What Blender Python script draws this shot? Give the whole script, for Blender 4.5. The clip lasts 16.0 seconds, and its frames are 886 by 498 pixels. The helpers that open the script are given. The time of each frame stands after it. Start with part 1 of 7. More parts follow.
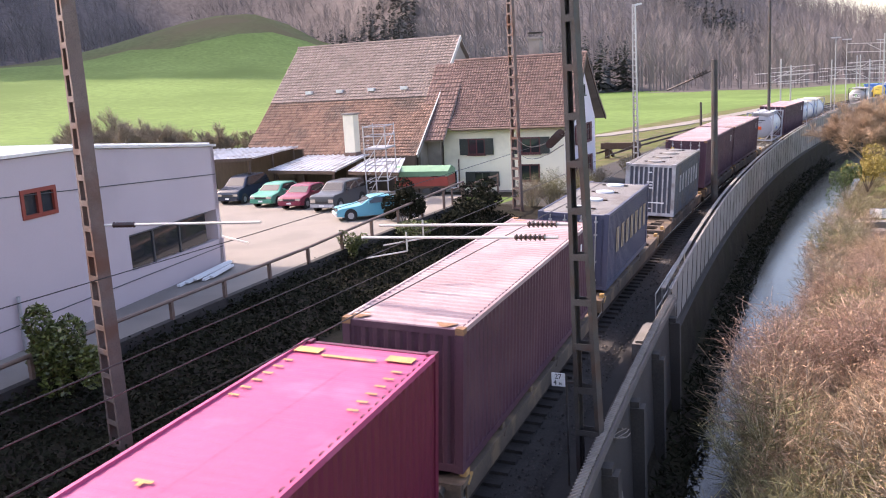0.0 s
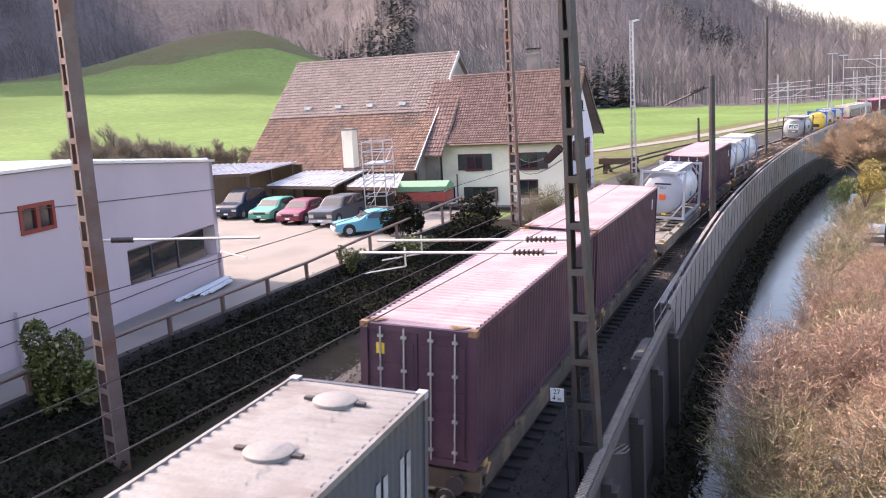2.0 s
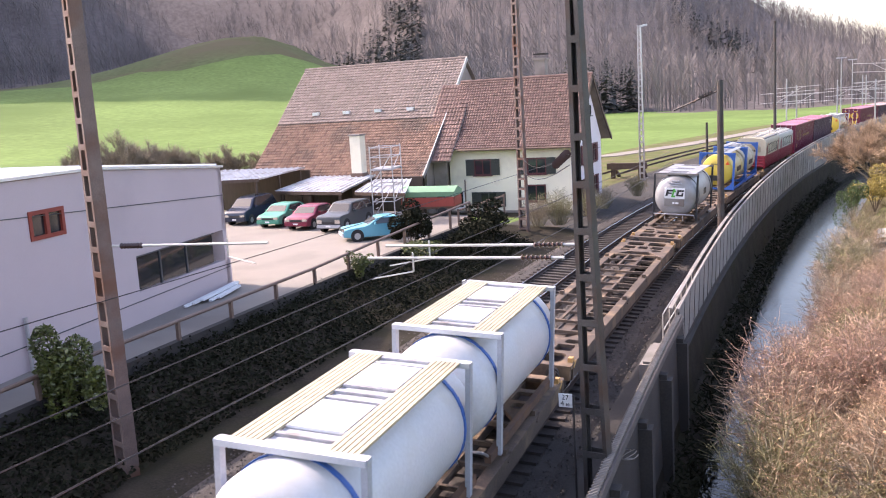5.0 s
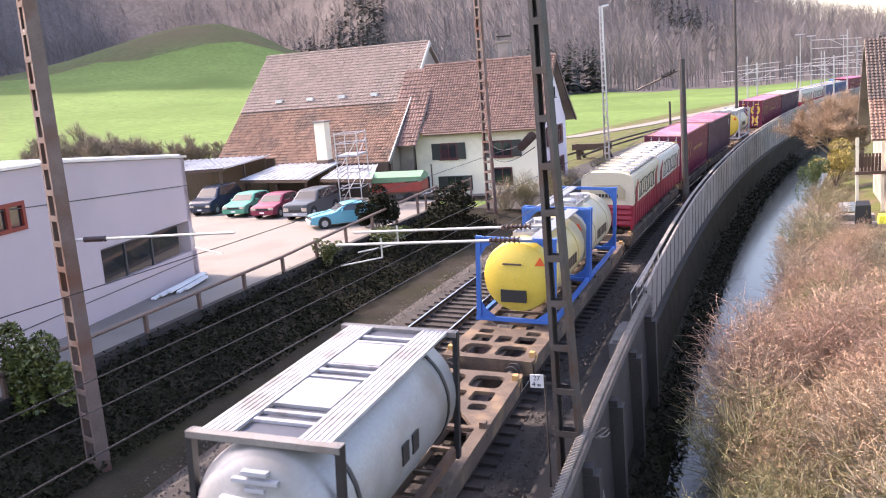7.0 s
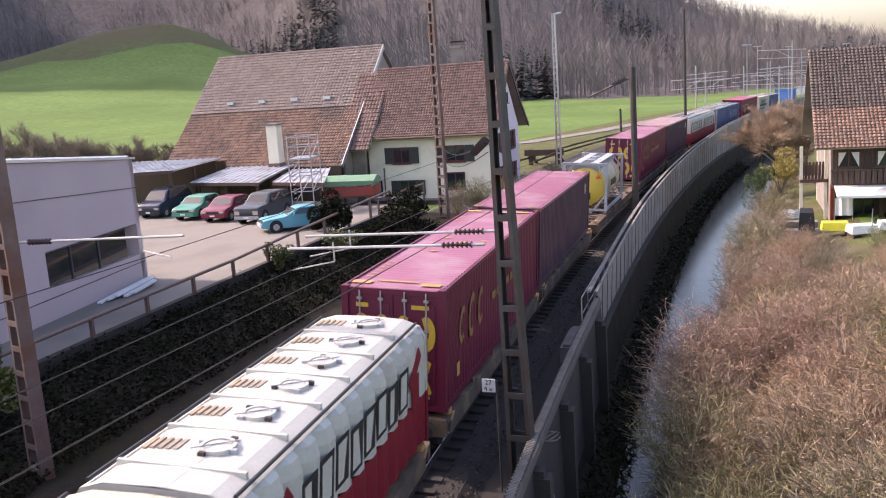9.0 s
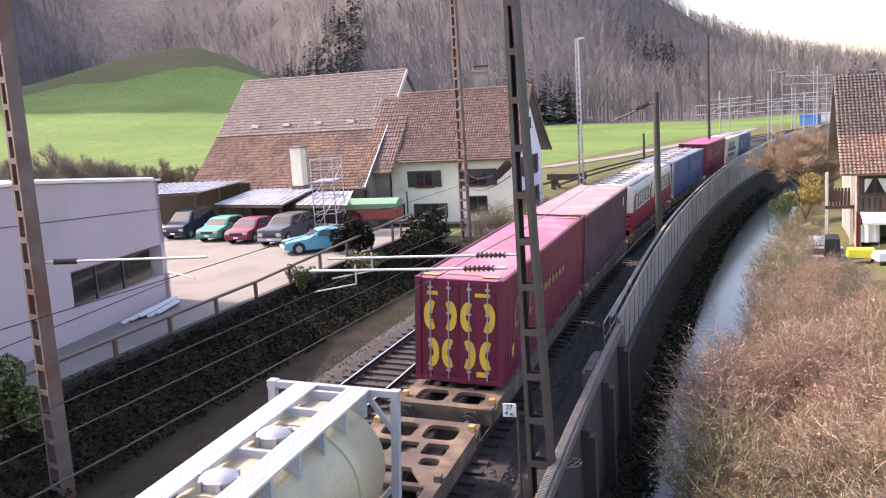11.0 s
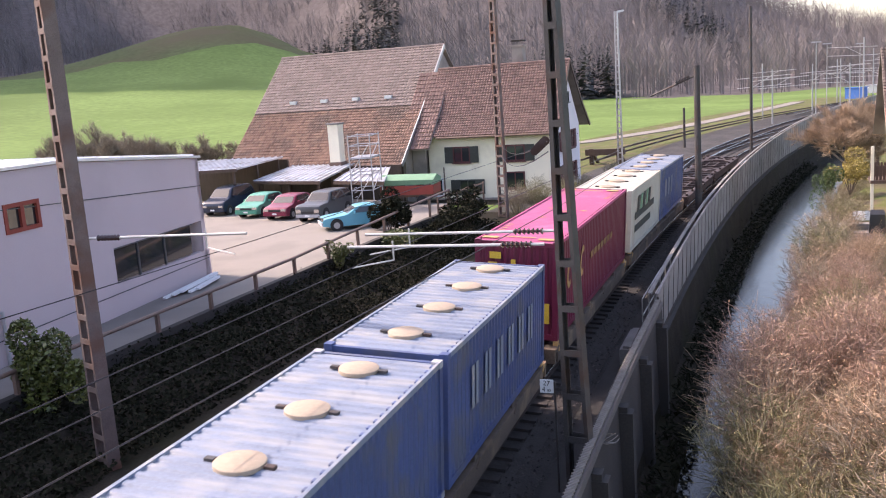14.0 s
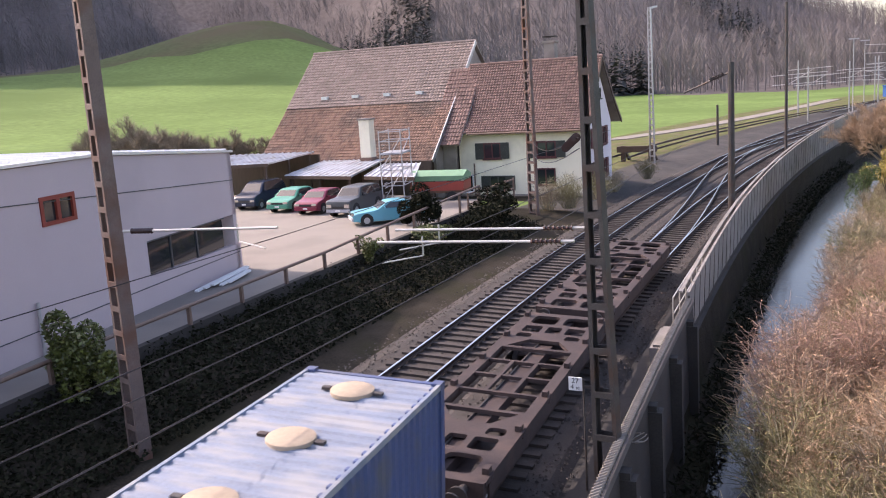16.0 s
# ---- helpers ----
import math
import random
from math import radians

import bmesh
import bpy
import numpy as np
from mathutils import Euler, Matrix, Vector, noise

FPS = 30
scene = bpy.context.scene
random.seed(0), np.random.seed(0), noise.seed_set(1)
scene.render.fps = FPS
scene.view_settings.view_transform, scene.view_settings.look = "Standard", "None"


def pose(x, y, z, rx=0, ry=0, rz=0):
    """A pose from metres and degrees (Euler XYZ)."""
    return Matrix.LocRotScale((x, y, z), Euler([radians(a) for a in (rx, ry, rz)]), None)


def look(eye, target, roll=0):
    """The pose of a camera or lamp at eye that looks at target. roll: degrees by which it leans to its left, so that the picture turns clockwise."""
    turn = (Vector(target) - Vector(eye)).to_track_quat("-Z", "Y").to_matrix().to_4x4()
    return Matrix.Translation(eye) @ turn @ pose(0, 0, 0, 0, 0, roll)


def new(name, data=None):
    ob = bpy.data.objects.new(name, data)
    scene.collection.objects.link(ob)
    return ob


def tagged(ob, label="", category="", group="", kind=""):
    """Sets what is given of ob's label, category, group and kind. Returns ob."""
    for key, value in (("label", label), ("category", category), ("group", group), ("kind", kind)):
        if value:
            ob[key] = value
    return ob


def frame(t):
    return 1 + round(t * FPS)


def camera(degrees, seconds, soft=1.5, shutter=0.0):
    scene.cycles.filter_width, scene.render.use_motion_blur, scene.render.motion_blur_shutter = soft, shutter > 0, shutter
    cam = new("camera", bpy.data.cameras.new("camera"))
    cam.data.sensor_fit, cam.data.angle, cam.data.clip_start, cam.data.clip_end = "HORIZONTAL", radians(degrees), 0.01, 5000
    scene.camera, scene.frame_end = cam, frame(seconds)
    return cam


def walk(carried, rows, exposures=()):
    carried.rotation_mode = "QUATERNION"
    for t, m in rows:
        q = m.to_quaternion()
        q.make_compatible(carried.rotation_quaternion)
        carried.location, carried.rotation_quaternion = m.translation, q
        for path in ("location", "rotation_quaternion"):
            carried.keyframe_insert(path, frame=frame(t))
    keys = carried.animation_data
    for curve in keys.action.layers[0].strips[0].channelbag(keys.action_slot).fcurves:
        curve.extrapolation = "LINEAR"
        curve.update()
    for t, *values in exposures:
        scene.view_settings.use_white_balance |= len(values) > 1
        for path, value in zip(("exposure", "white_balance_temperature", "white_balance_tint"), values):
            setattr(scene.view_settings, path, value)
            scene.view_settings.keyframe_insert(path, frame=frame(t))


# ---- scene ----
cam = camera(52.5, 16.0, soft=1.05, shutter=0.06)
EYE = (0.0, 0.0, 8.64)
# seconds, yaw, pitch, roll
TURNS = [(0, 22.59, -10.66, 3.14), (0.5, 22.39, -10.11, 3.45), (1, 22.12, -9.90, 3.36), (1.5, 22.33, -9.83, 3.00), (2, 22.49, -9.70, 3.14),
        (2.5, 22.54, -9.53, 3.27), (3, 22.64, -9.41, 3.23), (3.5, 22.81, -9.26, 3.21), (4, 23.00, -9.08, 3.14), (6.5, 22.07, -10.18, 4.21),
        (7, 20.72, -10.47, 4.46), (7.5, 19.42, -10.57, 4.41), (8, 18.37, -10.63, 4.09), (8.5, 17.89, -10.57, 3.93), (9, 17.79, -10.39, 3.65),
        (11.5, 20.05, -8.61, 3.37), (12, 20.94, -8.68, 3.41), (12.5, 21.39, -8.87, 3.60), (13, 21.53, -9.38, 3.82), (13.5, 21.56, -9.91, 3.89),
        (14, 21.59, -10.19, 3.81), (14.5, 21.94, -10.38, 3.59), (15, 22.44, -10.48, 3.55), (15.5, 22.94, -10.40, 3.65), (16, 23.55, -10.32, 3.59)]
walk(cam, [(t, pose(*EYE, 90 + pitch, roll, yaw)) for t, yaw, pitch, roll in TURNS],
     exposures=[(t, e + 0.07, 7050, 25) for t, e in ((0.0, 0.95), (0.5, 0.85), (1.0, 0.93), (1.5, 1.05), (2.0, 1.06), (3.0, 0.78), (3.5, 0.8), (4.2, 0.85), (6.3, 1.28), (7.0, 1.2), (8.0, 1.0), (8.5, 0.88), (9.0, 0.52), (11.5, 1.0), (12.5, 0.9), (13.0, 0.75), (13.5, 0.6), (14.0, 0.78), (14.5, 0.85), (15.0, 0.9), (15.5, 0.45), (16.0, 0.62))])

# ---- light ----
world = bpy.data.worlds.new("sky")
scene.world = world
world.use_nodes = True
wn = world.node_tree.nodes
sky = wn.new("ShaderNodeTexSky")
sky.sky_type = "NISHITA"
sky.sun_disc = False
SUN_TO = Vector((-0.76, 0.06, 0.643)).normalized()
sky.sun_elevation = math.asin(SUN_TO.z)
sky.sun_rotation = math.atan2(SUN_TO.x, SUN_TO.y)
sky.air_density, sky.dust_density = 1.0, 2.8
wn["Background"].inputs["Strength"].default_value = 0.27
world.node_tree.links.new(sky.outputs[0], wn["Background"].inputs[0])
sun = new("sun", bpy.data.lights.new("sun", "SUN"))
sun.data.energy, sun.data.angle, sun.data.color = 3.4, radians(0.8), (1.0, 0.94, 0.86)
sun.matrix_world = look((0, 0, 60), Vector((0, 0, 60)) - SUN_TO)


# ---- materials ----
def material(name, color, rough=0.7, metal=0.0, vary=0.25, scale=3.0, fine=40.0, bump=0.15, second=None, amount=0.35,
             patch=0.8, random_tint=0.0, stretch=(1, 1, 1), island=0.0, spec=0.5):
    """Colour broken up by two scales of noise; second: a stain or rust colour in patches."""
    m = bpy.data.materials.new(name)
    m.use_nodes = True
    n, l = m.node_tree.nodes, m.node_tree.links
    bsdf = n["Principled BSDF"]
    bsdf.inputs["Roughness"].default_value, bsdf.inputs["Metallic"].default_value = rough, metal
    bsdf.inputs["Specular IOR Level"].default_value = spec
    tc = n.new("ShaderNodeTexCoord")
    mp = n.new("ShaderNodeMapping")
    mp.inputs["Scale"].default_value = stretch
    l.new(tc.outputs["Object"], mp.inputs[0])
    a, b = n.new("ShaderNodeTexNoise"), n.new("ShaderNodeTexNoise")
    for node, s, d in ((a, scale, 6), (b, fine, 3)):
        node.inputs["Scale"].default_value, node.inputs["Detail"].default_value = s, d
        l.new(mp.outputs[0], node.inputs["Vector"])
    add = n.new("ShaderNodeMath")
    add.operation = "ADD"
    l.new(a.outputs["Fac"], add.inputs[0])
    l.new(b.outputs["Fac"], add.inputs[1])
    ramp = n.new("ShaderNodeMapRange")
    ramp.inputs[1].default_value, ramp.inputs[2].default_value = 0.6, 1.4
    ramp.inputs[3].default_value, ramp.inputs[4].default_value = 1 - vary, 1 + vary
    l.new(add.outputs[0], ramp.inputs[0])
    hue = n.new("ShaderNodeHueSaturation")
    hue.inputs["Color"].default_value = (*color, 1)
    l.new(ramp.outputs[0], hue.inputs["Value"])
    out = hue.outputs[0]
    if second:
        c = n.new("ShaderNodeTexNoise")
        c.inputs["Scale"].default_value, c.inputs["Detail"].default_value = patch, 8
        l.new(mp.outputs[0], c.inputs["Vector"])
        r2 = n.new("ShaderNodeMapRange")
        r2.inputs[1].default_value, r2.inputs[2].default_value = 0.66 - amount * 0.5, 0.78 - amount * 0.4
        l.new(c.outputs["Fac"], r2.inputs[0])
        mix = n.new("ShaderNodeMix")
        mix.data_type = "RGBA"
        l.new(r2.outputs[0], mix.inputs[0])
        l.new(out, mix.inputs[6])
        mix.inputs[7].default_value = (*second, 1)
        out = mix.outputs[2]
    if random_tint or island:
        info = n.new("ShaderNodeObjectInfo") if random_tint else n.new("ShaderNodeNewGeometry")
        r3 = n.new("ShaderNodeMapRange")
        k = random_tint or island
        r3.inputs[3].default_value, r3.inputs[4].default_value = 1 - k, 1 + k
        l.new(info.outputs["Random" if random_tint else "Random Per Island"], r3.inputs[0])
        h2 = n.new("ShaderNodeHueSaturation")
        l.new(out, h2.inputs["Color"])
        l.new(r3.outputs[0], h2.inputs["Value"])
        out = h2.outputs[0]
    l.new(out, bsdf.inputs["Base Color"])
    if bump:
        bp = n.new("ShaderNodeBump")
        bp.inputs["Strength"].default_value, bp.inputs["Distance"].default_value = bump, 0.02
        l.new(b.outputs["Fac"], bp.inputs["Height"])
        l.new(bp.outputs[0], bsdf.inputs["Normal"])
    return m


M = {}
for spec_ in (
    ("grass", (0.125, 0.19, 0.055), dict(rough=0.95, scale=0.03, fine=0.6, vary=0.3, bump=0.3, second=(0.095, 0.15, 0.04), patch=0.02, spec=0.1)),
    ("rough_grass", (0.10, 0.11, 0.04), dict(rough=0.95, scale=0.5, fine=6, vary=0.4, bump=0.5, second=(0.14, 0.11, 0.07), patch=0.4, spec=0.1)),
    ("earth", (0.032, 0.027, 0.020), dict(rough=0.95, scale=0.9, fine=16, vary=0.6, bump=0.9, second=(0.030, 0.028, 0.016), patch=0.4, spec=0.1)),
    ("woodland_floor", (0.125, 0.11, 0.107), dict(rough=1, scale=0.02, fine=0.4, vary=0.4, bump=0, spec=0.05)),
    # Brownish upper meadow, its colour lowered to hold the ridge's shadow.
    ("shaded_meadow", (0.095, 0.115, 0.052), dict(rough=0.95, scale=0.015, fine=0.4, vary=0.3, bump=0.2, second=(0.115, 0.10, 0.06), patch=0.012, spec=0.05)),
    # Low gravel tone includes the shade lying beside the train.
    ("gravel", (0.034, 0.030, 0.026), dict(rough=0.95, scale=1.2, fine=14, vary=0.45, bump=0.8, second=(0.05, 0.042, 0.037), patch=0.3)),
    ("ballast", (0.044, 0.037, 0.033), dict(rough=0.95, scale=1.5, fine=22, vary=0.6, bump=1.0, second=(0.045, 0.036, 0.031), patch=0.5)),
    ("stone_chip", (0.075, 0.064, 0.057), dict(rough=0.95, scale=2, fine=20, vary=0.3, island=0.6)),
    ("asphalt", (0.215, 0.190, 0.165), dict(rough=0.9, scale=0.25, fine=30, vary=0.14, bump=0.2, second=(0.18, 0.158, 0.138), patch=0.25)),
    ("concrete", (0.225, 0.205, 0.19), dict(rough=0.9, scale=1.2, fine=25, vary=0.25, second=(0.16, 0.15, 0.13), patch=0.8, random_tint=0.1)),
    # Concrete lowered in colour for the shade on stream wall and walk.
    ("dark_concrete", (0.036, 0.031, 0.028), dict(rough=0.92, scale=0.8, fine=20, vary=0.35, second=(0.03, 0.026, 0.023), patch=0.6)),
    ("sleeper", (0.045, 0.036, 0.032), dict(rough=0.9, scale=3, fine=30, vary=0.4, random_tint=0.25)),
    ("rail_side", (0.06, 0.04, 0.033), dict(rough=0.8, metal=0.2, scale=3, fine=50)),
    ("rail_head", (0.55, 0.54, 0.54), dict(rough=0.22, metal=1.0, scale=1, fine=60, vary=0.1, bump=0)),
    ("rusty_steel", (0.115, 0.07, 0.05), dict(rough=0.8, metal=0.3, scale=2.5, fine=40, vary=0.4, second=(0.16, 0.085, 0.05), patch=1.5)),
    ("mast_steel", (0.065, 0.06, 0.058), dict(rough=0.65, metal=0.4, scale=2.0, fine=40, vary=0.35, second=(0.07, 0.045, 0.036), patch=1.2)),
    ("rust_mast", (0.17, 0.125, 0.11), dict(rough=0.75, metal=0.3, scale=2.0, fine=40, vary=0.35, second=(0.15, 0.07, 0.045), patch=0.7)),
    ("galvanised", (0.42, 0.42, 0.43), dict(rough=0.45, metal=0.7, scale=4, fine=60, vary=0.15)),
    ("pale_tube", (0.50, 0.485, 0.455), dict(rough=0.4, metal=0.4, scale=4, fine=40, vary=0.12)),
    ("wire", (0.05, 0.04, 0.038), dict(rough=0.5, metal=0.7, vary=0.1)),
    ("ceramic", (0.06, 0.034, 0.03), dict(rough=0.25, vary=0.15)),
    ("white_render", (0.71, 0.67, 0.685), dict(rough=0.85, scale=0.6, fine=30, vary=0.06, bump=0.1)),
    ("grey_render", (0.49, 0.40, 0.405), dict(rough=0.85, scale=0.5, fine=30, vary=0.06, bump=0.08, second=(0.44, 0.36, 0.365), patch=0.3, amount=0.2)),
    ("cream_render", (0.80, 0.74, 0.58), dict(rough=0.9, scale=0.7, fine=25, vary=0.08, second=(0.66, 0.60, 0.47), patch=0.5, amount=0.2)),
    ("old_render", (0.30, 0.26, 0.23), dict(rough=0.9, scale=0.7, fine=25, vary=0.2, second=(0.2, 0.17, 0.15), patch=0.5)),
    ("roof_tile_old", (0.205, 0.122, 0.09), dict(rough=0.9, scale=0.6, fine=8, vary=0.3, island=0.28, second=(0.14, 0.095, 0.075), patch=0.35, amount=0.3)),
    ("roof_tile_new", (0.215, 0.165, 0.145), dict(rough=0.85, scale=0.6, fine=8, vary=0.15, island=0.16)),
    ("roof_tile_red", (0.165, 0.10, 0.085), dict(rough=0.85, scale=0.6, fine=8, vary=0.2, island=0.22)),
    ("roof_tile_dark", (0.10, 0.074, 0.064), dict(rough=0.85, scale=0.6, fine=8, vary=0.2, island=0.2)),
    ("coping_stone", (0.085, 0.073, 0.066), dict(rough=0.9, scale=1.2, fine=25, vary=0.3, second=(0.08, 0.07, 0.06), patch=0.9)),
    ("old_rope", (0.18, 0.16, 0.14), dict(rough=0.95, scale=3, fine=60, vary=0.35)),
    ("dark_wood", (0.085, 0.055, 0.04), dict(rough=0.8, scale=1, fine=12, vary=0.3, stretch=(6, 6, 1), random_tint=0.2)),
    ("red_wood", (0.24, 0.035, 0.02), dict(rough=0.55, scale=2, fine=20, vary=0.15)),
    ("maroon_paint", (0.085, 0.018, 0.02), dict(rough=0.6, scale=2, fine=20, vary=0.2)),
    ("dark_shutter", (0.035, 0.04, 0.035), dict(rough=0.6, scale=2, fine=20, vary=0.25)),
    ("brown_rail", (0.16, 0.105, 0.08), dict(rough=0.6, scale=2, fine=20, vary=0.25)),
    ("corrugated_metal", (0.52, 0.54, 0.58), dict(rough=0.5, metal=0.5, scale=0.8, fine=20, vary=0.2, second=(0.36, 0.35, 0.35), patch=0.6)),
    ("zinc_sheet", (0.72, 0.73, 0.76), dict(rough=0.3, metal=0.6, scale=0.8, fine=20, vary=0.1)),
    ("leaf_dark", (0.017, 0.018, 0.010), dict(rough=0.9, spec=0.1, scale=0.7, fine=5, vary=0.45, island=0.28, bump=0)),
    ("leaf_laurel", (0.085, 0.10, 0.024), dict(rough=0.4, scale=0.7, fine=5, vary=0.35, island=0.5, bump=0)),
    ("leaf_yellow", (0.30, 0.235, 0.06), dict(rough=0.7, scale=0.7, fine=5, vary=0.3, island=0.35, bump=0)),
    ("leaf_green", (0.06, 0.10, 0.025), dict(rough=0.7, scale=0.7, fine=5, vary=0.3, island=0.35, bump=0)),
    ("twig_tan", (0.36, 0.255, 0.17), dict(rough=0.9, scale=0.5, fine=3, vary=0.3, island=0.4, bump=0)),
    ("twig_grey", (0.25, 0.205, 0.15), dict(rough=0.9, scale=0.5, fine=3, vary=0.3, island=0.4, bump=0)),
    ("twig_pale", (0.31, 0.27, 0.18), dict(rough=0.9, scale=0.5, fine=3, vary=0.3, island=0.4, bump=0)),
    ("twig_moss", (0.18, 0.165, 0.075), dict(rough=0.9, scale=0.5, fine=3, vary=0.3, island=0.4, bump=0)),
    ("twig_red", (0.36, 0.235, 0.18), dict(rough=0.9, scale=0.5, fine=3, vary=0.3, island=0.4, bump=0)),
    ("dead_leaf", (0.38, 0.245, 0.15), dict(rough=0.9, scale=0.5, fine=3, vary=0.3, island=0.5, bump=0)),
    ("dead_leaf_dull", (0.27, 0.22, 0.11), dict(rough=0.9, scale=0.5, fine=3, vary=0.3, island=0.5, bump=0)),
    ("bark", (0.09, 0.07, 0.055), dict(rough=0.95, scale=2, fine=15, vary=0.4)),
    # Distant trees: haze is mixed into these pale, greyed colours.
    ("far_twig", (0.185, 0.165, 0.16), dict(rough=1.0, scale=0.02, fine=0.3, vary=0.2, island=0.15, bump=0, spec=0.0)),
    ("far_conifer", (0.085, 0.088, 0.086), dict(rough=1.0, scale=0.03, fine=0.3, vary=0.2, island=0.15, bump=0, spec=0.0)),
    # Pink, magenta and plum walls are darkened in colour for shade; roofs are not.
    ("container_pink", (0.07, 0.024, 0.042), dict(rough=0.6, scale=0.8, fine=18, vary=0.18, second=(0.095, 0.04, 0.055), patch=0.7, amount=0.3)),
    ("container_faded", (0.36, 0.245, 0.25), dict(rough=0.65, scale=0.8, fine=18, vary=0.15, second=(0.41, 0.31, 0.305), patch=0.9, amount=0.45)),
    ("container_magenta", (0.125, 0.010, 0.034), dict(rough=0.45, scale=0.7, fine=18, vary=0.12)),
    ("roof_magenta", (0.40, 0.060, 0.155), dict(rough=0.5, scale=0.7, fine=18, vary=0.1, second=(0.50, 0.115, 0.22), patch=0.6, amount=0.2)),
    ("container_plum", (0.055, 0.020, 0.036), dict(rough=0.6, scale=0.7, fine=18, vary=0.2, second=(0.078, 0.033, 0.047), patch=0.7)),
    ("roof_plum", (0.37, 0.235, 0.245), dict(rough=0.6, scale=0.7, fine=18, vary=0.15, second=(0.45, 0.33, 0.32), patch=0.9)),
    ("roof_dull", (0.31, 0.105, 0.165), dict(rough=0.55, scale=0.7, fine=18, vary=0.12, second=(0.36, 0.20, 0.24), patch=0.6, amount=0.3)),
    ("rib_pale", (0.36, 0.36, 0.38), dict(rough=0.6, scale=1.5, fine=18, vary=0.2, second=(0.22, 0.20, 0.19), patch=1.4)),
    ("groove_dark", (0.06, 0.065, 0.085), dict(rough=0.6, scale=1, fine=18, vary=0.2)),
    # Wall grey set well below roof_grey: the side's shade is in it.
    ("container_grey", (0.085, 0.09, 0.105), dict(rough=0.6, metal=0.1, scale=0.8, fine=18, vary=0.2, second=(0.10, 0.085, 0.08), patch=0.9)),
    ("disc_pale", (0.42, 0.46, 0.52), dict(rough=0.5, scale=1, fine=15, vary=0.12)),
    ("yellow_faded", (0.46, 0.27, 0.10), dict(rough=0.65, scale=2, fine=20, vary=0.25)),
    ("gold_faded", (0.24, 0.125, 0.045), dict(rough=0.65, scale=2, fine=20, vary=0.35)),
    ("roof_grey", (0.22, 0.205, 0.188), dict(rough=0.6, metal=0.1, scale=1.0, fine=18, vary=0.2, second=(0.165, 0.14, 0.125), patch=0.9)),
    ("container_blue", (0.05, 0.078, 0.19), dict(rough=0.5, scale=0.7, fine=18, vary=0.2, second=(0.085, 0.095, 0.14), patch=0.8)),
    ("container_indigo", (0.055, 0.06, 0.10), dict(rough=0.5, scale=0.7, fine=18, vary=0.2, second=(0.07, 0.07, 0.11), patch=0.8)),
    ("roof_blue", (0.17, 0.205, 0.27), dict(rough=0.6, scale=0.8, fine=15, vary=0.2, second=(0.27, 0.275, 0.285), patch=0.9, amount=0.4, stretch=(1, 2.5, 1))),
    ("container_white", (0.46, 0.43, 0.355), dict(rough=0.5, scale=0.7, fine=18, vary=0.1, second=(0.40, 0.35, 0.28), patch=0.8, amount=0.25)),
    ("disc_tan", (0.36, 0.28, 0.20), dict(rough=0.7, scale=1, fine=15, vary=0.15)),
    ("tank_white", (0.52, 0.53, 0.55), dict(rough=0.35, scale=0.8, fine=15, vary=0.1, second=(0.48, 0.47, 0.45), patch=0.6, amount=0.25)),
    ("tank_grey", (0.31, 0.31, 0.315), dict(rough=0.38, metal=0.15, scale=0.8, fine=15, vary=0.14, second=(0.24, 0.225, 0.205), patch=0.7, amount=0.3)),
    ("tank_cream", (0.42, 0.37, 0.25), dict(rough=0.45, scale=0.8, fine=15, vary=0.15, second=(0.33, 0.285, 0.19), patch=0.6)),
    ("tank_straw", (0.50, 0.40, 0.17), dict(rough=0.42, scale=0.8, fine=15, vary=0.14, second=(0.40, 0.34, 0.20), patch=0.6)),
    ("tank_yellow", (0.64, 0.47, 0.07), dict(rough=0.4, scale=0.8, fine=15, vary=0.1)),
    ("frame_blue", (0.03, 0.12, 0.40), dict(rough=0.5, scale=1, fine=18, vary=0.2)),
    ("frame_grey", (0.36, 0.37, 0.40), dict(rough=0.5, scale=1, fine=18, vary=0.15)),
    ("silo_white", (0.50, 0.485, 0.435), dict(rough=0.5, scale=0.7, fine=15, vary=0.1, second=(0.40, 0.375, 0.32), patch=0.7, amount=0.2)),
    ("silo_cream", (0.50, 0.45, 0.335), dict(rough=0.5, scale=0.7, fine=15, vary=0.12, second=(0.50, 0.44, 0.32), patch=0.7, amount=0.3)),
    ("silo_red", (0.20, 0.007, 0.020), dict(rough=0.5, scale=0.7, fine=15, vary=0.15)),
    ("black_paint", (0.02, 0.02, 0.022), dict(rough=0.5, vary=0.1)),
    ("yellow_paint", (0.62, 0.40, 0.04), dict(rough=0.6, scale=2, fine=20, vary=0.2)),
    ("white_paint", (0.72, 0.72, 0.72), dict(rough=0.6, scale=2, fine=20, vary=0.1)),
    ("orange_paint", (0.70, 0.10, 0.02), dict(rough=0.5, vary=0.1)),
    ("green_paint", (0.07, 0.40, 0.06), dict(rough=0.5, vary=0.1)),
    ("rust_stain", (0.24, 0.125, 0.065), dict(rough=0.85, scale=2, fine=20, vary=0.3)),
    ("wagon_brown", (0.095, 0.066, 0.048), dict(rough=0.8, scale=1, fine=18, vary=0.4, second=(0.19, 0.125, 0.075), patch=1.3, amount=0.3)),
    ("wagon_dark", (0.040, 0.025, 0.023), dict(rough=0.8, scale=1, fine=18, vary=0.35, second=(0.062, 0.038, 0.032), patch=1.3, amount=0.3)),
    ("wagon_olive", (0.19, 0.175, 0.14), dict(rough=0.8, scale=1, fine=18, vary=0.2, second=(0.13, 0.10, 0.08), patch=1.0)),
    ("wheel_steel", (0.06, 0.05, 0.045), dict(rough=0.7, metal=0.4)),
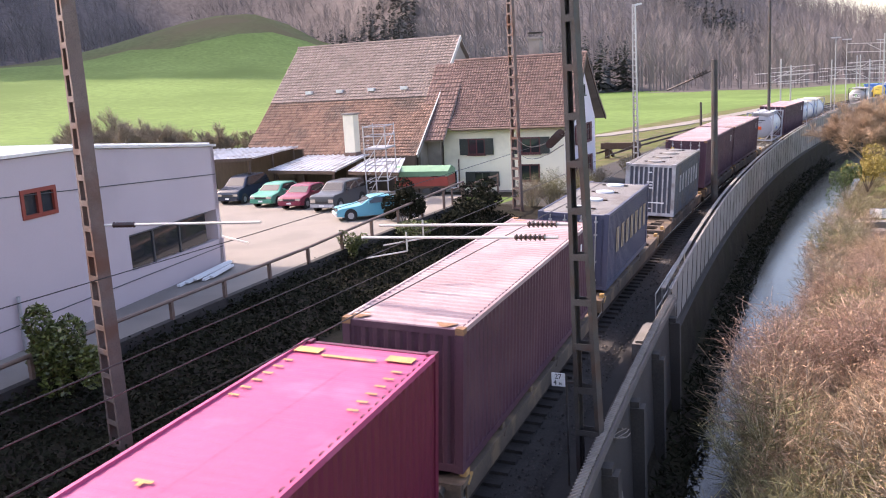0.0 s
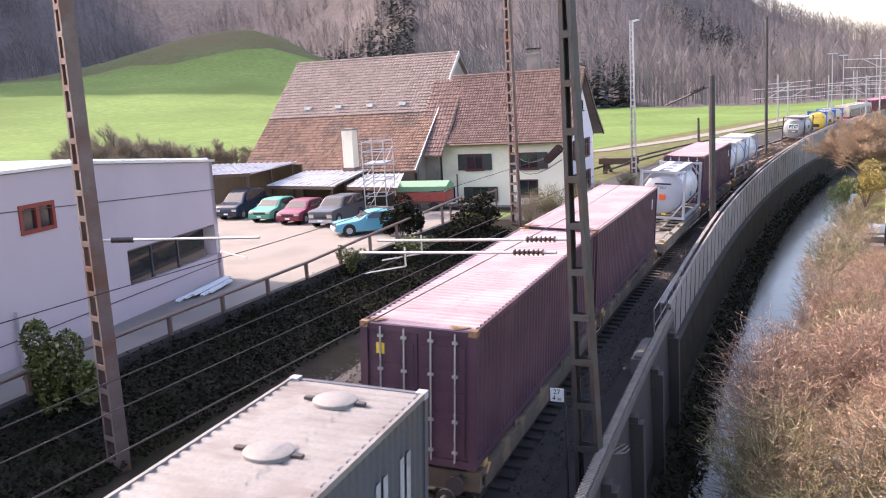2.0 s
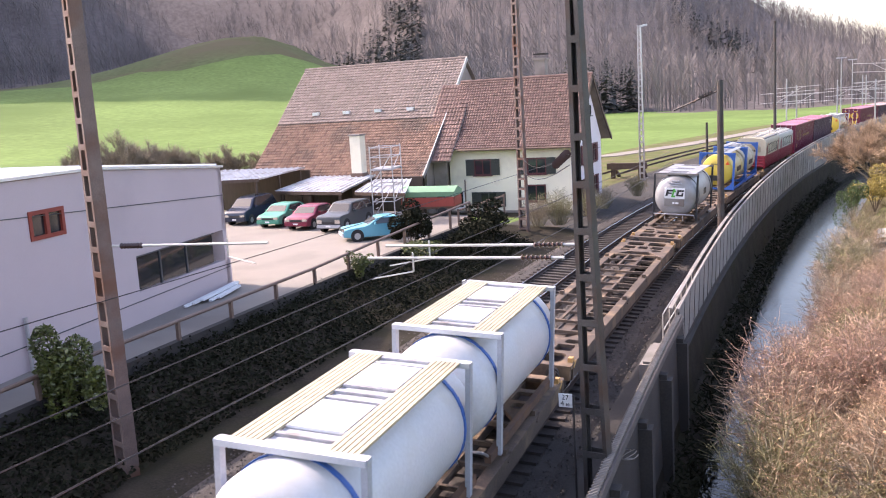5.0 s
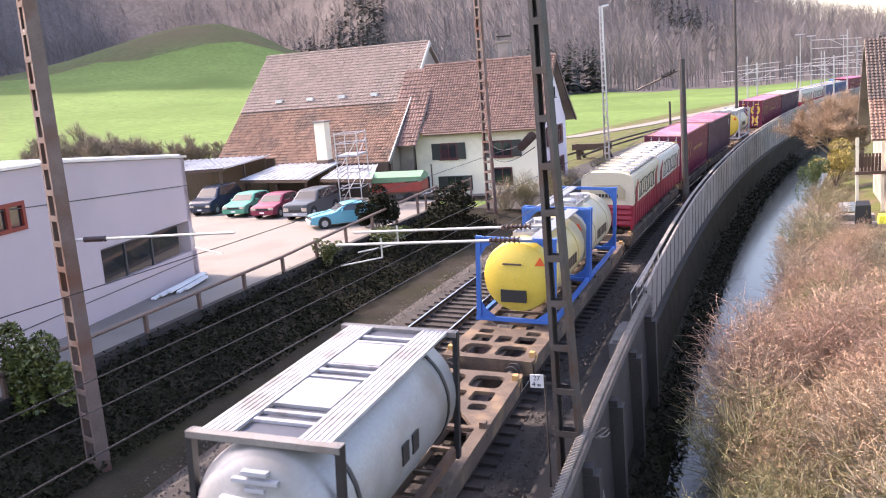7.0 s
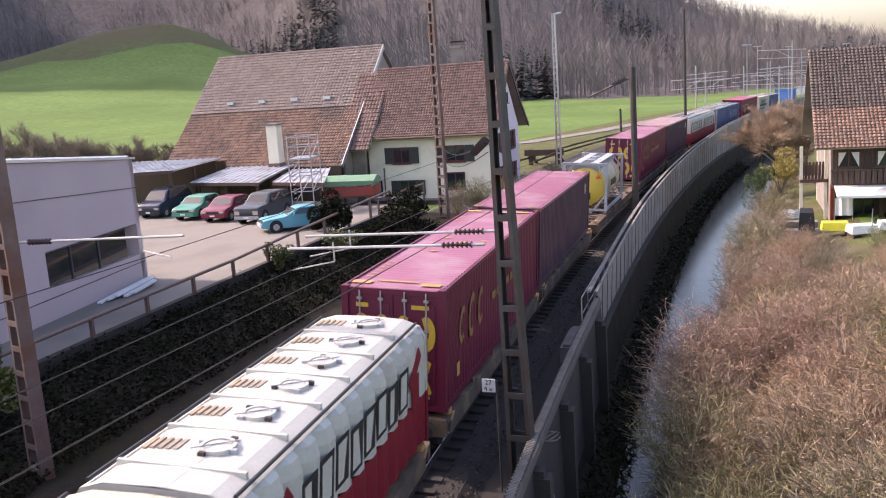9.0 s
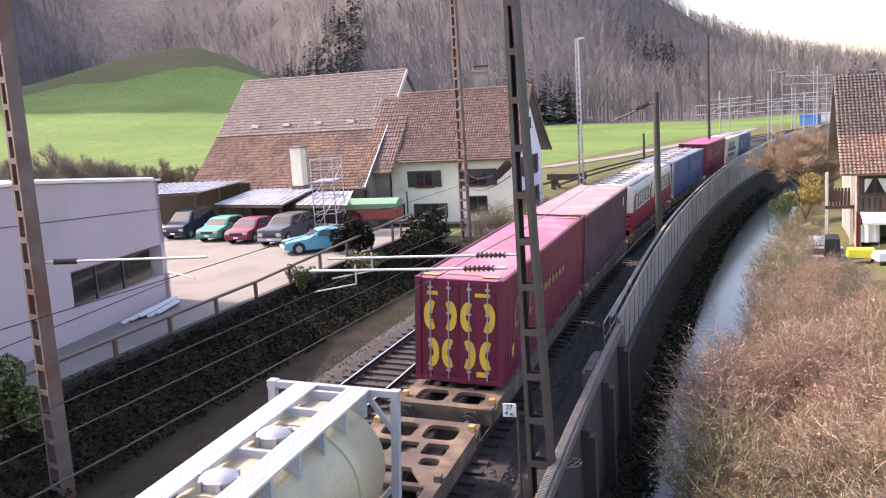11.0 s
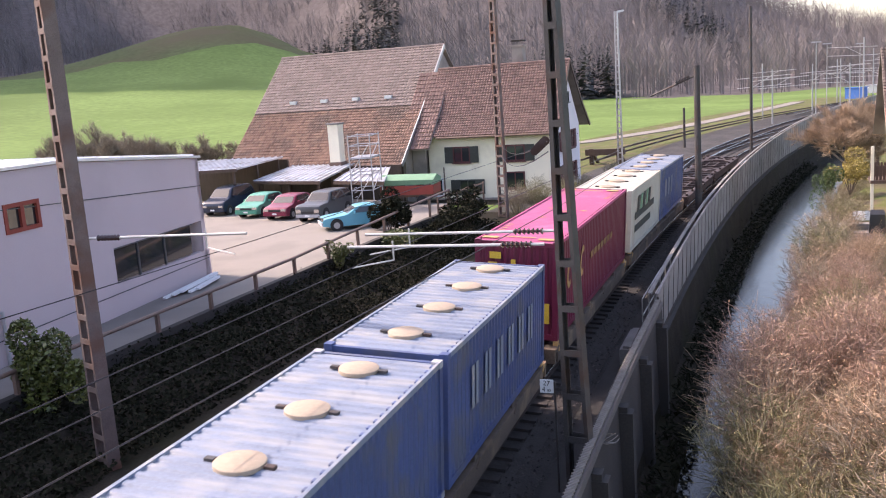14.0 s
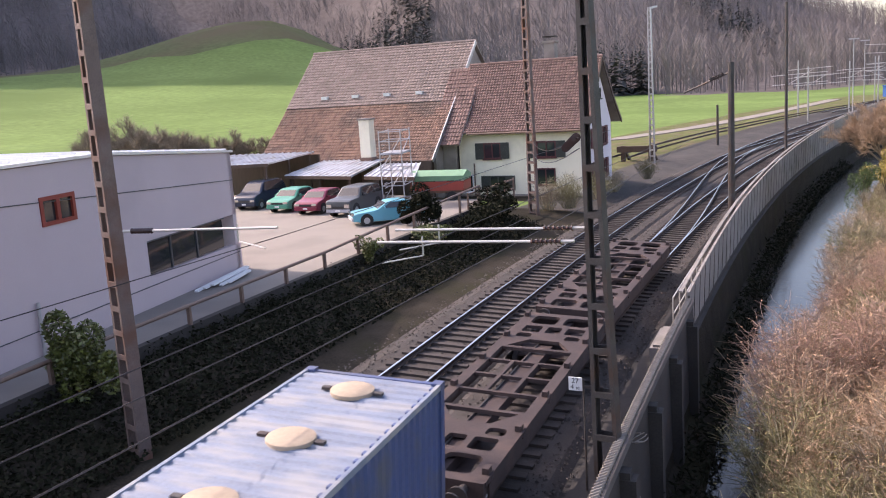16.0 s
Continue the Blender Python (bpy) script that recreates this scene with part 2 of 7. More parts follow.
    ("rubber", (0.02, 0.02, 0.02), dict(rough=0.8, vary=0.1)),
    ("chrome", (0.6, 0.6, 0.6), dict(rough=0.2, metal=1.0, vary=0.05, bump=0)),
    ("car_navy", (0.02, 0.028, 0.05), dict(rough=0.25, vary=0.05, bump=0)),
    ("car_mint", (0.05, 0.26, 0.18), dict(rough=0.3, vary=0.05, bump=0)),
    ("car_red", (0.19, 0.018, 0.045), dict(rough=0.3, vary=0.05, bump=0)),
    ("car_dark", (0.05, 0.055, 0.06), dict(rough=0.3, vary=0.05, bump=0)),
    ("car_sky", (0.10, 0.36, 0.45), dict(rough=0.3, vary=0.05, bump=0)),
    ("tarp_green", (0.15, 0.29, 0.17), dict(rough=0.6, vary=0.15)),
    ("red_plastic", (0.30, 0.045, 0.03), dict(rough=0.5, vary=0.15)),
    ("yellow_cloth", (0.75, 0.68, 0.05), dict(rough=0.8, vary=0.15)),
    ("white_cloth", (0.78, 0.77, 0.74), dict(rough=0.9, vary=0.12)),
    ("signal_blue", (0.05, 0.16, 0.45), dict(rough=0.5, vary=0.15)),
):
    M[spec_[0]] = material(spec_[0], spec_[1], **spec_[2])


def glass_material():
    m = bpy.data.materials.new("window_glass")
    m.use_nodes = True
    b = m.node_tree.nodes["Principled BSDF"]
    b.inputs["Base Color"].default_value = (0.02, 0.024, 0.028, 1)
    b.inputs["Roughness"].default_value = 0.06
    b.inputs["Specular IOR Level"].default_value = 0.7
    return m


def water_material():
    m = bpy.data.materials.new("stream_water")
    m.use_nodes = True
    n, l = m.node_tree.nodes, m.node_tree.links
    b = n["Principled BSDF"]
    b.inputs["Base Color"].default_value = (0.018, 0.02, 0.018, 1)
    b.inputs["Roughness"].default_value = 0.12
    b.inputs["IOR"].default_value = 1.33
    no, bp = n.new("ShaderNodeTexNoise"), n.new("ShaderNodeBump")
    no.inputs["Scale"].default_value, no.inputs["Detail"].default_value = 3.2, 6
    bp.inputs["Strength"].default_value, bp.inputs["Distance"].default_value = 0.35, 0.03
    tc = n.new("ShaderNodeTexCoord")
    l.new(tc.outputs["Object"], no.inputs["Vector"])
    l.new(no.outputs["Fac"], bp.inputs["Height"])
    l.new(bp.outputs[0], b.inputs["Normal"])
    return m


M["glass"], M["water"] = glass_material(), water_material()


# ---- mesh helpers ----
class Shape:
    """Gathers plain solids into one mesh; materials by index."""

    def __init__(self):
        self.v, self.f, self.mi = [], [], []

    def add(self, verts, faces, mi=0):
        k = len(self.v)
        self.v += [tuple(p) for p in verts]
        self.f += [tuple(i + k for i in f) for f in faces]
        self.mi += [mi] * len(faces)
        return self

    def box(self, lo, hi, mi=0, m=None):
        x0, y0, z0 = lo
        x1, y1, z1 = hi
        vs = [Vector(p) for p in ((x0, y0, z0), (x1, y0, z0), (x1, y1, z0), (x0, y1, z0), (x0, y0, z1), (x1, y0, z1), (x1, y1, z1), (x0, y1, z1))]
        if m is not None:
            vs = [m @ p for p in vs]
        return self.add(vs, [(3, 2, 1, 0), (4, 5, 6, 7), (0, 1, 5, 4), (1, 2, 6, 5), (2, 3, 7, 6), (3, 0, 4, 7)], mi)

    def bar(self, a, b, w, h=None, mi=0, up=(0, 0, 1)):
        """A square bar from a to b."""
        a, b, h = Vector(a), Vector(b), h or w
        d = (b - a).normalized()
        u = Vector(up) if abs(d.dot(Vector(up))) < 0.95 else Vector((0, 1, 0))
        s = d.cross(u).normalized()
        u = s.cross(d)
        c = [s * (i * w / 2) + u * (j * h / 2) for i, j in ((-1, -1), (1, -1), (1, 1), (-1, 1))]
        return self.add([a + k for k in c] + [b + k for k in c], [(3, 2, 1, 0), (4, 5, 6, 7), (0, 1, 5, 4), (1, 2, 6, 5), (2, 3, 7, 6), (3, 0, 4, 7)], mi)

    def rod(self, a, b, r, r2=None, n=8, mi=0, caps=True):
        a, b, r2 = Vector(a), Vector(b), r if r2 is None else r2
        d = (b - a).normalized()
        u = Vector((0, 0, 1)) if abs(d.z) < 0.9 else Vector((1, 0, 0))
        s = d.cross(u).normalized()
        u = s.cross(d)
        ring = [(s * math.cos(2 * math.pi * i / n) + u * math.sin(2 * math.pi * i / n)) for i in range(n)]
        vs = [a + k * r for k in ring] + [b + k * r2 for k in ring]
        fs = [(i, (i + 1) % n, n + (i + 1) % n, n + i) for i in range(n)]
        if caps:
            fs += [tuple(range(n - 1, -1, -1)), tuple(range(n, 2 * n))]
        return self.add(vs, fs, mi)

    def loft(self, rings, mi=0, caps=True, closed=True):
        n = len(rings[0])
        vs = [p for r in rings for p in r]
        m = n if closed else n - 1
        fs = [(k * n + i, k * n + (i + 1) % n, (k + 1) * n + (i + 1) % n, (k + 1) * n + i) for k in range(len(rings) - 1) for i in range(m)]
        if caps:
            fs += [tuple(range(n - 1, -1, -1)), tuple((len(rings) - 1) * n + i for i in range(n))]
        return self.add(vs, fs, mi)

    def spin(self, profile, center, axis="y", n=20, mi=0):
        """A turned body; profile: (along, radius)."""
        rings = []
        for a, r in profile:
            ring = []
            for i in range(n):
                c, s = r * math.cos(2 * math.pi * i / n), r * math.sin(2 * math.pi * i / n)
                p = {"y": (c, a, s), "z": (c, s, a), "x": (a, c, s)}[axis]
                ring.append(Vector(center) + Vector(p))
            rings.append(ring)
        return self.loft(rings, mi)

    def mesh(self, name, mats, smooth=False):
        me = bpy.data.meshes.new(name)
        me.from_pydata(self.v, [], self.f)
        for m in mats:
            me.materials.append(m)
        if len(mats) > 1:
            me.polygons.foreach_set("material_index", self.mi)
        bm = bmesh.new()
        bm.from_mesh(me)
        bmesh.ops.recalc_face_normals(bm, faces=bm.faces) if len(bm.faces) < 20000 else None
        bm.to_mesh(me)
        bm.free()
        if smooth:
            me.polygons.foreach_set("use_smooth", [True] * len(me.polygons))
            me.set_sharp_from_angle(angle=radians(38))
        me.update()
        return me


def mat_list(mats):
    return [M[k] if isinstance(k, str) else k for k in (mats if isinstance(mats, (list, tuple)) else [mats])]


def part(name, shape, mats, parent, label="", smooth=False):
    ob = new(name, shape.mesh(name, mat_list(mats), smooth))
    ob.parent = parent
    return tagged(ob, label)


def thing(name, shape, mats, label, category, group="", kind="", m=None, smooth=False):
    ob = new(name, shape.mesh(name, mat_list(mats), smooth))
    if m is not None:
        ob.matrix_basis = m
    return tagged(ob, label, category, group, kind)


def base(name, label, category, group="", m=None, kind=""):
    ob = new(name)
    ob.empty_display_size = 0.2
    if m is not None:
        ob.matrix_basis = m
    return tagged(ob, label, category, group, kind)


def word(text, size, mat, parent, m, name="lettering", label=""):
    """Flat letters as a thin mesh."""
    cu = bpy.data.curves.new(name, "FONT")
    cu.body, cu.size, cu.extrude, cu.align_x, cu.align_y = text, size, 0.004, "CENTER", "CENTER"
    tmp = new(name, cu)
    dg = bpy.context.evaluated_depsgraph_get()
    me = bpy.data.meshes.new_from_object(tmp.evaluated_get(dg))
    bpy.data.objects.remove(tmp)
    me.materials.clear()
    me.materials.append(M[mat])
    ob = new(name, me)
    ob.parent = parent
    ob.matrix_basis = m
    return tagged(ob, label)


# ---- the line: two canted tracks on one curve ----
RADIUS, TRACK_X, TRACK_Y, APEX, CANT, SPEED = 505.0, -8.22, 40.0, 1.5, 3.3, 20.75
SECOND = -3.87        # the empty track, to the left of the train


def line(s, d=0.0):
    """The place at s along the train's track, d to its right, and its heading to the right in radians."""
    a = (s - APEX) / RADIUS
    r = RADIUS - d
    return TRACK_X + RADIUS - r * math.cos(a), TRACK_Y + APEX + r * math.sin(a), a


def on_line(s, d=0.0, z=0.0, cant=CANT):
    x, y, a = line(s, d)
    return pose(x, y, z, 0, cant, -math.degrees(a))


def track_x(y):
    """x of the train's track at y, straight on past the curve."""
    if y < -200:
        y = -200
    if y > 330:
        a = math.asin((290 - APEX) / RADIUS)
        return TRACK_X + RADIUS * (1 - math.cos(a)) + (y - 330) * math.tan(a)
    return TRACK_X + RADIUS - math.sqrt(RADIUS ** 2 - (y - TRACK_Y - APEX) ** 2)


# ---- ground ----
def smooth(a, b, x):
    t = min(1, max(0, (x - a) / (b - a)))
    return t * t * (3 - 2 * t)


def blend(x, pts):
    for (a, p), (b, q) in zip(pts, pts[1:]):
        if x <= b:
            return p + (q - p) * max(0, (x - a) / (b - a))
    return pts[-1][1]


YARD = 1.2
NEAR = [(-60, YARD), (-12.1, YARD), (-11.9, 0.9), (-8.8, -0.25), (-6.7, -0.5), (3.3, -0.55), (3.55, -0.6), (3.7, -2.4), (4.7, -3.0), (5.3, -3.5), (8.3, -3.6), (9.0, -2.7), (10.6, -1.7), (15, -1.1), (40, -0.7)]
OPEN = [(-60, 0.2), (-20, 0.0), (-9, -0.1), (-6.7, -0.5), (3.3, -0.55), (3.55, -0.6), (3.7, -2.4), (4.7, -3.0), (5.3, -3.5), (8.3, -3.6), (9.0, -2.7), (10.6, -1.7), (15, -1.1), (40, -0.7)]


def wooded(x, y):
    """How far into the woods a place is: above 0 trees stand."""
    az, r = math.degrees(math.atan2(x, y)), math.hypot(x, y)
    edge = blend(az, [(-180, 500), (-60, 430), (-44, 440), (-38, 520), (-30, 480), (-24, 330), (-16, 285), (0, 300), (6, 330), (180, 420)])
    return r - edge - 18 * noise.noise((az * 0.3, 0, 0))


def far_height(x, y):
    az, r = math.degrees(math.atan2(x, y)), math.hypot(x, y)
    up = blend(az, [(-180, 4), (-60, 26), (-48, 21), (-40, 19), (-30, 16.5), (-22, 9), (-15, 3), (-4, 0), (180, 0)])
    z = up * smooth(120, 420, r)
    z += 25 * math.exp(-((az + 34.3) / (9.0 if az < -34.3 else 5.0)) ** 2 - ((r - 430) / 75) ** 2)
    # steep unseen ridge to the west, added between meadow and sun for shade
    z += 380 * smooth(90, 230, 0.181 * x + 0.983 * y) * smooth(52, 63, -az) * smooth(150, 300, r)
    hill = blend(az, [(-180, 40), (-70, 150), (-12, 150), (-8, 100), (-5, 70), (-3, 52), (-0.5, 38), (3.4, 24), (8.5, 3), (25, 6), (180, 40)])
    w = wooded(x, y)
    z += hill * smooth(0, 430, w) + 5 * noise.noise((x * 0.01, y * 0.01, 0)) * smooth(0, 200, w)
    return z


def height(u, y):
    x = u + track_x(y)
    k = smooth(50, 60, y)
    z = blend(u, NEAR) * (1 - k) + blend(u, OPEN) * k
    far = smooth(30, 90, -u) if u < 0 else smooth(40, 120, u)
    far = max(far, smooth(190, 260, y))
    return z * (1 - far) + (0.35 + far_height(x, y)) * far + (0.25 * noise.noise((x * 0.05, y * 0.05, 3)) if far > 0.5 else 0)


def build_ground():
    us = [-1500, -1200, -1000, -850, -720, -620] + [-560 + 20 * i for i in range(23)] + [-104, -90, -78, -66, -56, -47, -40, -34, -28, -23, -19, -16, -14, -12.4, -12.1, -11.9, -11, -10, -8.8, -7.8, -6.7, -4, 0, 3.3, 3.55, 3.7, 4.2, 4.7, 5.3, 6, 7.6, 8.3, 9, 9.8, 10.6, 12, 15, 20, 27, 35, 45, 60, 80, 105, 140, 180, 230, 290, 360, 450, 560, 700, 900, 1200, 1500]
    ys = [-900, -600, -400, -250, -150, -100, -70] + [-50 + 4 * i for i in range(48)] + [150 + 12 * i for i in range(32)] + [560, 600, 650, 700, 760, 830, 920, 1050, 1250, 1500]
    n = len(us)
    vs = [(u + track_x(y), y, height(u, y)) for y in ys for u in us]
    sh = Shape()
    faces, mi = [], []
    for j in range(len(ys) - 1):
        for i in range(n - 1):
            faces.append((j * n + i, j * n + i + 1, (j + 1) * n + i + 1, (j + 1) * n + i))
            u, y = (us[i] + us[i + 1]) / 2, (ys[j] + ys[j + 1]) / 2
            x = u + track_x(y)
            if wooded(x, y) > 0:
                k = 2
            elif -62 < math.degrees(math.atan2(x, y)) < -20 and math.hypot(x, y) > 375 + 30 * noise.noise((x * 0.02, y * 0.02, 0)):
                k = 5
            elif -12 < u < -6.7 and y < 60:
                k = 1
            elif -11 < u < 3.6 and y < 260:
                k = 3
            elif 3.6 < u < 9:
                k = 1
            elif -13 < u < -6 and y < 260:
                k = 3
            elif 9 <= u < 16 and y < 250:
                k = 4
            elif -30 < u <= -11 and 60 < y < 75:
                k = 1
            elif -30 < u <= -6 and 75 <= y < 235:
                k = 4
            else:
                k = 0
            mi.append(k)
    sh.add(vs, faces)
    sh.mi = mi
    return thing("ground", sh, ["grass", "earth", "woodland_floor", "gravel", "rough_grass", "shaded_meadow"], "valley ground with green meadow, earth banks and wooded slope", "ground", kind="structure", smooth=True)


build_ground()


def ribbon(s0, s1, step, section, mi=0, cant=CANT):
    """Rings of a section (points of d, z) along the line."""
    rings = []
    k = max(2, int((s1 - s0) / step) + 1)
    for i in range(k):
        m = on_line(s0 + (s1 - s0) * i / (k - 1), 0, 0, cant)
        rings.append([m @ Vector((d, 0, z)) for d, z in section])
    return rings


# asphalt yard with its kerb along the bank
sh = Shape()
ring = [(-60, -20), (track_x(-20) - 12.15, -20), (track_x(15) - 12.15, 15), (track_x(35) - 12.2, 35), (track_x(50) - 12.4, 50), (-21.5, 54), (-30, 57), (-60, 58)]
sh.add([(x, y, YARD + 0.006) for x, y in ring] + [(x, y, YARD - 0.3) for x, y in ring], [tuple(range(8)), tuple(range(15, 7, -1))] + [(i, (i + 1) % 8, 8 + (i + 1) % 8, 8 + i) for i in range(8)])
thing("yard", sh, "asphalt", "pale sunlit asphalt car yard", "yard", kind="structure")

sh = Shape()
rings = []
for i in range(20):
    y = -20 + i * 3.7
    x = track_x(y) - 12.0
    rings.append([(x - 0.14, y, YARD - 0.6), (x + 0.14, y, YARD - 0.6), (x + 0.14, y, YARD + 0.1), (x - 0.14, y, YARD + 0.1)])
sh.loft(rings)
thing("yard_kerb", sh, "dark_concrete", "dark concrete kerb at the yard's edge", "kerb", kind="structure")

# water
sh = Shape()
sh.loft(ribbon(-70, 260, 6, [(3.72, -2.95), (9.4, -2.95)], cant=0), caps=False, closed=False)
thing("stream", sh, "water", "shallow stream reflecting the pale sky", "stream", kind="structure", smooth=True)

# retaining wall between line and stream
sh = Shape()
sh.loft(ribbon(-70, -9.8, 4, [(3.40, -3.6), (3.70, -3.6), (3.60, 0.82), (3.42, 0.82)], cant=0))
wall = thing("wall_stream", sh, "dark_concrete", "stained concrete retaining wall above the stream, coloured dark for shade", "wall", kind="structure")
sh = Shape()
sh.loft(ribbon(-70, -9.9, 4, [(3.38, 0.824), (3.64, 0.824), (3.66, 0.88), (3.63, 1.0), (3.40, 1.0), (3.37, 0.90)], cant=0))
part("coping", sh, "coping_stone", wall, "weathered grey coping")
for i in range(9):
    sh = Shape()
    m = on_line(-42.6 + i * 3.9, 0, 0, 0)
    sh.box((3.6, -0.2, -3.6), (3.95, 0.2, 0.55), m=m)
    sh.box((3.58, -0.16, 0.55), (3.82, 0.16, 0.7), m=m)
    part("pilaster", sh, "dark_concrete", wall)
# twisted rope laid along the coping
sh = Shape()
for i in range(150):
    m = on_line(-32 + i * 0.148, 0, 0, 0)
    a, b = m @ Vector((3.38, -0.05, 1.02)), m @ Vector((3.56, 0.10, 1.05))
    sh.rod(a, b, 0.045, n=5)
thing("rope", sh, "old_rope", "frayed grey rope lying along the wall coping", "rope")
for s0, turns in ((-27.5, 5), (-21.5, 4)):
    sh = Shape()
    m = on_line(s0, 0, 0, 0)
    for k in range(turns):
        pts = [m @ Vector((3.66 + 0.05 * k + 0.12 * math.cos(a), 0.16 * math.sin(a + k), 0.86 - 0.07 * a * 0.5 - 0.03 * k)) for a in (i * 0.7 for i in range(8))]
        for a, b in zip(pts, pts[1:]):
            sh.rod(a, b, 0.012, n=4)
    thing("rope_end", sh, "old_rope", "loose frayed rope end hanging over the wall", "rope", "rope ends")
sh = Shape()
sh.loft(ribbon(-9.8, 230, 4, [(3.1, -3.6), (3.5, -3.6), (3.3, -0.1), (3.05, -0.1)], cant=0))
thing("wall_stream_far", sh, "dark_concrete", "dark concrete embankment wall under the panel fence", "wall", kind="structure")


# panel fence from the step onward
def fence_top(s):
    return blend(s, [(-10, 1.2), (10, 1.65), (40, 1.95), (80, 2.4), (230, 3.0)])


fence = base("panel_fence", "long curved fence of grey upright concrete panels", "fence")
s, k = -9.6, 0
while s < 185:
    w = 1.55
    sh = Shape()
    x0, y0, a0 = line(s, 3.3)
    x1, y1, a1 = line(s + w - 0.05, 3.3)
    t0, t1 = fence_top(s), fence_top(s + w)
    n0, n1 = Vector((math.cos(a0), -math.sin(a0), 0)), Vector((math.cos(a1), -math.sin(a1), 0))
    p, q = Vector((x0, y0, 0)), Vector((x1, y1, 0))
    r0 = [p + Vector((0, 0, -0.45)), p + n0 * 0.09 + Vector((0, 0, -0.45)), p + n0 * 0.17 + Vector((0, 0, t0)), p + n0 * 0.08 + Vector((0, 0, t0))]
    r1 = [q + Vector((0, 0, -0.45)), q + n1 * 0.09 + Vector((0, 0, -0.45)), q + n1 * 0.17 + Vector((0, 0, t1)), q + n1 * 0.08 + Vector((0, 0, t1))]
    sh.loft([r0, r1])
    part("panel", sh, "concrete", fence)
    sh = Shape()
    sh.bar(p + n0 * 0.06 + Vector((0, 0, -1.0)), p + n0 * 0.15 + Vector((0, 0, t0 - 0.12)), 0.05, 0.05)
    part("post", sh, "dark_concrete", fence)
    s += w
    k += 1
sh = Shape()
rings = []
for i in range(61):
    a = -9.7 + i * 3.2
    z = fence_top(a) + 0.03
    rings.append([(*line(a, u)[:2], z + v) for u, v in ((3.11, -0.025), (3.25, -0.025), (3.25, 0.025), (3.11, 0.025))])
sh.loft(rings)
part("capping", sh, "concrete", fence, "thin pale capping")

# hand rail beside the step
e = base("hand_rail", "thin pale tubular hand rail beside the fence", "railing")
for i in range(6):
    p = Vector((*line(-9.2 + i * 1.6, 2.85)[:2], -0.4))
    part("post", Shape().rod(p, p + Vector((0, 0, 1.3)), 0.025, n=6), "pale_tube", e)
    if i < 5:
        q = Vector((*line(-9.2 + (i + 1) * 1.6, 2.85)[:2], -0.4))
        for h in (0.7, 1.3):
            part("bar", Shape().rod(p + Vector((0, 0, h)), q + Vector((0, 0, h)), 0.025, n=6), "pale_tube", e)
sh = Shape()
m = on_line(-11.5, 0, 0, 0)
sh.box((2.6, -1.2, -0.6), (3.4, 1.2, 0.12), m=m)
sh.box((2.7, -1.1, 0.12), (3.3, 1.1, 0.2), m=m)
thing("cable_chest", sh, "concrete", "pale concrete cable chest beside the wall", "cable chest")
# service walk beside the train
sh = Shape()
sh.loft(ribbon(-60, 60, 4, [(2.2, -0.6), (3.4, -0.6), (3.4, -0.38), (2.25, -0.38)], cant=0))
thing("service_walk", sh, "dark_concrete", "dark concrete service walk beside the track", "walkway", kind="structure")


# ---- tracks ----
def build_track(d0, label, s0=-60, s1=240, bed=True):
    if bed:
        sh = Shape()
        sh.loft(ribbon(s0, s1, 4, [(d0 - 2.6, -0.62), (d0 - 1.75, -0.24), (d0 + 1.75, -0.24), (d0 + 2.35, -0.62)]), closed=False, caps=False)
        return thing("ballast_bed", sh, "ballast", label, "ballast", kind="structure")


def rail(parent, d_of, s0, s1, z=0.0, name="rail", head="rail_head"):
    sh = Shape()
    rings, tops = [], []
    n = max(2, int((s1 - s0) / 4) + 1)
    for i in range(n):
        s = s0 + (s1 - s0) * i / (n - 1)
        m, d = on_line(s), d_of(s)
        rings.append([m @ Vector((d + a, 0, b)) for a, b in ((-0.07, -0.17), (0.07, -0.17), (0.065, -0.15), (0.012, -0.13), (0.012, -0.045), (0.036, -0.035), (0.036, -0.006), (-0.036, -0.006), (-0.036, -0.035), (-0.012, -0.045), (-0.012, -0.13), (-0.065, -0.15))])
        tops.append([m @ Vector((d + a, 0, b)) for a, b in ((-0.034, -0.006), (0.034, -0.006), (0.028, 0.0), (-0.028, 0.0))])
    sh.loft(rings, 0)
    sh.loft(tops, 1)
    return part(name, sh, ["rail_side", head], parent)


GAUGE = 0.7535
main = build_track(0.0, "grey brown ballast bed of the train's track")
left = build_track(SECOND, "grey brown ballast bed of the empty track")
for bed, d0 in ((main, 0.0), (left, SECOND)):
    for k in (-1, 1):
        rail(bed, lambda s, e=d0 + k * GAUGE: e, -60, 240)

slp = Shape().loft([[(-1.25, -0.13, -0.36), (1.25, -0.13, -0.36), (1.25, -0.1, -0.165), (-1.25, -0.1, -0.165)], [(-1.25, 0.13, -0.36), (1.25, 0.13, -0.36), (1.25, 0.1, -0.165), (-1.25, 0.1, -0.165)]]).mesh("sleeper", mat_list("sleeper"))
rest = Shape()
for bed, d0 in ((main, 0.0), (left, SECOND)):
    for i in range(330):
        s = -38 + i * 0.62
        m = on_line(s) @ Matrix.Translation((d0, 0, 0))
        if i < 150:
            ob = new("sleeper", slp)
            ob.parent = bed
            ob.matrix_basis = m
        else:
            rest.add([m @ v.co for v in slp.vertices], [tuple(p.vertices) for p in slp.polygons])
tagged(part("far_sleepers", rest, "sleeper", left), kind="stuff")
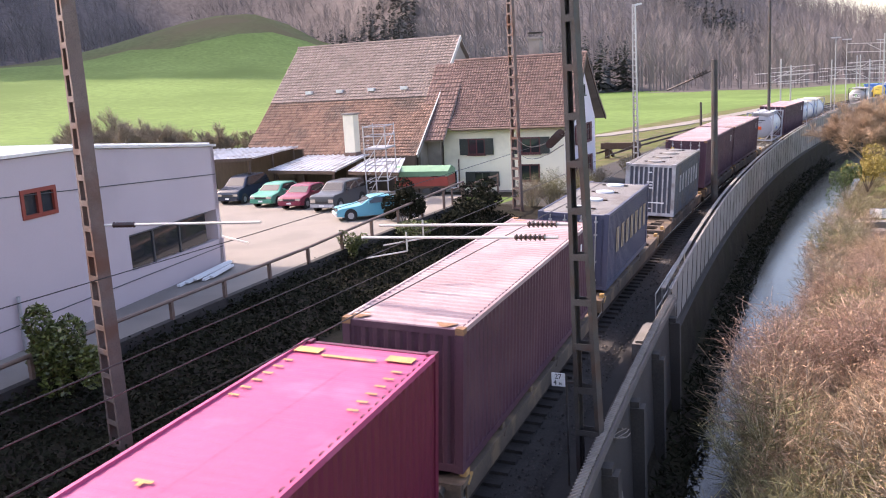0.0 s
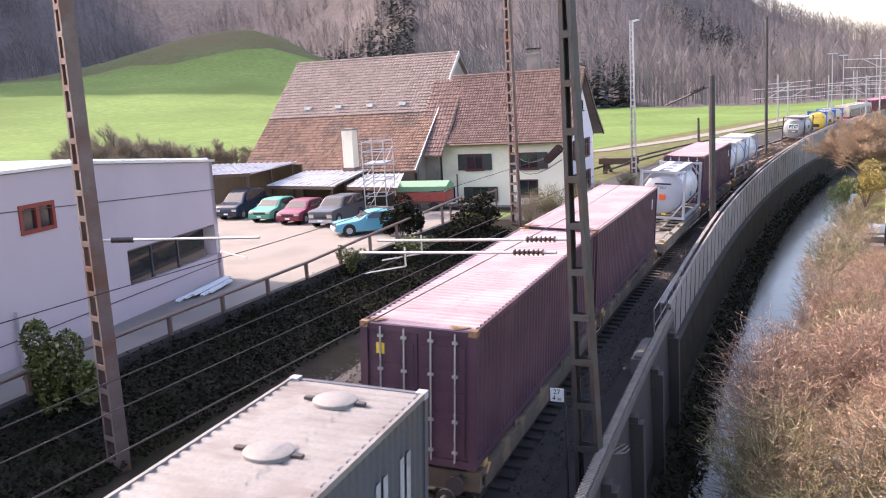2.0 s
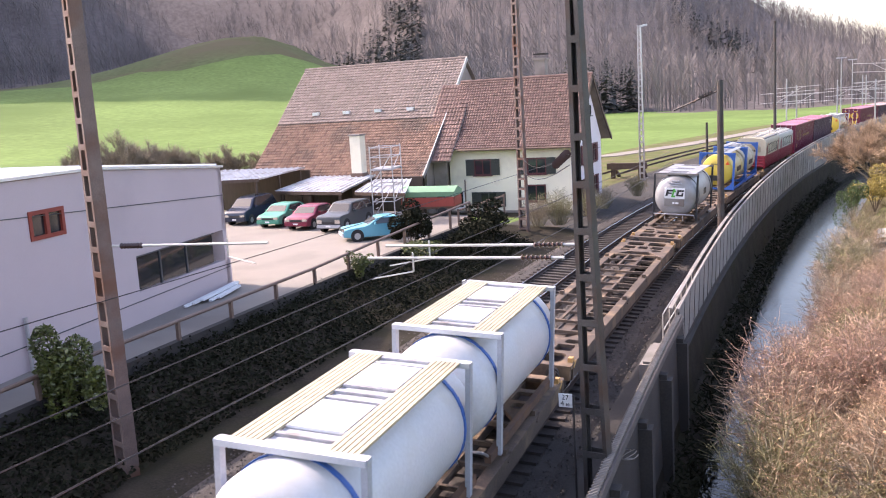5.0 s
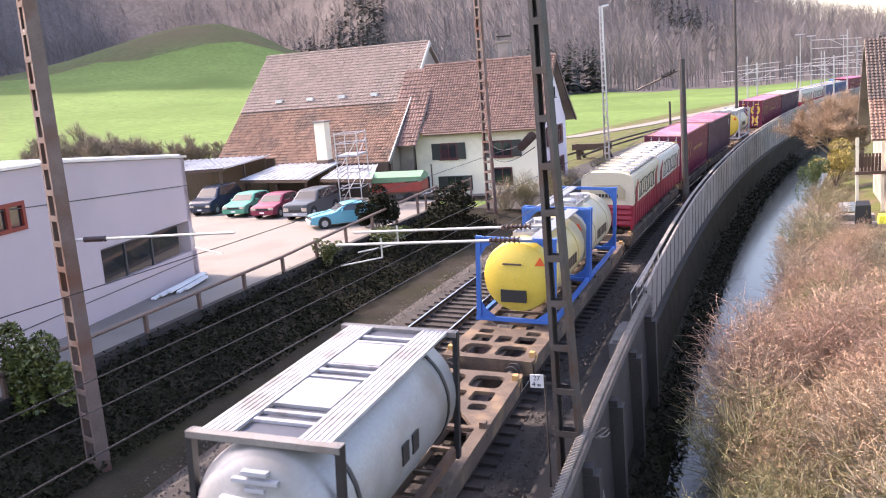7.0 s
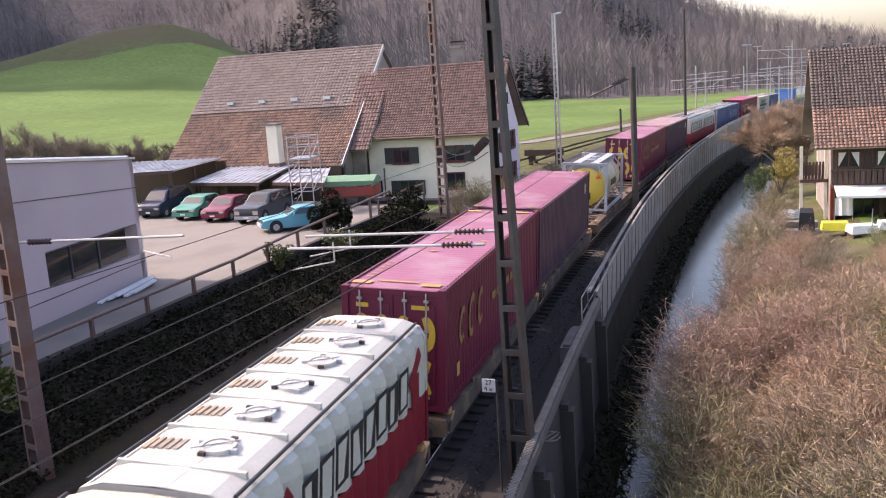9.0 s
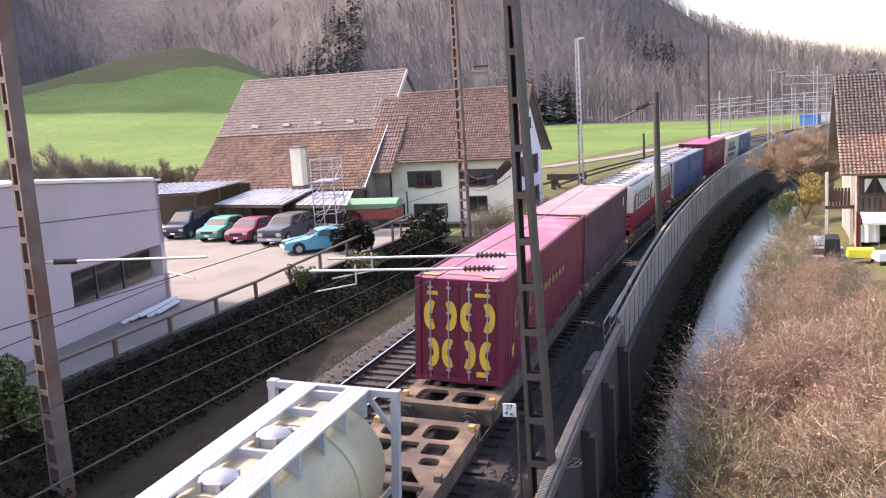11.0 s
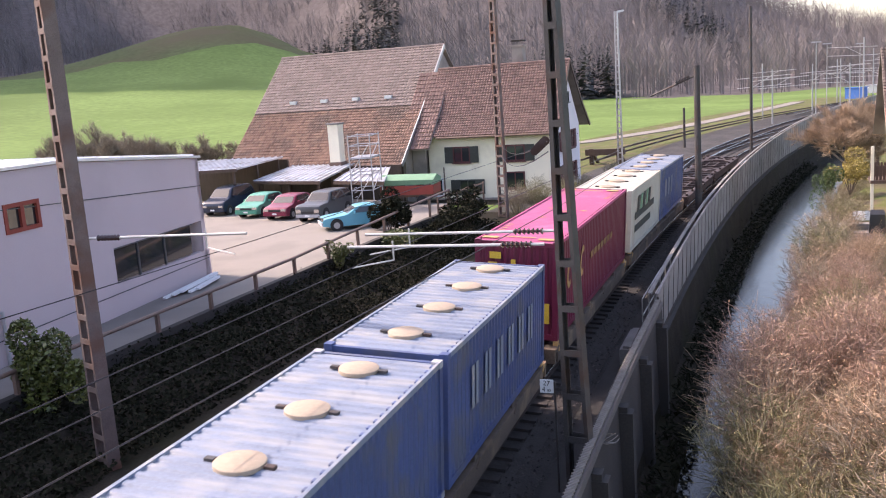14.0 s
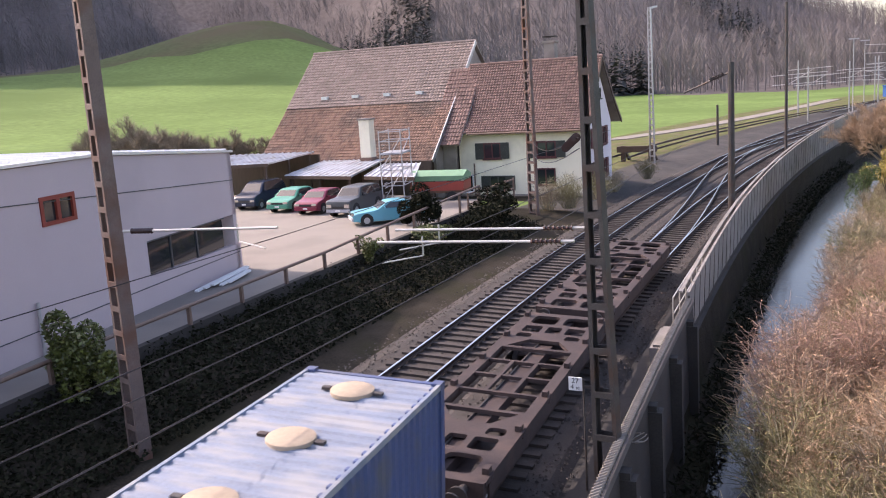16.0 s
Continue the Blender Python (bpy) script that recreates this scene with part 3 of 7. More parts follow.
# crossover and siding
ease = lambda s, a, b, p, q: p + (q - p) * smooth(a, b, s)
cross = base("crossover", "steel rails of a crossover between the two tracks", "rails", kind="structure")
for k in (-1, 1):
    rail(cross, lambda s, k=k: ease(s, 5, 62, 0.0, SECOND) + k * GAUGE, 6, 61)
    rail(cross, lambda s, k=k: ease(s, 48, 110, SECOND, 0.0) + k * GAUGE, 50, 108)
siding = base("siding", "rusty siding rails ending at a buffer stop", "rails", kind="structure")
for k in (-1, 1):
    rail(siding, lambda s, k=k: ease(s, 40, 190, -13.5, -8.0) + k * GAUGE, 46, 230, head="rail_side")
    rail(siding, lambda s, k=k: ease(s, 30, 150, -8.0, -8.0) + k * GAUGE, 120, 230)

# loose ballast stones near the camera
rng = random.Random(5)
sh = Shape()
for i in range(9000):
    s = -34 + 70 * rng.random() ** 1.5
    d = rng.choice((rng.uniform(-6.9, -5.3), rng.uniform(-3.0, -1.2), rng.uniform(1.2, 2.2), rng.uniform(-5.2, -2.8)))
    m = on_line(s)
    e = min(abs(d), abs(d - SECOND))
    z = -0.24 if e < 1.75 else -0.24 - (e - 1.75) * 0.43
    if d < -6.4:
        z = -0.55
    c = m @ Vector((d, 0, z + 0.01))
    r = rng.uniform(0.025, 0.06)
    vs = [c + Vector((rng.uniform(0.6, 1.2) * r * a, rng.uniform(0.6, 1.2) * r * b, rng.uniform(0.6, 1.2) * r * h)) for a, b, h in ((1, 0, 0), (0, 1, 0), (-1, 0, 0), (0, -1, 0), (0, 0, 1))]
    sh.add(vs, [(0, 1, 4), (1, 2, 4), (2, 3, 4), (3, 0, 4)])
thing("ballast_stones", sh, "stone_chip", "loose grey brown ballast stones", "ballast stones", kind="stuff")

# brambles at the foot of the wall
sh = Shape()
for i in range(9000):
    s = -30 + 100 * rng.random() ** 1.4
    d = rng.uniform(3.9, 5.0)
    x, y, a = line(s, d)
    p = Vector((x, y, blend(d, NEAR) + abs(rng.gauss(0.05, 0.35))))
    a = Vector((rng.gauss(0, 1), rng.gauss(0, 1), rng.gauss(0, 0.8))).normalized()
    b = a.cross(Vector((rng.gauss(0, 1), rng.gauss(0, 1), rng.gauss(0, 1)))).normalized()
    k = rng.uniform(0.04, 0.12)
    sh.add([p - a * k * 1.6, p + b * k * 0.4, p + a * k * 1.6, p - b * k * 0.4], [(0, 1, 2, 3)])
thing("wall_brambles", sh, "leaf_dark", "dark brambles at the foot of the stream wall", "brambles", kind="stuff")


# ---- the train ----
MOVERS = []          # (thing, its middle along the line at the clip's start, height)


def sign(seed):
    return random.Random(seed)


def corrugated(x, y0, y1, z0, z1, out, pitch=0.28, depth=0.036):
    """Trapezoid sheet in the plane x, ribs upright; out: the side it faces."""
    n = max(1, round((y1 - y0) / pitch))
    p = (y1 - y0) / n
    ys = []
    for i in range(n):
        a = y0 + i * p
        ys += [(a, 0), (a + p * 0.30, 0), (a + p * 0.5, -depth), (a + p * 0.8, -depth)]
    ys.append((y1, 0))
    vs = [(x + out * d, y, z) for z in (z0, z1) for y, d in ys]
    k = len(ys)
    return vs, [(i, i + 1, k + i + 1, k + i) for i in range(k - 1)]


def box_container(name, length, high, side, roof, front, label, s_mid, marks="", group="containers on the train", ribs=0.28, face=None, fold=0.018):
    """A steel box: corrugated sides, end and roof, posts, rails and castings."""
    e = base(name, label, "container", group)
    w, l, h = 1.25, length / 2, high
    face = face or side
    for k in (-1, 1):
        sh = Shape()
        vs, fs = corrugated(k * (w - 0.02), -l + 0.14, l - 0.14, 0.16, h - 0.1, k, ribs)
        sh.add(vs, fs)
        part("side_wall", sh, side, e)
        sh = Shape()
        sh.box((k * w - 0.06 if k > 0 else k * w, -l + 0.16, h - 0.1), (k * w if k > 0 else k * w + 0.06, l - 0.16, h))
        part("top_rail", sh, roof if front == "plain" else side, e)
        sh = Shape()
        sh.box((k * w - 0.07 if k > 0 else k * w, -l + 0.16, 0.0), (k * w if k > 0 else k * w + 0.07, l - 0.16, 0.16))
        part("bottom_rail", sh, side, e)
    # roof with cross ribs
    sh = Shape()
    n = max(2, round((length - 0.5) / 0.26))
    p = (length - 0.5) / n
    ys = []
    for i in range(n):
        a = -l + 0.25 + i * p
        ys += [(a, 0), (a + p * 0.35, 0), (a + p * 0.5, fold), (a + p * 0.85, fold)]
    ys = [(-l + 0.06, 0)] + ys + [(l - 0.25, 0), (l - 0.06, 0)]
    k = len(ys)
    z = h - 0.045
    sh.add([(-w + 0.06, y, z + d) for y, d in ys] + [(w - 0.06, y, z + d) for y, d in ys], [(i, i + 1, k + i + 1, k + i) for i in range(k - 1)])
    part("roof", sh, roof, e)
    # studs along the roof edge
    sh = Shape()
    for i in range(int(length / 0.26)):
        y = -l + 0.3 + i * 0.26
        sh.box((w - 0.11, y, h - 0.04), (w - 0.065, y + 0.1, h - 0.005))
    tagged(part("edge_folds", sh, side, e), kind="stuff")
    # ends
    for end in (-1, 1):
        y = end * l
        for k in (-1, 1):
            sh = Shape()
            sh.box((k * w - 0.16 if k > 0 else k * w, y - 0.0 if end < 0 else y - 0.16, 0.12), (k * w if k > 0 else k * w + 0.16, y + 0.16 if end < 0 else y, h - 0.12))
            part("corner_post", sh, face if end < 0 else side, e)
            for z0 in (0.0, h - 0.12):
                sh = Shape()
                sh.box((k * w - 0.165 if k > 0 else k * w - 0.005, y - 0.005 if end < 0 else y - 0.18, z0), (k * w + 0.005 if k > 0 else k * w + 0.165, y + 0.18 if end < 0 else y + 0.005, z0 + 0.125))
                part("corner_casting", sh, "rust_stain" if z0 and marks == "rusty" else face, e)
        sh = Shape()
        sh.box((-w + 0.16, y + 0.02 if end < 0 else y - 0.12, h - 0.16), (w - 0.16, y + 0.12 if end < 0 else y - 0.02, h - 0.03))
        part("end_header", sh, face if end < 0 else side, e)
        sh = Shape().box((-w + 0.16, y + 0.02 if end < 0 else y - 0.12, 0.0), (w - 0.16, y + 0.12 if end < 0 else y - 0.02, 0.16))
        part("end_sill", sh, face if end < 0 else side, e)
        if end < 0 and front == "doors":
            for k in (-1, 1):
                sh = Shape()
                x0, x1 = (0.01, w - 0.165) if k > 0 else (-w + 0.165, -0.01)
                sh.box((x0, y + 0.05, 0.17), (x1, y + 0.11, h - 0.17))
                door = part("door", sh, face, e)
                for j in range(5):
                    z0 = 0.3 + j * (h - 0.55) / 5
                    part("pressed_panel", Shape().box((x0 + 0.08, y + 0.03, z0), (x1 - 0.08, y + 0.05, z0 + (h - 0.55) / 5 - 0.12)), face, door)
                for x in (x0 + 0.28, x1 - 0.28):
                    sh = Shape()
                    sh.rod((x, y + 0.005, 0.1), (x, y + 0.005, h - 0.08), 0.02, n=6)
                    for z0 in (0.3, 0.95, 1.9, h - 0.3):
                        sh.box((x - 0.06, y - 0.012, z0), (x + 0.06, y + 0.03, z0 + 0.06))
                    part("lock_rod", sh, "galvanised", door)
        else:
            sh = Shape()
            vs, fs = corrugated(0, -w + 0.16, w - 0.16, 0.16, h - 0.16, 1, 0.23, 0.045)
            sh.add([(yy, y + (0.03 - dx if end < 0 else -0.03 + dx) , zz) for dx, yy, zz in vs], fs)
            sh.mi = [0 if q % 4 == 0 else 1 for q in range(len(fs))]
            # Recesses of a pale end wall get a dark colour as their shade.
            end_mats = [face, "groove_dark"] if face == "rib_pale" and end < 0 else [face if end < 0 else side] * 2
            part("end_wall", sh, end_mats, e)
    MOVERS.append((e, s_mid, 1.25))
    return e, w, l, h


def hatches(e, l, h, mat, count=4, r=0.36):
    for i in range(count):
        y = -l + (i + 0.55) * 2 * l / count
        sh = Shape()
        sh.spin([(h - 0.03, r), (h + 0.035, r), (h + 0.05, r - 0.03), (h + 0.055, 0.02)], (0, y, 0), "z", 22)
        lid = part("hatch", sh, mat, e, "round roof hatch", smooth=True)
        for k in (-1, 1):
            part("hinge", Shape().box((k * (r + 0.02), y - 0.05, h - 0.02), (k * (r + 0.17), y + 0.05, h + 0.03)), "mast_steel", lid)


def bars(e, x, y0, z0, rows, mat, length, step=0.3):
    """Writing that cannot be read, as plain bars on a side wall."""
    for j in range(rows):
        sh = Shape()
        sh.box((x - 0.006, y0, z0 - j * step), (x + 0.008, y0 + length * (1 - 0.2 * j), z0 - j * step + step * 0.55))
        part("marking", sh, mat, e)


def roof_marks(e, l, h, rusty=False):
    """Warning patches near the roof's ends."""
    if rusty:
        for x, y in ((-1.0, -l + 0.35), (0.8, -l + 0.3), (-0.9, l - 0.4), (0.85, l - 0.35)):
            sh = Shape()
            sh.add([(x + 0.28 * math.cos(a) * (0.7 + 0.3 * math.sin(3 * a)), y + 0.2 * math.sin(a), h - 0.012) for a in (i * math.pi / 5 for i in range(10))], [tuple(range(10))])
            part("rust_patch", sh, "rust_stain", e)
        return
    for end in (-1, 1):
        for x in (-0.95, 0.75):
            sh = Shape()
            sh.box((x - 0.22, end * (l - 0.55) - 0.14, h - 0.016), (x + 0.26, end * (l - 0.55) + 0.14, h - 0.008))
            part("marking", sh, "yellow_faded", e)
        sh = Shape()
        sh.box((-0.6, end * (l - 0.75) - 0.05, h - 0.016), (0.4, end * (l - 0.75) + 0.05, h - 0.008))
        part("marking", sh, "yellow_faded", e)
        for i in range(6):
            for x in ((-1.05, 0.9) if end > 0 else (-1.0,)):
                sh = Shape()
                y = end * (l - 1.15 - i * 0.34)
                sh.box((x - 0.06, y - 0.03, h - 0.016), (x + 0.12, y + 0.03, h - 0.009))
                part("marking", sh, "yellow_faded", e)
    for x, y in ((-0.5, 0.4), (0.1, -0.2), (-0.35, -1.6), (0.7, 0.1)):
        sh = Shape()
        sh.box((x - 0.13, y - 0.035, h - 0.016), (x + 0.13, y + 0.035, h - 0.009))
        sh.box((x - 0.035, y - 0.12, h - 0.016), (x + 0.035, y - 0.035, h - 0.009))
        part("marking", sh, "yellow_faded", e)


SIDE = lambda x, y, z: Matrix.Translation((x, y, z)) @ pose(0, 0, 0, 90, 0, 90)
FRONT = lambda x, y, z: Matrix.Translation((x, y, z)) @ pose(0, 0, 0, 90, 0, 0)


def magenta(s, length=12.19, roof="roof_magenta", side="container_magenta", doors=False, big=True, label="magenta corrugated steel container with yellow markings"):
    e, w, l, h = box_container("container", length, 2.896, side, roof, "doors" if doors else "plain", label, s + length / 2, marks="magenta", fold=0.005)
    roof_marks(e, l, h)
    if big:
        gold = "yellow_faded" if roof == "roof_magenta" else "gold_faded"
        # three slanted crescents, then a line of small bars
        for a, b in ((0.0, 0.9), (0.95, 1.15), (1.9, 1.0)):
            y = -l + 1.2 + a
            arc = [math.radians(50 + 26 * i) for i in range(11)]
            rings = [[(w + d, y + 0.36 + 0.30 * r * math.cos(q) + 0.1 * r * math.sin(q), 1.7 + b / 2 * r * math.sin(q)) for d, r in ((-0.004, 1), (0.009, 1), (0.009, 0.62), (-0.004, 0.62))] for q in arc]
            part("emblem", Shape().loft(rings), gold, e, "large faded yellow emblem shape")
        for i in range(7):
            part("marking", Shape().box((w - 0.004, -l + 4.8 + i * 0.62, 1.5), (w + 0.009, -l + 5.22 + i * 0.62, 1.72)), "gold_faded", e)
        bars(e, w, -l + 1.0, 0.55, 1, "yellow_faded", 0.25, 0.6)
    if doors:
        # bold letter-like shapes low on the doors, small plates above
        y0, y1 = -l + 0.012, -l + 0.024
        for i, x in enumerate((-0.78, -0.27, 0.26, 0.80)):
            for zc, turn in ((1.85, 60 + 180 * (i % 2)), (0.8, 240 - 180 * (i % 2))):
                arc = [math.radians(turn + 24 * q) for q in range(11)]
                rings = [[(x + 0.22 * r * math.cos(q), y, zc + 0.42 * r * math.sin(q)) for y, r in ((y0, 1), (y1, 1), (y1, 0.28), (y0, 0.28))] for q in arc]
                part("emblem", Shape().loft(rings), "yellow_paint", e, "bold yellow emblem shape")
        for x, z, a, b in ((0.45, 2.42, 0.42, 0.1), (-0.9, 2.42, 0.3, 0.1), (0.5, 0.2, 0.3, 0.14)):
            part("marking", Shape().box((x, y0, z), (x + a, y1, z + b)), "yellow_paint", e)
    else:
        for x, z, a, b in ((-0.8, 2.35, 0.35, 0.2), (-0.85, 1.7, 0.28, 0.55), (-0.15, 2.1, 0.14, 0.25), (0.8, 0.5, 0.2, 0.6)):
            sh = Shape()
            sh.box((x, -l + 0.0, z), (x + a, -l + 0.012, z + b))
            part("marking", sh, "yellow_paint", e)
    return e


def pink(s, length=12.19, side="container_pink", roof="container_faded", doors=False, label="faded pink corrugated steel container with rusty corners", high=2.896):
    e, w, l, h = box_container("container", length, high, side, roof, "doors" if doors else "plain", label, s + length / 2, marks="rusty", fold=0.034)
    roof_marks(e, l, h, rusty=True)
    sh = Shape()
    sh.box((w - 0.004, l - 1.5, h - 0.9), (w + 0.008, l - 1.35, h - 0.45))
    part("marking", sh, "white_paint", e)
    if doors:
        sh = Shape()
        sh.box((-0.9, -l + 0.012, h - 0.65), (-0.72, -l + 0.022, h - 0.42))
        part("marking", sh, "yellow_paint", e)
    return e


def bulk(s, length, side, roof, disc, label, stripes=False, letters=0, face=None, doors=False):
    e, w, l, h = box_container("bulk_container", length, 2.65, side, roof, "doors" if doors else "plain", label, s + length / 2, ribs=0.24, face=face, fold=0.03)
    hatches(e, l, h, disc)
    if letters:
        for i in range(letters):
            sh = Shape()
            y = -l + 1.5 + i * 0.95
            mt = "roof_blue" if side == "container_blue" else "disc_tan" if side == "container_indigo" else "rib_pale"
            part("marking", sh.box((w - 0.004, y, 1.05), (w + 0.008, y + 0.16, 1.95)), mt, e)
            part("marking", Shape().box((w - 0.004, y + 0.28, 1.05), (w + 0.008, y + 0.44, 1.95)), mt, e)
    if stripes:
        sh = Shape()
        for z, a in ((2.2, 0.18), (1.7, 0.3), (1.55, 0.24), (1.4, 0.34), (0.65, 1.5), (0.35, 0.2)):
            sh.box((-a / 2, -l + 0.0, z), (a / 2, -l + 0.016, z + 0.05))
        part("marking", sh, "white_paint", e)
    return e


def tank_frame(e, l, w, h, mat, rear=True, diagonals=True):
    for end in (-1, 1):
        y = end * (l - 0.07)
        for k in (-1, 1):
            sh = Shape()
            sh.box((k * w - 0.14 if k > 0 else k * w, y - 0.07, 0), (k * w if k > 0 else k * w + 0.14, y + 0.07, h))
            part("corner_post", sh, mat, e)
            for z in (0.0, h - 0.12):
                sh = Shape()
                sh.box((k * w - 0.16 if k > 0 else k * w - 0.01, y - 0.09, z), (k * w + 0.01 if k > 0 else k * w + 0.16, y + 0.09, z + 0.125))
                part("corner_casting", sh, mat, e)
        for z in (0.06, h - 0.07):
            sh = Shape()
            sh.bar((-w + 0.14, y, z), (w - 0.14, y, z), 0.12, 0.12)
            part("cross_member", sh, mat, e)
        if diagonals:
            for k in (-1, 1):
                sh = Shape()
                sh.bar((k * (w - 0.12), y, 0.85), (k * 0.55, y, 0.1), 0.08)
                part("brace", sh, mat, e)
                sh = Shape().bar((k * (w - 0.12), y, h - 0.75), (k * 0.62, y, h - 0.1), 0.08)
                part("brace", sh, mat, e)
    if not diagonals:
        for end in (-1, 1):
            for k in (-1, 1):
                for za, zb in ((0.12, 0.62), (h - 0.12, h - 0.62)):
                    y = end * (l - 0.07)
                    part("gusset", Shape().add([(k * (w - a), y + q, z) for q in (-0.012, 0.012) for a, z in ((0.14, za), (0.14, zb), (0.3, (za * 2 + zb) / 3 + (zb - za) * 0.12), (0.62, za))], [(0, 1, 2, 3), (7, 6, 5, 4), (0, 4, 5, 1), (1, 5, 6, 2), (2, 6, 7, 3), (3, 7, 4, 0)]), mat, e)
    for k in (-1, 1):
        sh = Shape()
        sh.bar((k * (w - 0.07), -l + 0.14, 0.08), (k * (w - 0.07), l - 0.14, 0.08), 0.12, 0.14)
        part("bottom_rail", sh, mat, e)


def tank_shell(l, zc, r, inset=0.1, bulge=0.28):
    pr = [(-l + inset, 0.02), (-l + inset + 0.03, r * 0.45), (-l + inset + 0.10, r * 0.75), (-l + inset + bulge * 0.8, r * 0.95), (-l + inset + bulge + 0.1, r)]
    pr = pr + [(-a, b) for a, b in reversed(pr)]
    return Shape().spin(pr, (0, 0, zc), "y", 36)


def walkway(e, l, h, r, mat, zc, side=1):
    for k in (-1, 1) if mat != "frame_blue" else (-1,):
        for i in range(5):
            x = k * (0.5 if mat != "frame_blue" else -0.62 * side) + (i - 2) * 0.085
            part("walk_plank", Shape().box((x - 0.034, -l + 0.08, h - 0.05), (x + 0.034, l - 0.08, h - 0.005)), "galvanised" if mat != "frame_grey" else "tank_white", e)
    if mat == "frame_blue":
        # open spill trays round the lids
        for y in (-l * 0.35, l * 0.2):
            sh = Shape()
            for x0, y0, x1, y1 in ((-0.42, -0.6, 0.45, -0.56), (-0.42, 0.56, 0.45, 0.6), (-0.42, -0.56, -0.38, 0.56), (0.41, -0.56, 0.45, 0.56)):
                sh.box((x0, y + y0, zc + r - 0.12), (x1, y + y1, zc + r + 0.1))
            part("spill_tray", sh, "galvanised", e)
            part("tray_floor", Shape().box((-0.38, y - 0.56, zc + r - 0.02), (0.41, y + 0.56, zc + r + 0.01)), "rib_pale", e)
    n = 7 if mat != "frame_blue" else 0
    for i in range(n):
        y = -l + 0.3 + i * (2 * l - 0.6) / (n - 1)
        part("walkway_bearer", Shape().box((-0.72, y - 0.04, zc + r * 0.75), (0.72, y + 0.04, h - 0.05)), mat if mat != "frame_blue" else "tank_cream", e)


def manlids(e, ys, z, mat="galvanised"):
    for y in ys:
        sh = Shape()
        sh.spin([(z - 0.15, 0.27), (z + 0.1, 0.27), (z + 0.15, 0.2), (z + 0.16, 0.02)], (0, y, 0), "z", 16)
        for i in range(6):
            a = i * math.pi / 3
            sh.box((0.29 * math.cos(a) - 0.03, y + 0.29 * math.sin(a) - 0.03, z - 0.05), (0.29 * math.cos(a) + 0.03, y + 0.29 * math.sin(a) + 0.03, z + 0.12))
        part("man_lid", sh, mat, e, smooth=True)


def hoops(e, l, zc, r, mat, ys):
    for y in ys:
        sh = Shape()
        sh.spin([(y - 0.05, r - 0.01), (y - 0.05, r + 0.025), (y + 0.05, r + 0.025), (y + 0.05, r - 0.01)], (0, 0, zc), "y", 36)
        part("hoop", sh, mat, e)


def framed_tank(s, length, shell, frame, label, end=None, mark="", top_sheet=False):
    e = base("tank_container", label, "tank container", "containers on the train")
    w, l, h, r, zc = 1.25, length / 2, 2.65, 1.12, 1.36
    tank_frame(e, l, w, h, frame, diagonals=frame != "frame_blue")
    part("shell", tank_shell(l, zc, r), shell, e, smooth=True)
    if end:
        sh = Shape()
        rings = [[(rr * math.cos(2 * math.pi * i / 32), y, zc + rr * math.sin(2 * math.pi * i / 32)) for i in range(32)] for y, rr in ((-l + 0.075, 0.02), (-l + 0.105, r * 0.46), (-l + 0.175, r * 0.76), (-l + 0.30, r * 0.955), (-l + 0.48, r * 1.006), (-l + 1.0, r * 1.006))]
        sh.loft(rings, caps=False)
        part("end_cap", sh, end, e, smooth=True)
    hoops(e, l, zc, r, shell, (-l * 0.45, l * 0.45))
    walkway(e, l, h, r, frame, zc, 1 if end else -1)
    manlids(e, (-l * 0.35, l * 0.2), zc + r + 0.05)
    if top_sheet:
        sh = Shape()
        sh.box((-0.28, -l + 1.2, h - 0.1), (0.28, l - 0.9, h - 0.06))
        part("top_sheet", sh, "tank_white", e)
    if mark == "orange":
        for y, x, z, a, b, mt in ((-l + 0.02, 0.0, 1.2, 0.36, 0.3, "orange_paint"), (-l + 0.05, -0.55, 1.2, 0.22, 0.14, "yellow_paint"), (-l + 0.1, 0.1, 0.25, 0.24, 0.1, "yellow_paint")):
            sh = Shape()
            sh.box((x - a / 2, y, z - b / 2), (x + a / 2, y + 0.06, z + b / 2))
            part("marking", sh, mt, e)
        word("24K2", 0.17, "black_paint", e, FRONT(0, -l + 0.06, 1.72))
        sh = Shape()
        sh.box((-0.45, -l + 0.09, 1.88), (0.45, -l + 0.14, 1.96))
        part("marking", sh, "black_paint", e)
        sh = Shape()
        sh.spin([(1.06, 0.28), (1.11, 0.28)], (0, 0, 1.25), "x", 24)
        part("marking", sh, "signal_blue", e)
    if mark == "black":
        sh = Shape()
        sh.box((-0.48, -l + 0.04, 0.62), (0.32, -l + 0.14, 1.0))
        part("placard", sh, "black_paint", e)
        sh = Shape()
        sh.box((-0.42, -l + 0.06, 1.78), (0.16, -l + 0.12, 1.83))
        part("marking", sh, "wagon_brown", e)
        part("warning_mark", Shape().add([(0.72 + x, -l + y, 1.78 + z) for y in (0.14, 0.2) for x, z in ((-0.15, 0), (0.15, 0), (0, 0.26))], [(0, 1, 2), (5, 4, 3), (0, 3, 4, 1), (1, 4, 5, 2), (2, 5, 3, 0)]), "orange_paint", e)
        for i in range(6):
            sh = Shape()
            sh.box((r + 0.0, -0.9 + i * 0.32, 1.15), (r + 0.03, -0.72 + i * 0.32, 1.5))
            part("marking", sh, "wagon_brown", e)
    MOVERS.append((e, s + l, 1.25))
    return e


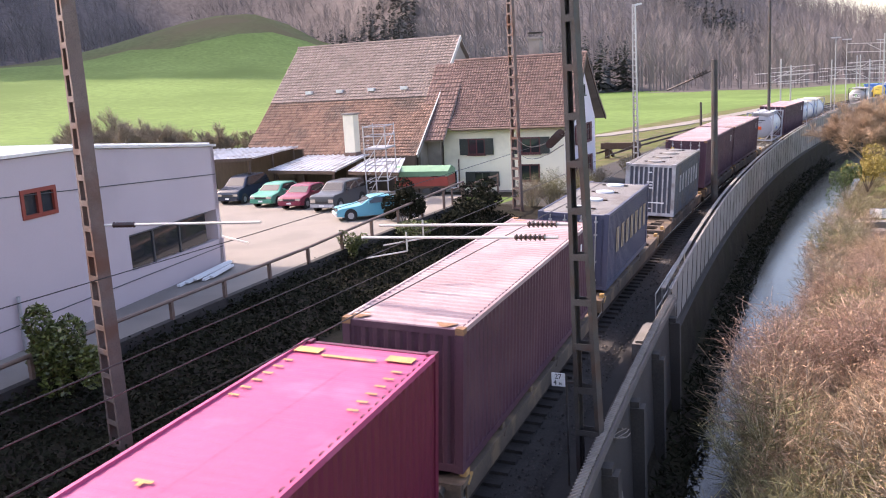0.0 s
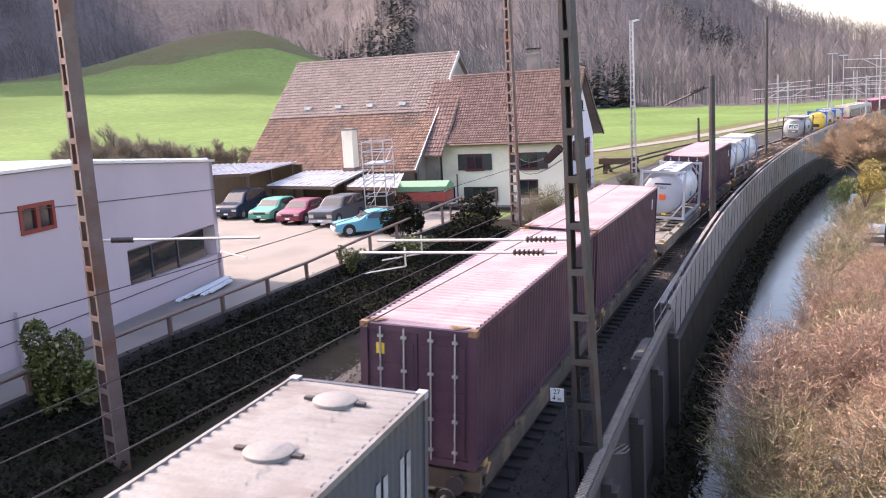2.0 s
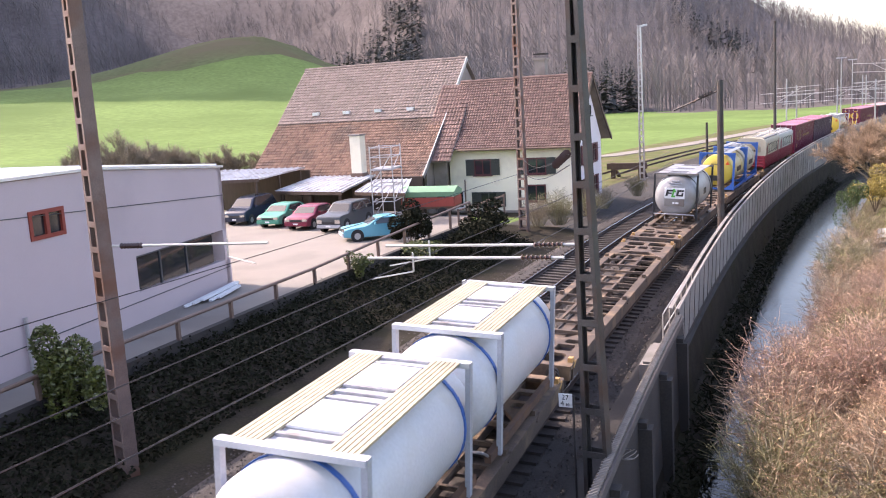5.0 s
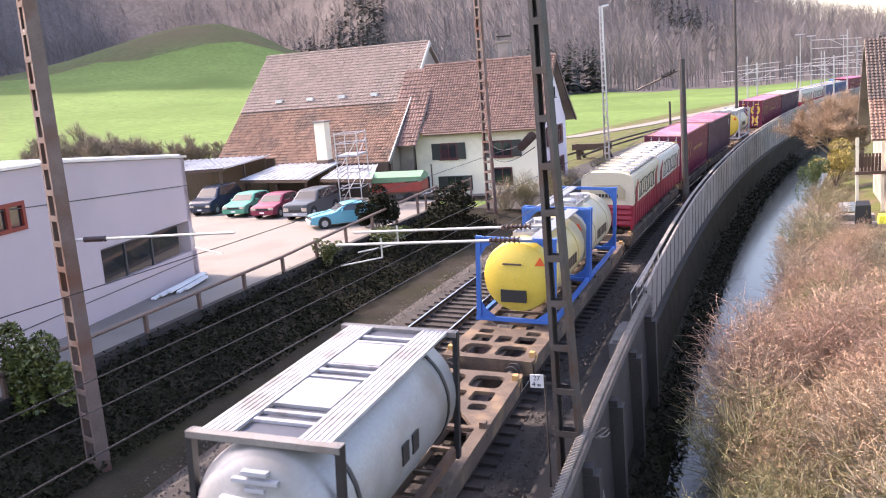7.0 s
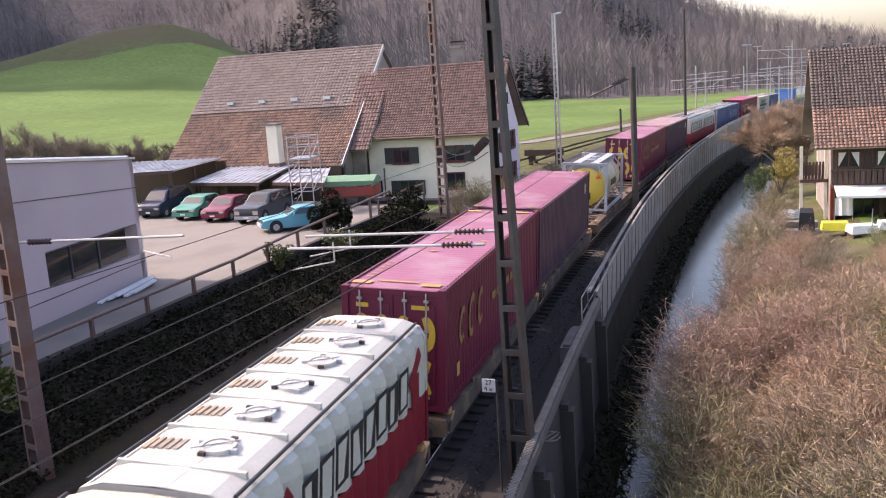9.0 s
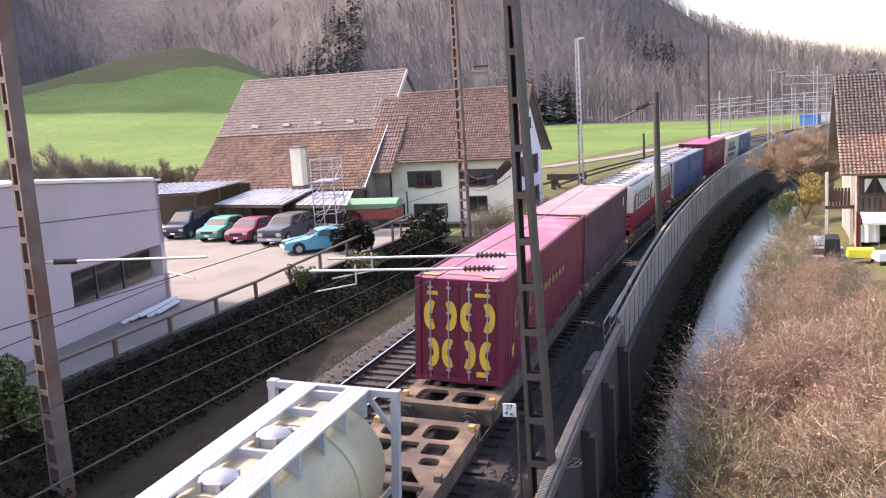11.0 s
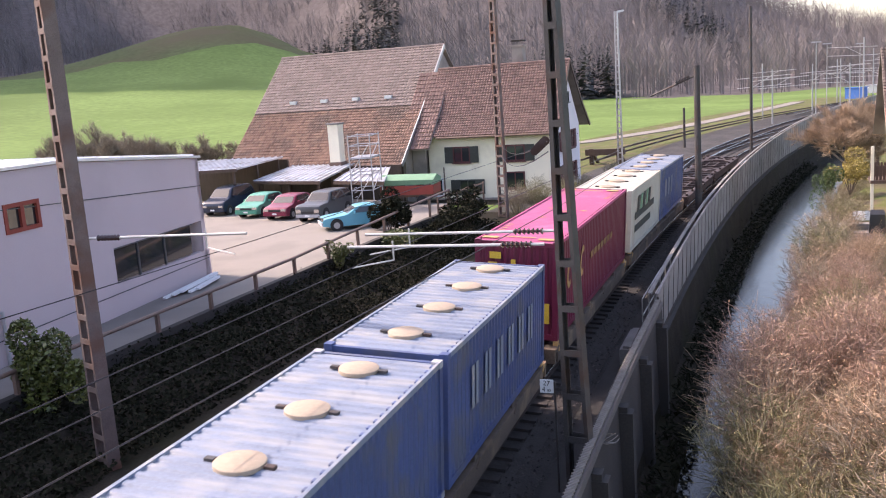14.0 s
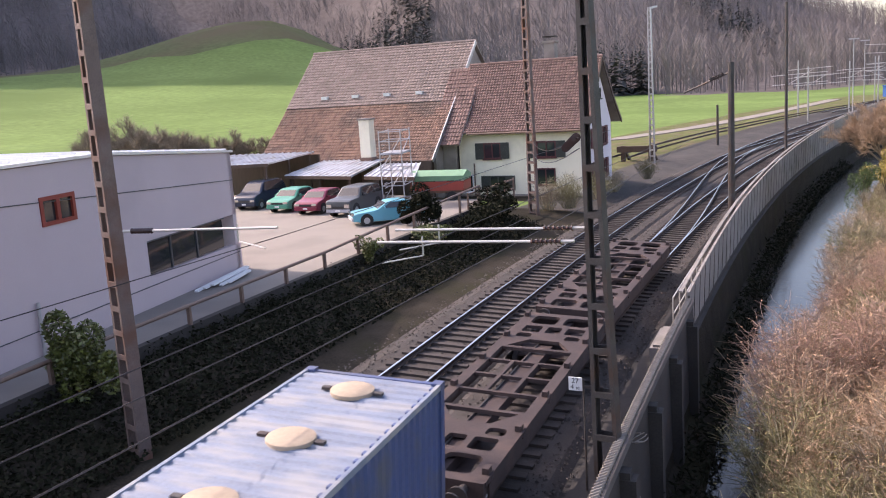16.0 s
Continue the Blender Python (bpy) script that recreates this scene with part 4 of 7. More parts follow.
def beam_tank(s, length, shell, label, mark=False, r=1.2):
    """A long tank with dark end brackets and a grated walkway."""
    e = base("tank_container", label, "tank container", "containers on the train")
    l, h, zc = length / 2, 2.65, 1.36
    part("shell", tank_shell(l, zc, r, 0.0, 0.34), shell, e, smooth=True)
    for end in (-1, 1):
        y = end * (l - (0.35 if mark else 0.85))
        for k in (-1, 1):
            sh = Shape()
            sh.bar((k * 1.19, y, 0), (k * 1.19, y, h), 0.1, 0.15)
            part("bracket", sh, "black_paint" if mark else "frame_grey", e)
        sh = Shape()
        sh.box((-1.22, y - 0.1, h - 0.1), (1.22, y + 0.1, h))
        part("end_beam", sh, "roof_grey" if mark else "tank_white", e)
    hoops(e, l, zc, r, "black_paint" if mark else "frame_blue", (-l + 0.95, l - 0.95))
    for k in (-1, 1):
        for i in range(6):
            x = k * 0.78 + (i - 2.5) * 0.09
            part("walk_plank", Shape().box((x - 0.035, -l + (0.4 if mark else 0.9), h - 0.04), (x + 0.035, l - (0.4 if mark else 0.9), h + 0.005)), "rib_pale" if mark else "tank_cream", e)
    part("roof_tray", Shape().box((-0.52, -l + (0.4 if mark else 0.9), h - 0.12), (0.52, l - (0.4 if mark else 0.9), h - 0.065)), "groove_dark" if mark else shell, e)
    for i in range(14):
        y = -l + 1.0 + i * (2 * l - 2.0) / 13
        part("rung", Shape().box((-0.5, y - 0.05, h - 0.06), (0.5, y + 0.05, h - 0.01)), "rib_pale", e)
    for y in (-l * 0.3, l * 0.35):
        sh = Shape()
        sh.box((-0.48, y - 0.6, h - 0.045), (0.48, y + 0.6, h + 0.0))
        part("cover", sh, shell, e)
    for k in (-1, 1):
        sh = Shape()
        sh.bar((k * 1.1, -l + 0.3, 0.1), (k * 1.1, l - 0.3, 0.1), 0.14, 0.2)
        part("sole_bar", sh, "rusty_steel", e)
    sh = Shape()
    for a, b in (((-1.1, -l - 0.02, 0.35), (1.1, -l - 0.02, 0.35)), ((-1.1, -l - 0.02, 0.35), (-1.1, -l + 0.4, 0.1)), ((1.1, -l - 0.02, 0.35), (1.1, -l + 0.4, 0.1)), ((-0.5, -l - 0.02, 0.35), (-0.5, -l + 0.05, 0.02)), ((0.5, -l - 0.02, 0.35), (0.5, -l + 0.05, 0.02))):
        sh.rod(a, b, 0.03, n=6)
    part("end_rail", sh, "galvanised", e)
    if mark:
        panel = part("label_panel", Shape().box((-0.56, -l - 0.02, 1.24), (0.56, -l + 0.06, 1.84)), "white_paint", e, "white panel with dark slanted emblem")
        q0, q1 = -l - 0.034, -l - 0.018
        slant = lambda x0, x1, z0, z1: Shape().loft([[(x0 + (z0 - 1.4) * 0.22, q, z0), (x1 + (z0 - 1.4) * 0.22, q, z0), (x1 + (z1 - 1.4) * 0.22, q, z1), (x0 + (z1 - 1.4) * 0.22, q, z1)] for q in (q0, q1)])
        for x0, x1, z0, z1, mt in ((-0.50, -0.38, 1.38, 1.74, "black_paint"), (-0.38, -0.12, 1.64, 1.74, "black_paint"), (-0.38, -0.18, 1.50, 1.58, "black_paint"), (-0.16, -0.06, 1.32, 1.80, "green_paint"), (-0.06, 0.04, 1.32, 1.42, "green_paint"), (-0.06, 0.02, 1.6, 1.72, "green_paint"),
                                   (0.08, 0.2, 1.38, 1.74, "black_paint"), (0.2, 0.46, 1.64, 1.74, "black_paint"), (0.2, 0.46, 1.38, 1.47, "black_paint"), (0.36, 0.46, 1.47, 1.58, "black_paint")):
            part("emblem", slant(x0, x1, z0, z1), mt, panel)
        low = part("label_panel", Shape().box((-0.54, -l - 0.02, 0.82), (0.54, -l + 0.12, 1.22)), "roof_grey", e, "brownish grey panel")
        for x0, x1 in ((-0.1, 0.02), (0.06, 0.24)):
            part("marking", Shape().box((x0, -l - 0.03, 0.94), (x1, -l - 0.018, 1.04)), "white_paint", low)
        for z, a in ((2.2, 0.2), (2.08, 0.36), (1.95, 0.15)):
            part("marking", Shape().box((-a, -l - 0.0, z), (a, -l + 0.2, z + 0.06)), "frame_grey", e)
        for y in (-0.4, 0.1):
            sh = Shape()
            sh.box((r - 0.01, y, 1.25), (r + 0.02, y + 0.3, 1.6))
            part("emblem", sh, "black_paint", e)
    MOVERS.append((e, s + l, 1.25))
    return e


def silo(s, length, label, first=True, plates=False):
    """A white and red bulk silo with bulging side ribs, seen with a rounded roof edge."""
    e = base("silo_container", label, "silo container", "containers on the train")
    w, l, h = 1.25, length / 2, 2.68
    n = max(8, int(length / 0.62))
    p = length / n
    white = "silo_cream" if first else "silo_white"
    for k in (-1, 1):
        for name, z0, z1, mt in (("upper_side", 1.15, h - 0.14, "silo_white"), ("lower_side", 0.12, 1.15, "silo_red")):
            sh = Shape()
            ys = []
            for i in range(n):
                a = -l + i * p
                ys += [(a, -0.15), (a + p * 0.3, 0.0), (a + p * 0.7, 0.0)]
            ys.append((l, -0.15))
            zs = [z0, z0 + (z1 - z0) * 0.5, z1] if name == "lower_side" else [z0, z1 - 0.3, z1 - 0.08, z1]
            off = [0, 0, 0] if name == "lower_side" else [0, 0, -0.06, -0.16]
            vs = [(k * (w + d * (0.4 if name == "lower_side" else 1) + o), y, z) for z, o in zip(zs, off) for y, d in ys]
            q = len(ys)
            sh.add(vs, [(r * q + i, r * q + i + 1, (r + 1) * q + i + 1, (r + 1) * q + i) for r in range(len(zs) - 1) for i in range(q - 1)])
            part(name, sh, white if mt == "silo_white" else mt, e, smooth=False)
    sh = Shape()
    prof = [(-w + 0.16, h - 0.14), (-0.75, h - 0.03), (0, h), (0.75, h - 0.03), (w - 0.16, h - 0.14)]
    sh.loft([[(x, y, z) for x, z in prof] for y in (-l, l)], closed=False, caps=False)
    part("roof", sh, white, e)
    for i in range(n // 2):
        y = -l + (i + 0.5) * 2 * p
        sh = Shape()
        sh.box((-w + 0.3, y - 0.03, h - 0.09), (w - 0.3, y + 0.03, h + (0.02 if first else 0.006)))
        part("roof_rib", sh, "frame_grey" if plates else white, e)
        sh = Shape()
        sh.spin([(h - 0.02, 0.26), (h + 0.05, 0.26), (h + 0.05, 0.21), (h + 0.0, 0.21)], (0.2, y + p, 0), "z", 18)
        ring = part("hatch", sh, "frame_grey" if first or plates else white, e)
        part("lid", Shape().spin([(h - 0.02, 0.2), (h + 0.035, 0.19), (h + 0.05, 0.02)], (0.2, y + p, 0), "z", 16), white, ring)
        part("lever", Shape().bar((-0.1, y + p - 0.22, h + 0.06), (0.45, y + p + 0.2, h + 0.06), 0.016), "frame_grey", ring)
        if first:
            for q in range(6):
                part("vent_slot", Shape().box((-0.85 + q * 0.13, y + p - 0.16, h - 0.035), (-0.80 + q * 0.13, y + p + 0.16, h + 0.008)), "groove_dark", e)
        elif plates:
            part("vent_plate", Shape().box((-0.92, y + p - 0.24, h - 0.05), (-0.2, y + p + 0.24, h + 0.004)), "mast_steel", e)
            for q in range(3):
                part("clamp", Shape().bar((0.2 + 0.3 * math.cos(q * 2.1), y + p + 0.3 * math.sin(q * 2.1), h + 0.05), (0.2 + 0.2 * math.cos(q * 2.1 + 1.4), y + p + 0.25 * math.sin(q * 2.1 + 1.4), h + 0.07), 0.03), "groove_dark", ring)
        else:
            for q in range(5):
                part("vent_slot", Shape().box((-0.88 + q * 0.12, y + p - 0.18, h - 0.05), (-0.82 + q * 0.12, y + p + 0.18, h + 0.004 - 0.02 * (q == 0))), "disc_tan", e)
            for q in range(4):
                ang = q * 1.57 + y
                part("clamp", Shape().box((0.2 + 0.3 * math.cos(ang) - 0.05, y + p + 0.3 * math.sin(ang) - 0.03, h - 0.03), (0.2 + 0.3 * math.cos(ang) + 0.05, y + p + 0.3 * math.sin(ang) + 0.03, h + 0.05)), "mast_steel" if q % 2 else "frame_grey", ring)
        for q in range(5 if first or plates else 0):
            part("tread_bar", Shape().box((0.62 + q * 0.075, y + 0.15, h - 0.08), (0.65 + q * 0.075, y + 2 * p - 0.12, h - 0.012)), "frame_grey", e)
    for k in (-1, 1):
        sh = Shape()
        sh.rod((k * (w - 0.2), -l + 0.1, h - 0.07), (k * (w - 0.2), l - 0.1, h - 0.07), 0.03, n=6)
        part("edge_tube", sh, "black_paint", e)
    for end in (-1, 1):
        y = end * l
        sh = Shape()
        prof = [(-w, 1.15), (w, 1.15), (w - 0.02, h - 0.35), (w - 0.15, h - 0.14), (0.7, h - 0.03), (-0.7, h - 0.03), (-w + 0.15, h - 0.14), (-w + 0.02, h - 0.35)]
        sh.loft([[(x, y, z) for x, z in prof], [(x, y - end * 0.1, z) for x, z in prof]])
        part("end_plate", sh, white, e)
        for j in range(4):
            sh = Shape()
            z = 0.14 + j * 0.255
            sh.loft([[(-w + 0.1, y, z), (w - 0.1, y, z), (w - 0.1, y + end * 0.05, z + 0.1), (-w + 0.1, y + end * 0.05, z + 0.1)], [(-w + 0.1, y - end * 0.1, z + 0.25), (w - 0.1, y - end * 0.1, z + 0.25), (w - 0.1, y, z + 0.25), (-w + 0.1, y, z + 0.25)]])
            part("end_slat", sh, "silo_red", e)
        for k in (-1, 1):
            sh = Shape()
            sh.box((k * w - 0.12 if k > 0 else k * w, y - 0.06, 0), (k * w if k > 0 else k * w + 0.12, y + 0.06, 1.15))
            part("corner_post", sh, "silo_red", e)
    if first:
        sh = Shape()
        sh.loft([[(-0.85, -l - 0.05, 1.45), (0.85, -l - 0.05, 1.45), (0.85, -l - 0.05, 1.85), (0.6, -l - 0.05, 2.1), (-0.6, -l - 0.05, 2.1), (-0.85, -l - 0.05, 1.85)], [(-0.85, -l, 1.45), (0.85, -l, 1.45), (0.85, -l, 1.85), (0.6, -l, 2.1), (-0.6, -l, 2.1), (-0.85, -l, 1.85)]])
        part("end_hatch", sh, "tank_cream", e)
        bars_front = Shape()
        for i in range(7):
            bars_front.box((-0.55 + i * 0.16, -l - 0.062, 1.5), (-0.44 + i * 0.16, -l - 0.05, 1.66))
        part("marking", bars_front, "black_paint", e)
    for i in range(8):
        y = -l * 0.62 + i * 0.66
        z0 = 1.28 + 0.04 * (i % 3)
        blk = part("emblem", Shape().loft([[(w + d, y, z0), (w + d, y + 0.56, z0), (w + d, y + 0.66, z0 + 0.78), (w + d, y + 0.1, z0 + 0.78)] for d in (0.004, 0.012)]), "black_paint", e)
        part("emblem_inset", Shape().loft([[(w + d, y + 0.1, z0 + 0.08), (w + d, y + (0.47 if i % 2 else 0.33), z0 + 0.08), (w + d, y + (0.55 if i % 3 else 0.4), z0 + 0.7), (w + d, y + 0.17, z0 + 0.7)] for d in (0.013, 0.017)]), white, blk)
    for end in (-1, 1):
        sh = Shape()
        y = end * (l - 0.9)
        sh.box((w - 0.005, y - 0.25, 1.1), (w + 0.012, y + 0.25, 1.75))
        sh.bar((w + 0.004, y - 0.35, 1.6), (w + 0.004, y + 0.35, 2.15), 0.02, 0.28)
        part("emblem", sh, "silo_red", e)
    MOVERS.append((e, s + l, 1.25))
    return e


def rounded(x0, y0, x1, y1, r, n=4):
    """Corner points of a rectangle with round corners, in turn."""
    out = []
    for cx, cy, a in ((x0 + r, y0 + r, 180), (x1 - r, y0 + r, 270), (x1 - r, y1 - r, 0), (x0 + r, y1 - r, 90)):
        out += [(cx + r * math.cos(radians(a + 90 * i / (n - 1))), cy + r * math.sin(radians(a + 90 * i / (n - 1)))) for i in range(n)]
    return out


def pierced(sh, rect, hole, z0, z1):
    """A rectangular plate with one convex opening."""
    x0, y0, x1, y1 = rect
    cx, cy = (x0 + x1) / 2, (y0 + y1) / 2
    corners = [(x0, y0), (x1, y0), (x1, y1), (x0, y1)]
    quad = [((0 if y < cy else 3) if x < cx else (1 if y < cy else 2)) for x, y in hole]
    n = len(hole)
    vs = [(x, y, z) for z in (z1, z0) for x, y in hole + corners]
    fs = []
    for o in (0, n + 4):
        for i in range(n):
            j = (i + 1) % n
            a, b = quad[i], quad[j]
            fs.append((o + i, o + j, o + n + a) if a == b else (o + i, o + j, o + n + b, o + n + a))
    m = n + 4
    fs += [(i, (i + 1) % n, m + (i + 1) % n, m + i) for i in range(n)]
    fs += [(n + i, n + (i + 1) % 4, m + n + (i + 1) % 4, m + n + i) for i in range(4)]
    return sh.add(vs, fs)


def wagon(s0, s1, mat="wagon_brown", solid=False):
    """A container flat: pierced deck frame, sole bars, buffers and two bogies."""
    length = s1 - s0
    l = length / 2
    e = base("container_wagon", "rust brown skeletal container wagon with open frame" if not solid else "olive grey container wagon with plated end deck", "railway wagon", "wagons of the train")
    for k in (-1, 1):
        sh = Shape()
        x = k * 1.16
        sh.box((x - 0.14, -l + 0.3, 0.98), (x + 0.14, l - 0.3, 1.1))
        sh.box((x - 0.02 + k * 0.1, -l + 0.6, 0.62), (x + 0.02 + k * 0.1, l - 0.6, 0.98))
        part("sole_bar", sh, mat, e)
    z0, z1, w = 1.0, 1.1, 1.02
    end_zone = 3.0
    for end in (-1, 1):
        at = lambda a, b: tuple(sorted((end * (l - a), end * (l - b))))
        ya, yb = at(0.38, 1.6)
        sh = Shape()
        for k in (-1, 1):
            xa, xb = sorted((0.0, k * w))
            pierced(sh, (xa, ya, xb, yb), rounded(xa + 0.1, ya + 0.15, xb - 0.1, yb - 0.17, 0.2), z0, z1)
        part("end_deck", sh, mat, e)
        ya, yb = at(1.6, 2.45)
        sh = Shape()
        for xa, xb in ((-w, -0.3), (-0.3, 0.3), (0.3, w)):
            pierced(sh, (xa, ya, xb, yb), rounded(xa + 0.08, ya + 0.1, xb - 0.08, yb - 0.1, 0.08), z0, z1)
        part("end_deck", sh, mat, e)
        ya, yb = at(2.45, end_zone)
        sh = Shape()
        for k in (-1, 1):
            xa, xb = sorted((k * 0.45, k * w))
            pierced(sh, (xa, ya, xb, yb), rounded(xa + 0.06, ya + 0.06, xb - 0.06, yb - 0.08, 0.12), z0, z1)
        sh.box((-0.45, ya, z0), (0.45, yb, z1))
        part("end_deck", sh, mat, e)
        part("bogie_cover", Shape().box((-0.85, min(end * (l - 0.6), end * (l - 3.4)), 0.66), (0.85, max(end * (l - 0.6), end * (l - 3.4)), 0.7)), "wagon_dark", e)
        # flared opening between the end deck and the open middle
        ya, yb = at(end_zone, end_zone + 0.95)
        near, far = (ya, yb) if end < 0 else (yb, ya)
        sign_y = 1 if far > near else -1
        hole = [(-0.92, far - sign_y * 0.1), (-0.45, near + sign_y * 0.12), (0.45, near + sign_y * 0.12), (0.92, far - sign_y * 0.1)]
        part("end_deck", pierced(Shape(), (-w, ya, w, yb), hole if sign_y > 0 else hole[::-1], z0, z1), mat, e)
    y0, y1 = -l + end_zone + 0.95, l - end_zone - 0.95
    n = max(1, round((y1 - y0) / 1.25))
    p = (y1 - y0) / n
    for i in range(n + 1):
        part("cross_member", Shape().box((-w, y0 + i * p - 0.05, z0), (w, y0 + i * p + 0.05, z1 - 0.005)), mat, e)
    for i in range(n):
        if i % 4 in (1, 2):
            for x in (-0.34, 0.34):
                part("deck_brace", Shape().box((x - 0.05, y0 + i * p + 0.05, z0), (x + 0.05, y0 + (i + 1) * p - 0.05, z1 - 0.01)), mat, e)
    if solid:
        part("deck_plate", Shape().box((-w + 0.02, -l + 0.4, 1.104), (w - 0.02, -l + 3.4, 1.122)), mat, e)
    sh = Shape()
    sh.box((-0.25, -l + 0.4, 0.7), (0.25, l - 0.4, 0.95))
    part("centre_sill", sh, mat, e)
    sh = Shape()
    sh.rod((0.1, -l + 2, 0.62), (0.1, l - 2, 0.62), 0.035, n=6)
    sh.rod((-0.18, -l + 1, 0.98), (-0.18, l - 1, 0.98), 0.025, n=6)
    part("brake_pipe", sh, "wheel_steel", e)
    for i in range(6):
        y = -l + 0.7 + i * (length - 1.4) / 5
        for k in (-1, 1):
            sh = Shape()
            sh.box((k * 1.19 - 0.07, y - 0.1, 1.1), (k * 1.19 + 0.07, y + 0.1, 1.235))
            sh.bar((k * 1.3, y - 0.12, 0.98), (k * 1.3, y + 0.12, 1.12), 0.05, 0.05)
            part("container_lock", sh, "yellow_faded" if i % 5 == 0 and mat != "wagon_dark" else mat, e)
    for end in (-1, 1):
        sh = Shape()
        sh.box((-1.28, end * (l - 0.3) - 0.08, 0.68), (1.28, end * (l - 0.3) + 0.08, 1.1))
        part("head_stock", sh, mat, e)
        for k in (-1, 1):
            sh = Shape()
            sh.rod((k * 0.875, end * (l - 0.25), 0.95), (k * 0.875, end * (l + 0.12), 0.95), 0.09, n=10)
            sh.rod((k * 0.875, end * (l + 0.12), 0.95), (k * 0.875, end * (l + 0.17), 0.95), 0.2, n=14)
            part("buffer", sh, "wheel_steel", e)
        yb = end * (l - min(2.3, length * 0.2))
        sh = Shape()
        for k in (-1, 1):
            sh.box((k * 1.0 - 0.06, yb - 1.25, 0.42), (k * 1.0 + 0.06, yb + 1.25, 0.62))
        sh.box((-1.0, yb - 0.2, 0.5), (1.0, yb + 0.2, 0.68))
        bogie = part("bogie", sh, "wheel_steel", e)
        for dy in (-0.9, 0.9):
            sh = Shape()
            for k in (-1, 1):
                sh.rod((k * 0.70, yb + dy, 0.46), (k * 0.83, yb + dy, 0.46), 0.45, n=20)
            sh.rod((-0.95, yb + dy, 0.46), (0.95, yb + dy, 0.46), 0.08, n=8)
            part("wheel_set", sh, "wheel_steel", bogie)
    MOVERS.append((e, (s0 + s1) / 2, 0.0))
    return e


def build_train():
    for a, b in ((1, 14.6), (15.1, 28.8), (29.5, 42.6), (43.1, 57), (57.9, 70.9), (71.1, 84.0), (99.2, 112.8), (113.5, 127.4), (128, 149.6), (150.3, 167.6), (168.2, 185.8), (186.9, 204.9), (205.7, 218.6), (218.8, 232),
                 (233, 249), (249.6, 264.6), (264.8, 278), (279, 297), (297.3, 314.4), (315, 328.3), (328.9, 346.8), (347.4, 360.1), (360.4, 373.3)):
        wagon(a, b, "wagon_dark" if a > 346 else "wagon_brown")
    wagon(85.2, 98.9, "wagon_olive", True)
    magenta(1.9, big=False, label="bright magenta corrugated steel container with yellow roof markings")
    pink(15.5, doors=False)
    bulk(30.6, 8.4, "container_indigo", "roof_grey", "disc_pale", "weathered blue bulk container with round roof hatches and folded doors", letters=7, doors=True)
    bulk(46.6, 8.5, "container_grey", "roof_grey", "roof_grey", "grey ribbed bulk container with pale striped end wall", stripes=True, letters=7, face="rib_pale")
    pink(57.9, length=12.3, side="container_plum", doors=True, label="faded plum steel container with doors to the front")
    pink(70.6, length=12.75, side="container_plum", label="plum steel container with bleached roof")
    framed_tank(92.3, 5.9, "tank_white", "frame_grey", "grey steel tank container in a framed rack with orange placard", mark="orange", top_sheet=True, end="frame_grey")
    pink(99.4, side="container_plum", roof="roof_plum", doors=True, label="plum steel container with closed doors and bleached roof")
    beam_tank(113.8, 6.3, "tank_white", "white tank container with blue bands and walkway", r=1.15)
    beam_tank(120.5, 6.3, "tank_white", "white tank container with blue bands", r=1.15)
    beam_tank(155.8, 6.3, "tank_grey", "pale grey tank container with lettered rounded end", mark=True)
    framed_tank(171.5, 5.9, "tank_straw", "frame_blue", "yellow-ended tank container in a blue steel frame", end="tank_yellow", mark="black")
    framed_tank(177.6, 5.6, "tank_cream", "frame_blue", "cream tank container in a blue steel frame", mark="black")
    silo(187.9, 8.1, "cream and red ribbed silo container with black emblems")
    silo(196.2, 8.2, "white and red ribbed silo container with black emblems", False)
    magenta(206.0, doors=True, roof="roof_dull", label="magenta container with yellow-marked doors")
    pink(218.6, roof="roof_dull", side="container_plum", label="dull magenta steel container with bleached roof")
    framed_tank(236.8, 6.06, "tank_cream", "frame_grey", "cream tank container in a pale grey frame", mark="black", end="tank_yellow")
    magenta(251.3, 13.4, doors=True, roof="roof_dull", label="long magenta container with large yellow-marked doors")
    pink(265.0, roof="roof_plum", side="container_plum", label="plum container with striped bleached roof")
    silo(279.2, 8.2, "white and red ribbed silo container with dark roof plates", False, True)
    silo(287.6, 8.3, "white and red ribbed silo container", False)
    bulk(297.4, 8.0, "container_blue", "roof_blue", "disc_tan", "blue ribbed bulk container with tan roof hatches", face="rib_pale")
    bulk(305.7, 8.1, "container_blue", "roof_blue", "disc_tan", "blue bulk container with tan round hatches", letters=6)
    magenta(315.6, label="bright magenta container with large yellow letters")
    white_box = bulk(329.0, 8.3, "container_white", "container_white", "disc_tan", "dirty white bulk container with tan roof hatches")
    bars(white_box, 1.25, -3.1, 1.25, 2, "dark_shutter", 5.2, 0.55)
    for i in range(5):
        part("emblem", Shape().loft([[(1.25 + d, -2.6 + i * 0.75, 1.55), (1.25 + d, -2.1 + i * 0.75, 1.55), (1.25 + d, -1.85 + i * 0.75, 2.2), (1.25 + d, -2.35 + i * 0.75, 2.2)] for d in (-0.004, 0.01)]), "tarp_green" if i % 2 else "dark_shutter", white_box)
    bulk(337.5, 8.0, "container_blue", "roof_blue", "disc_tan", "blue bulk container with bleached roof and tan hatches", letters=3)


build_train()


def motions():
    """The whole train rolls towards the camera along the curve."""
    for ob, s_mid, z in MOVERS:
        rows = []
        for i in range(33):
            t = i * 0.5
            s = s_mid - SPEED * t - TRACK_Y - 0.65
            rows.append((t, on_line(s) @ Matrix.Translation((0, 0, z))))
        walk(ob, rows)


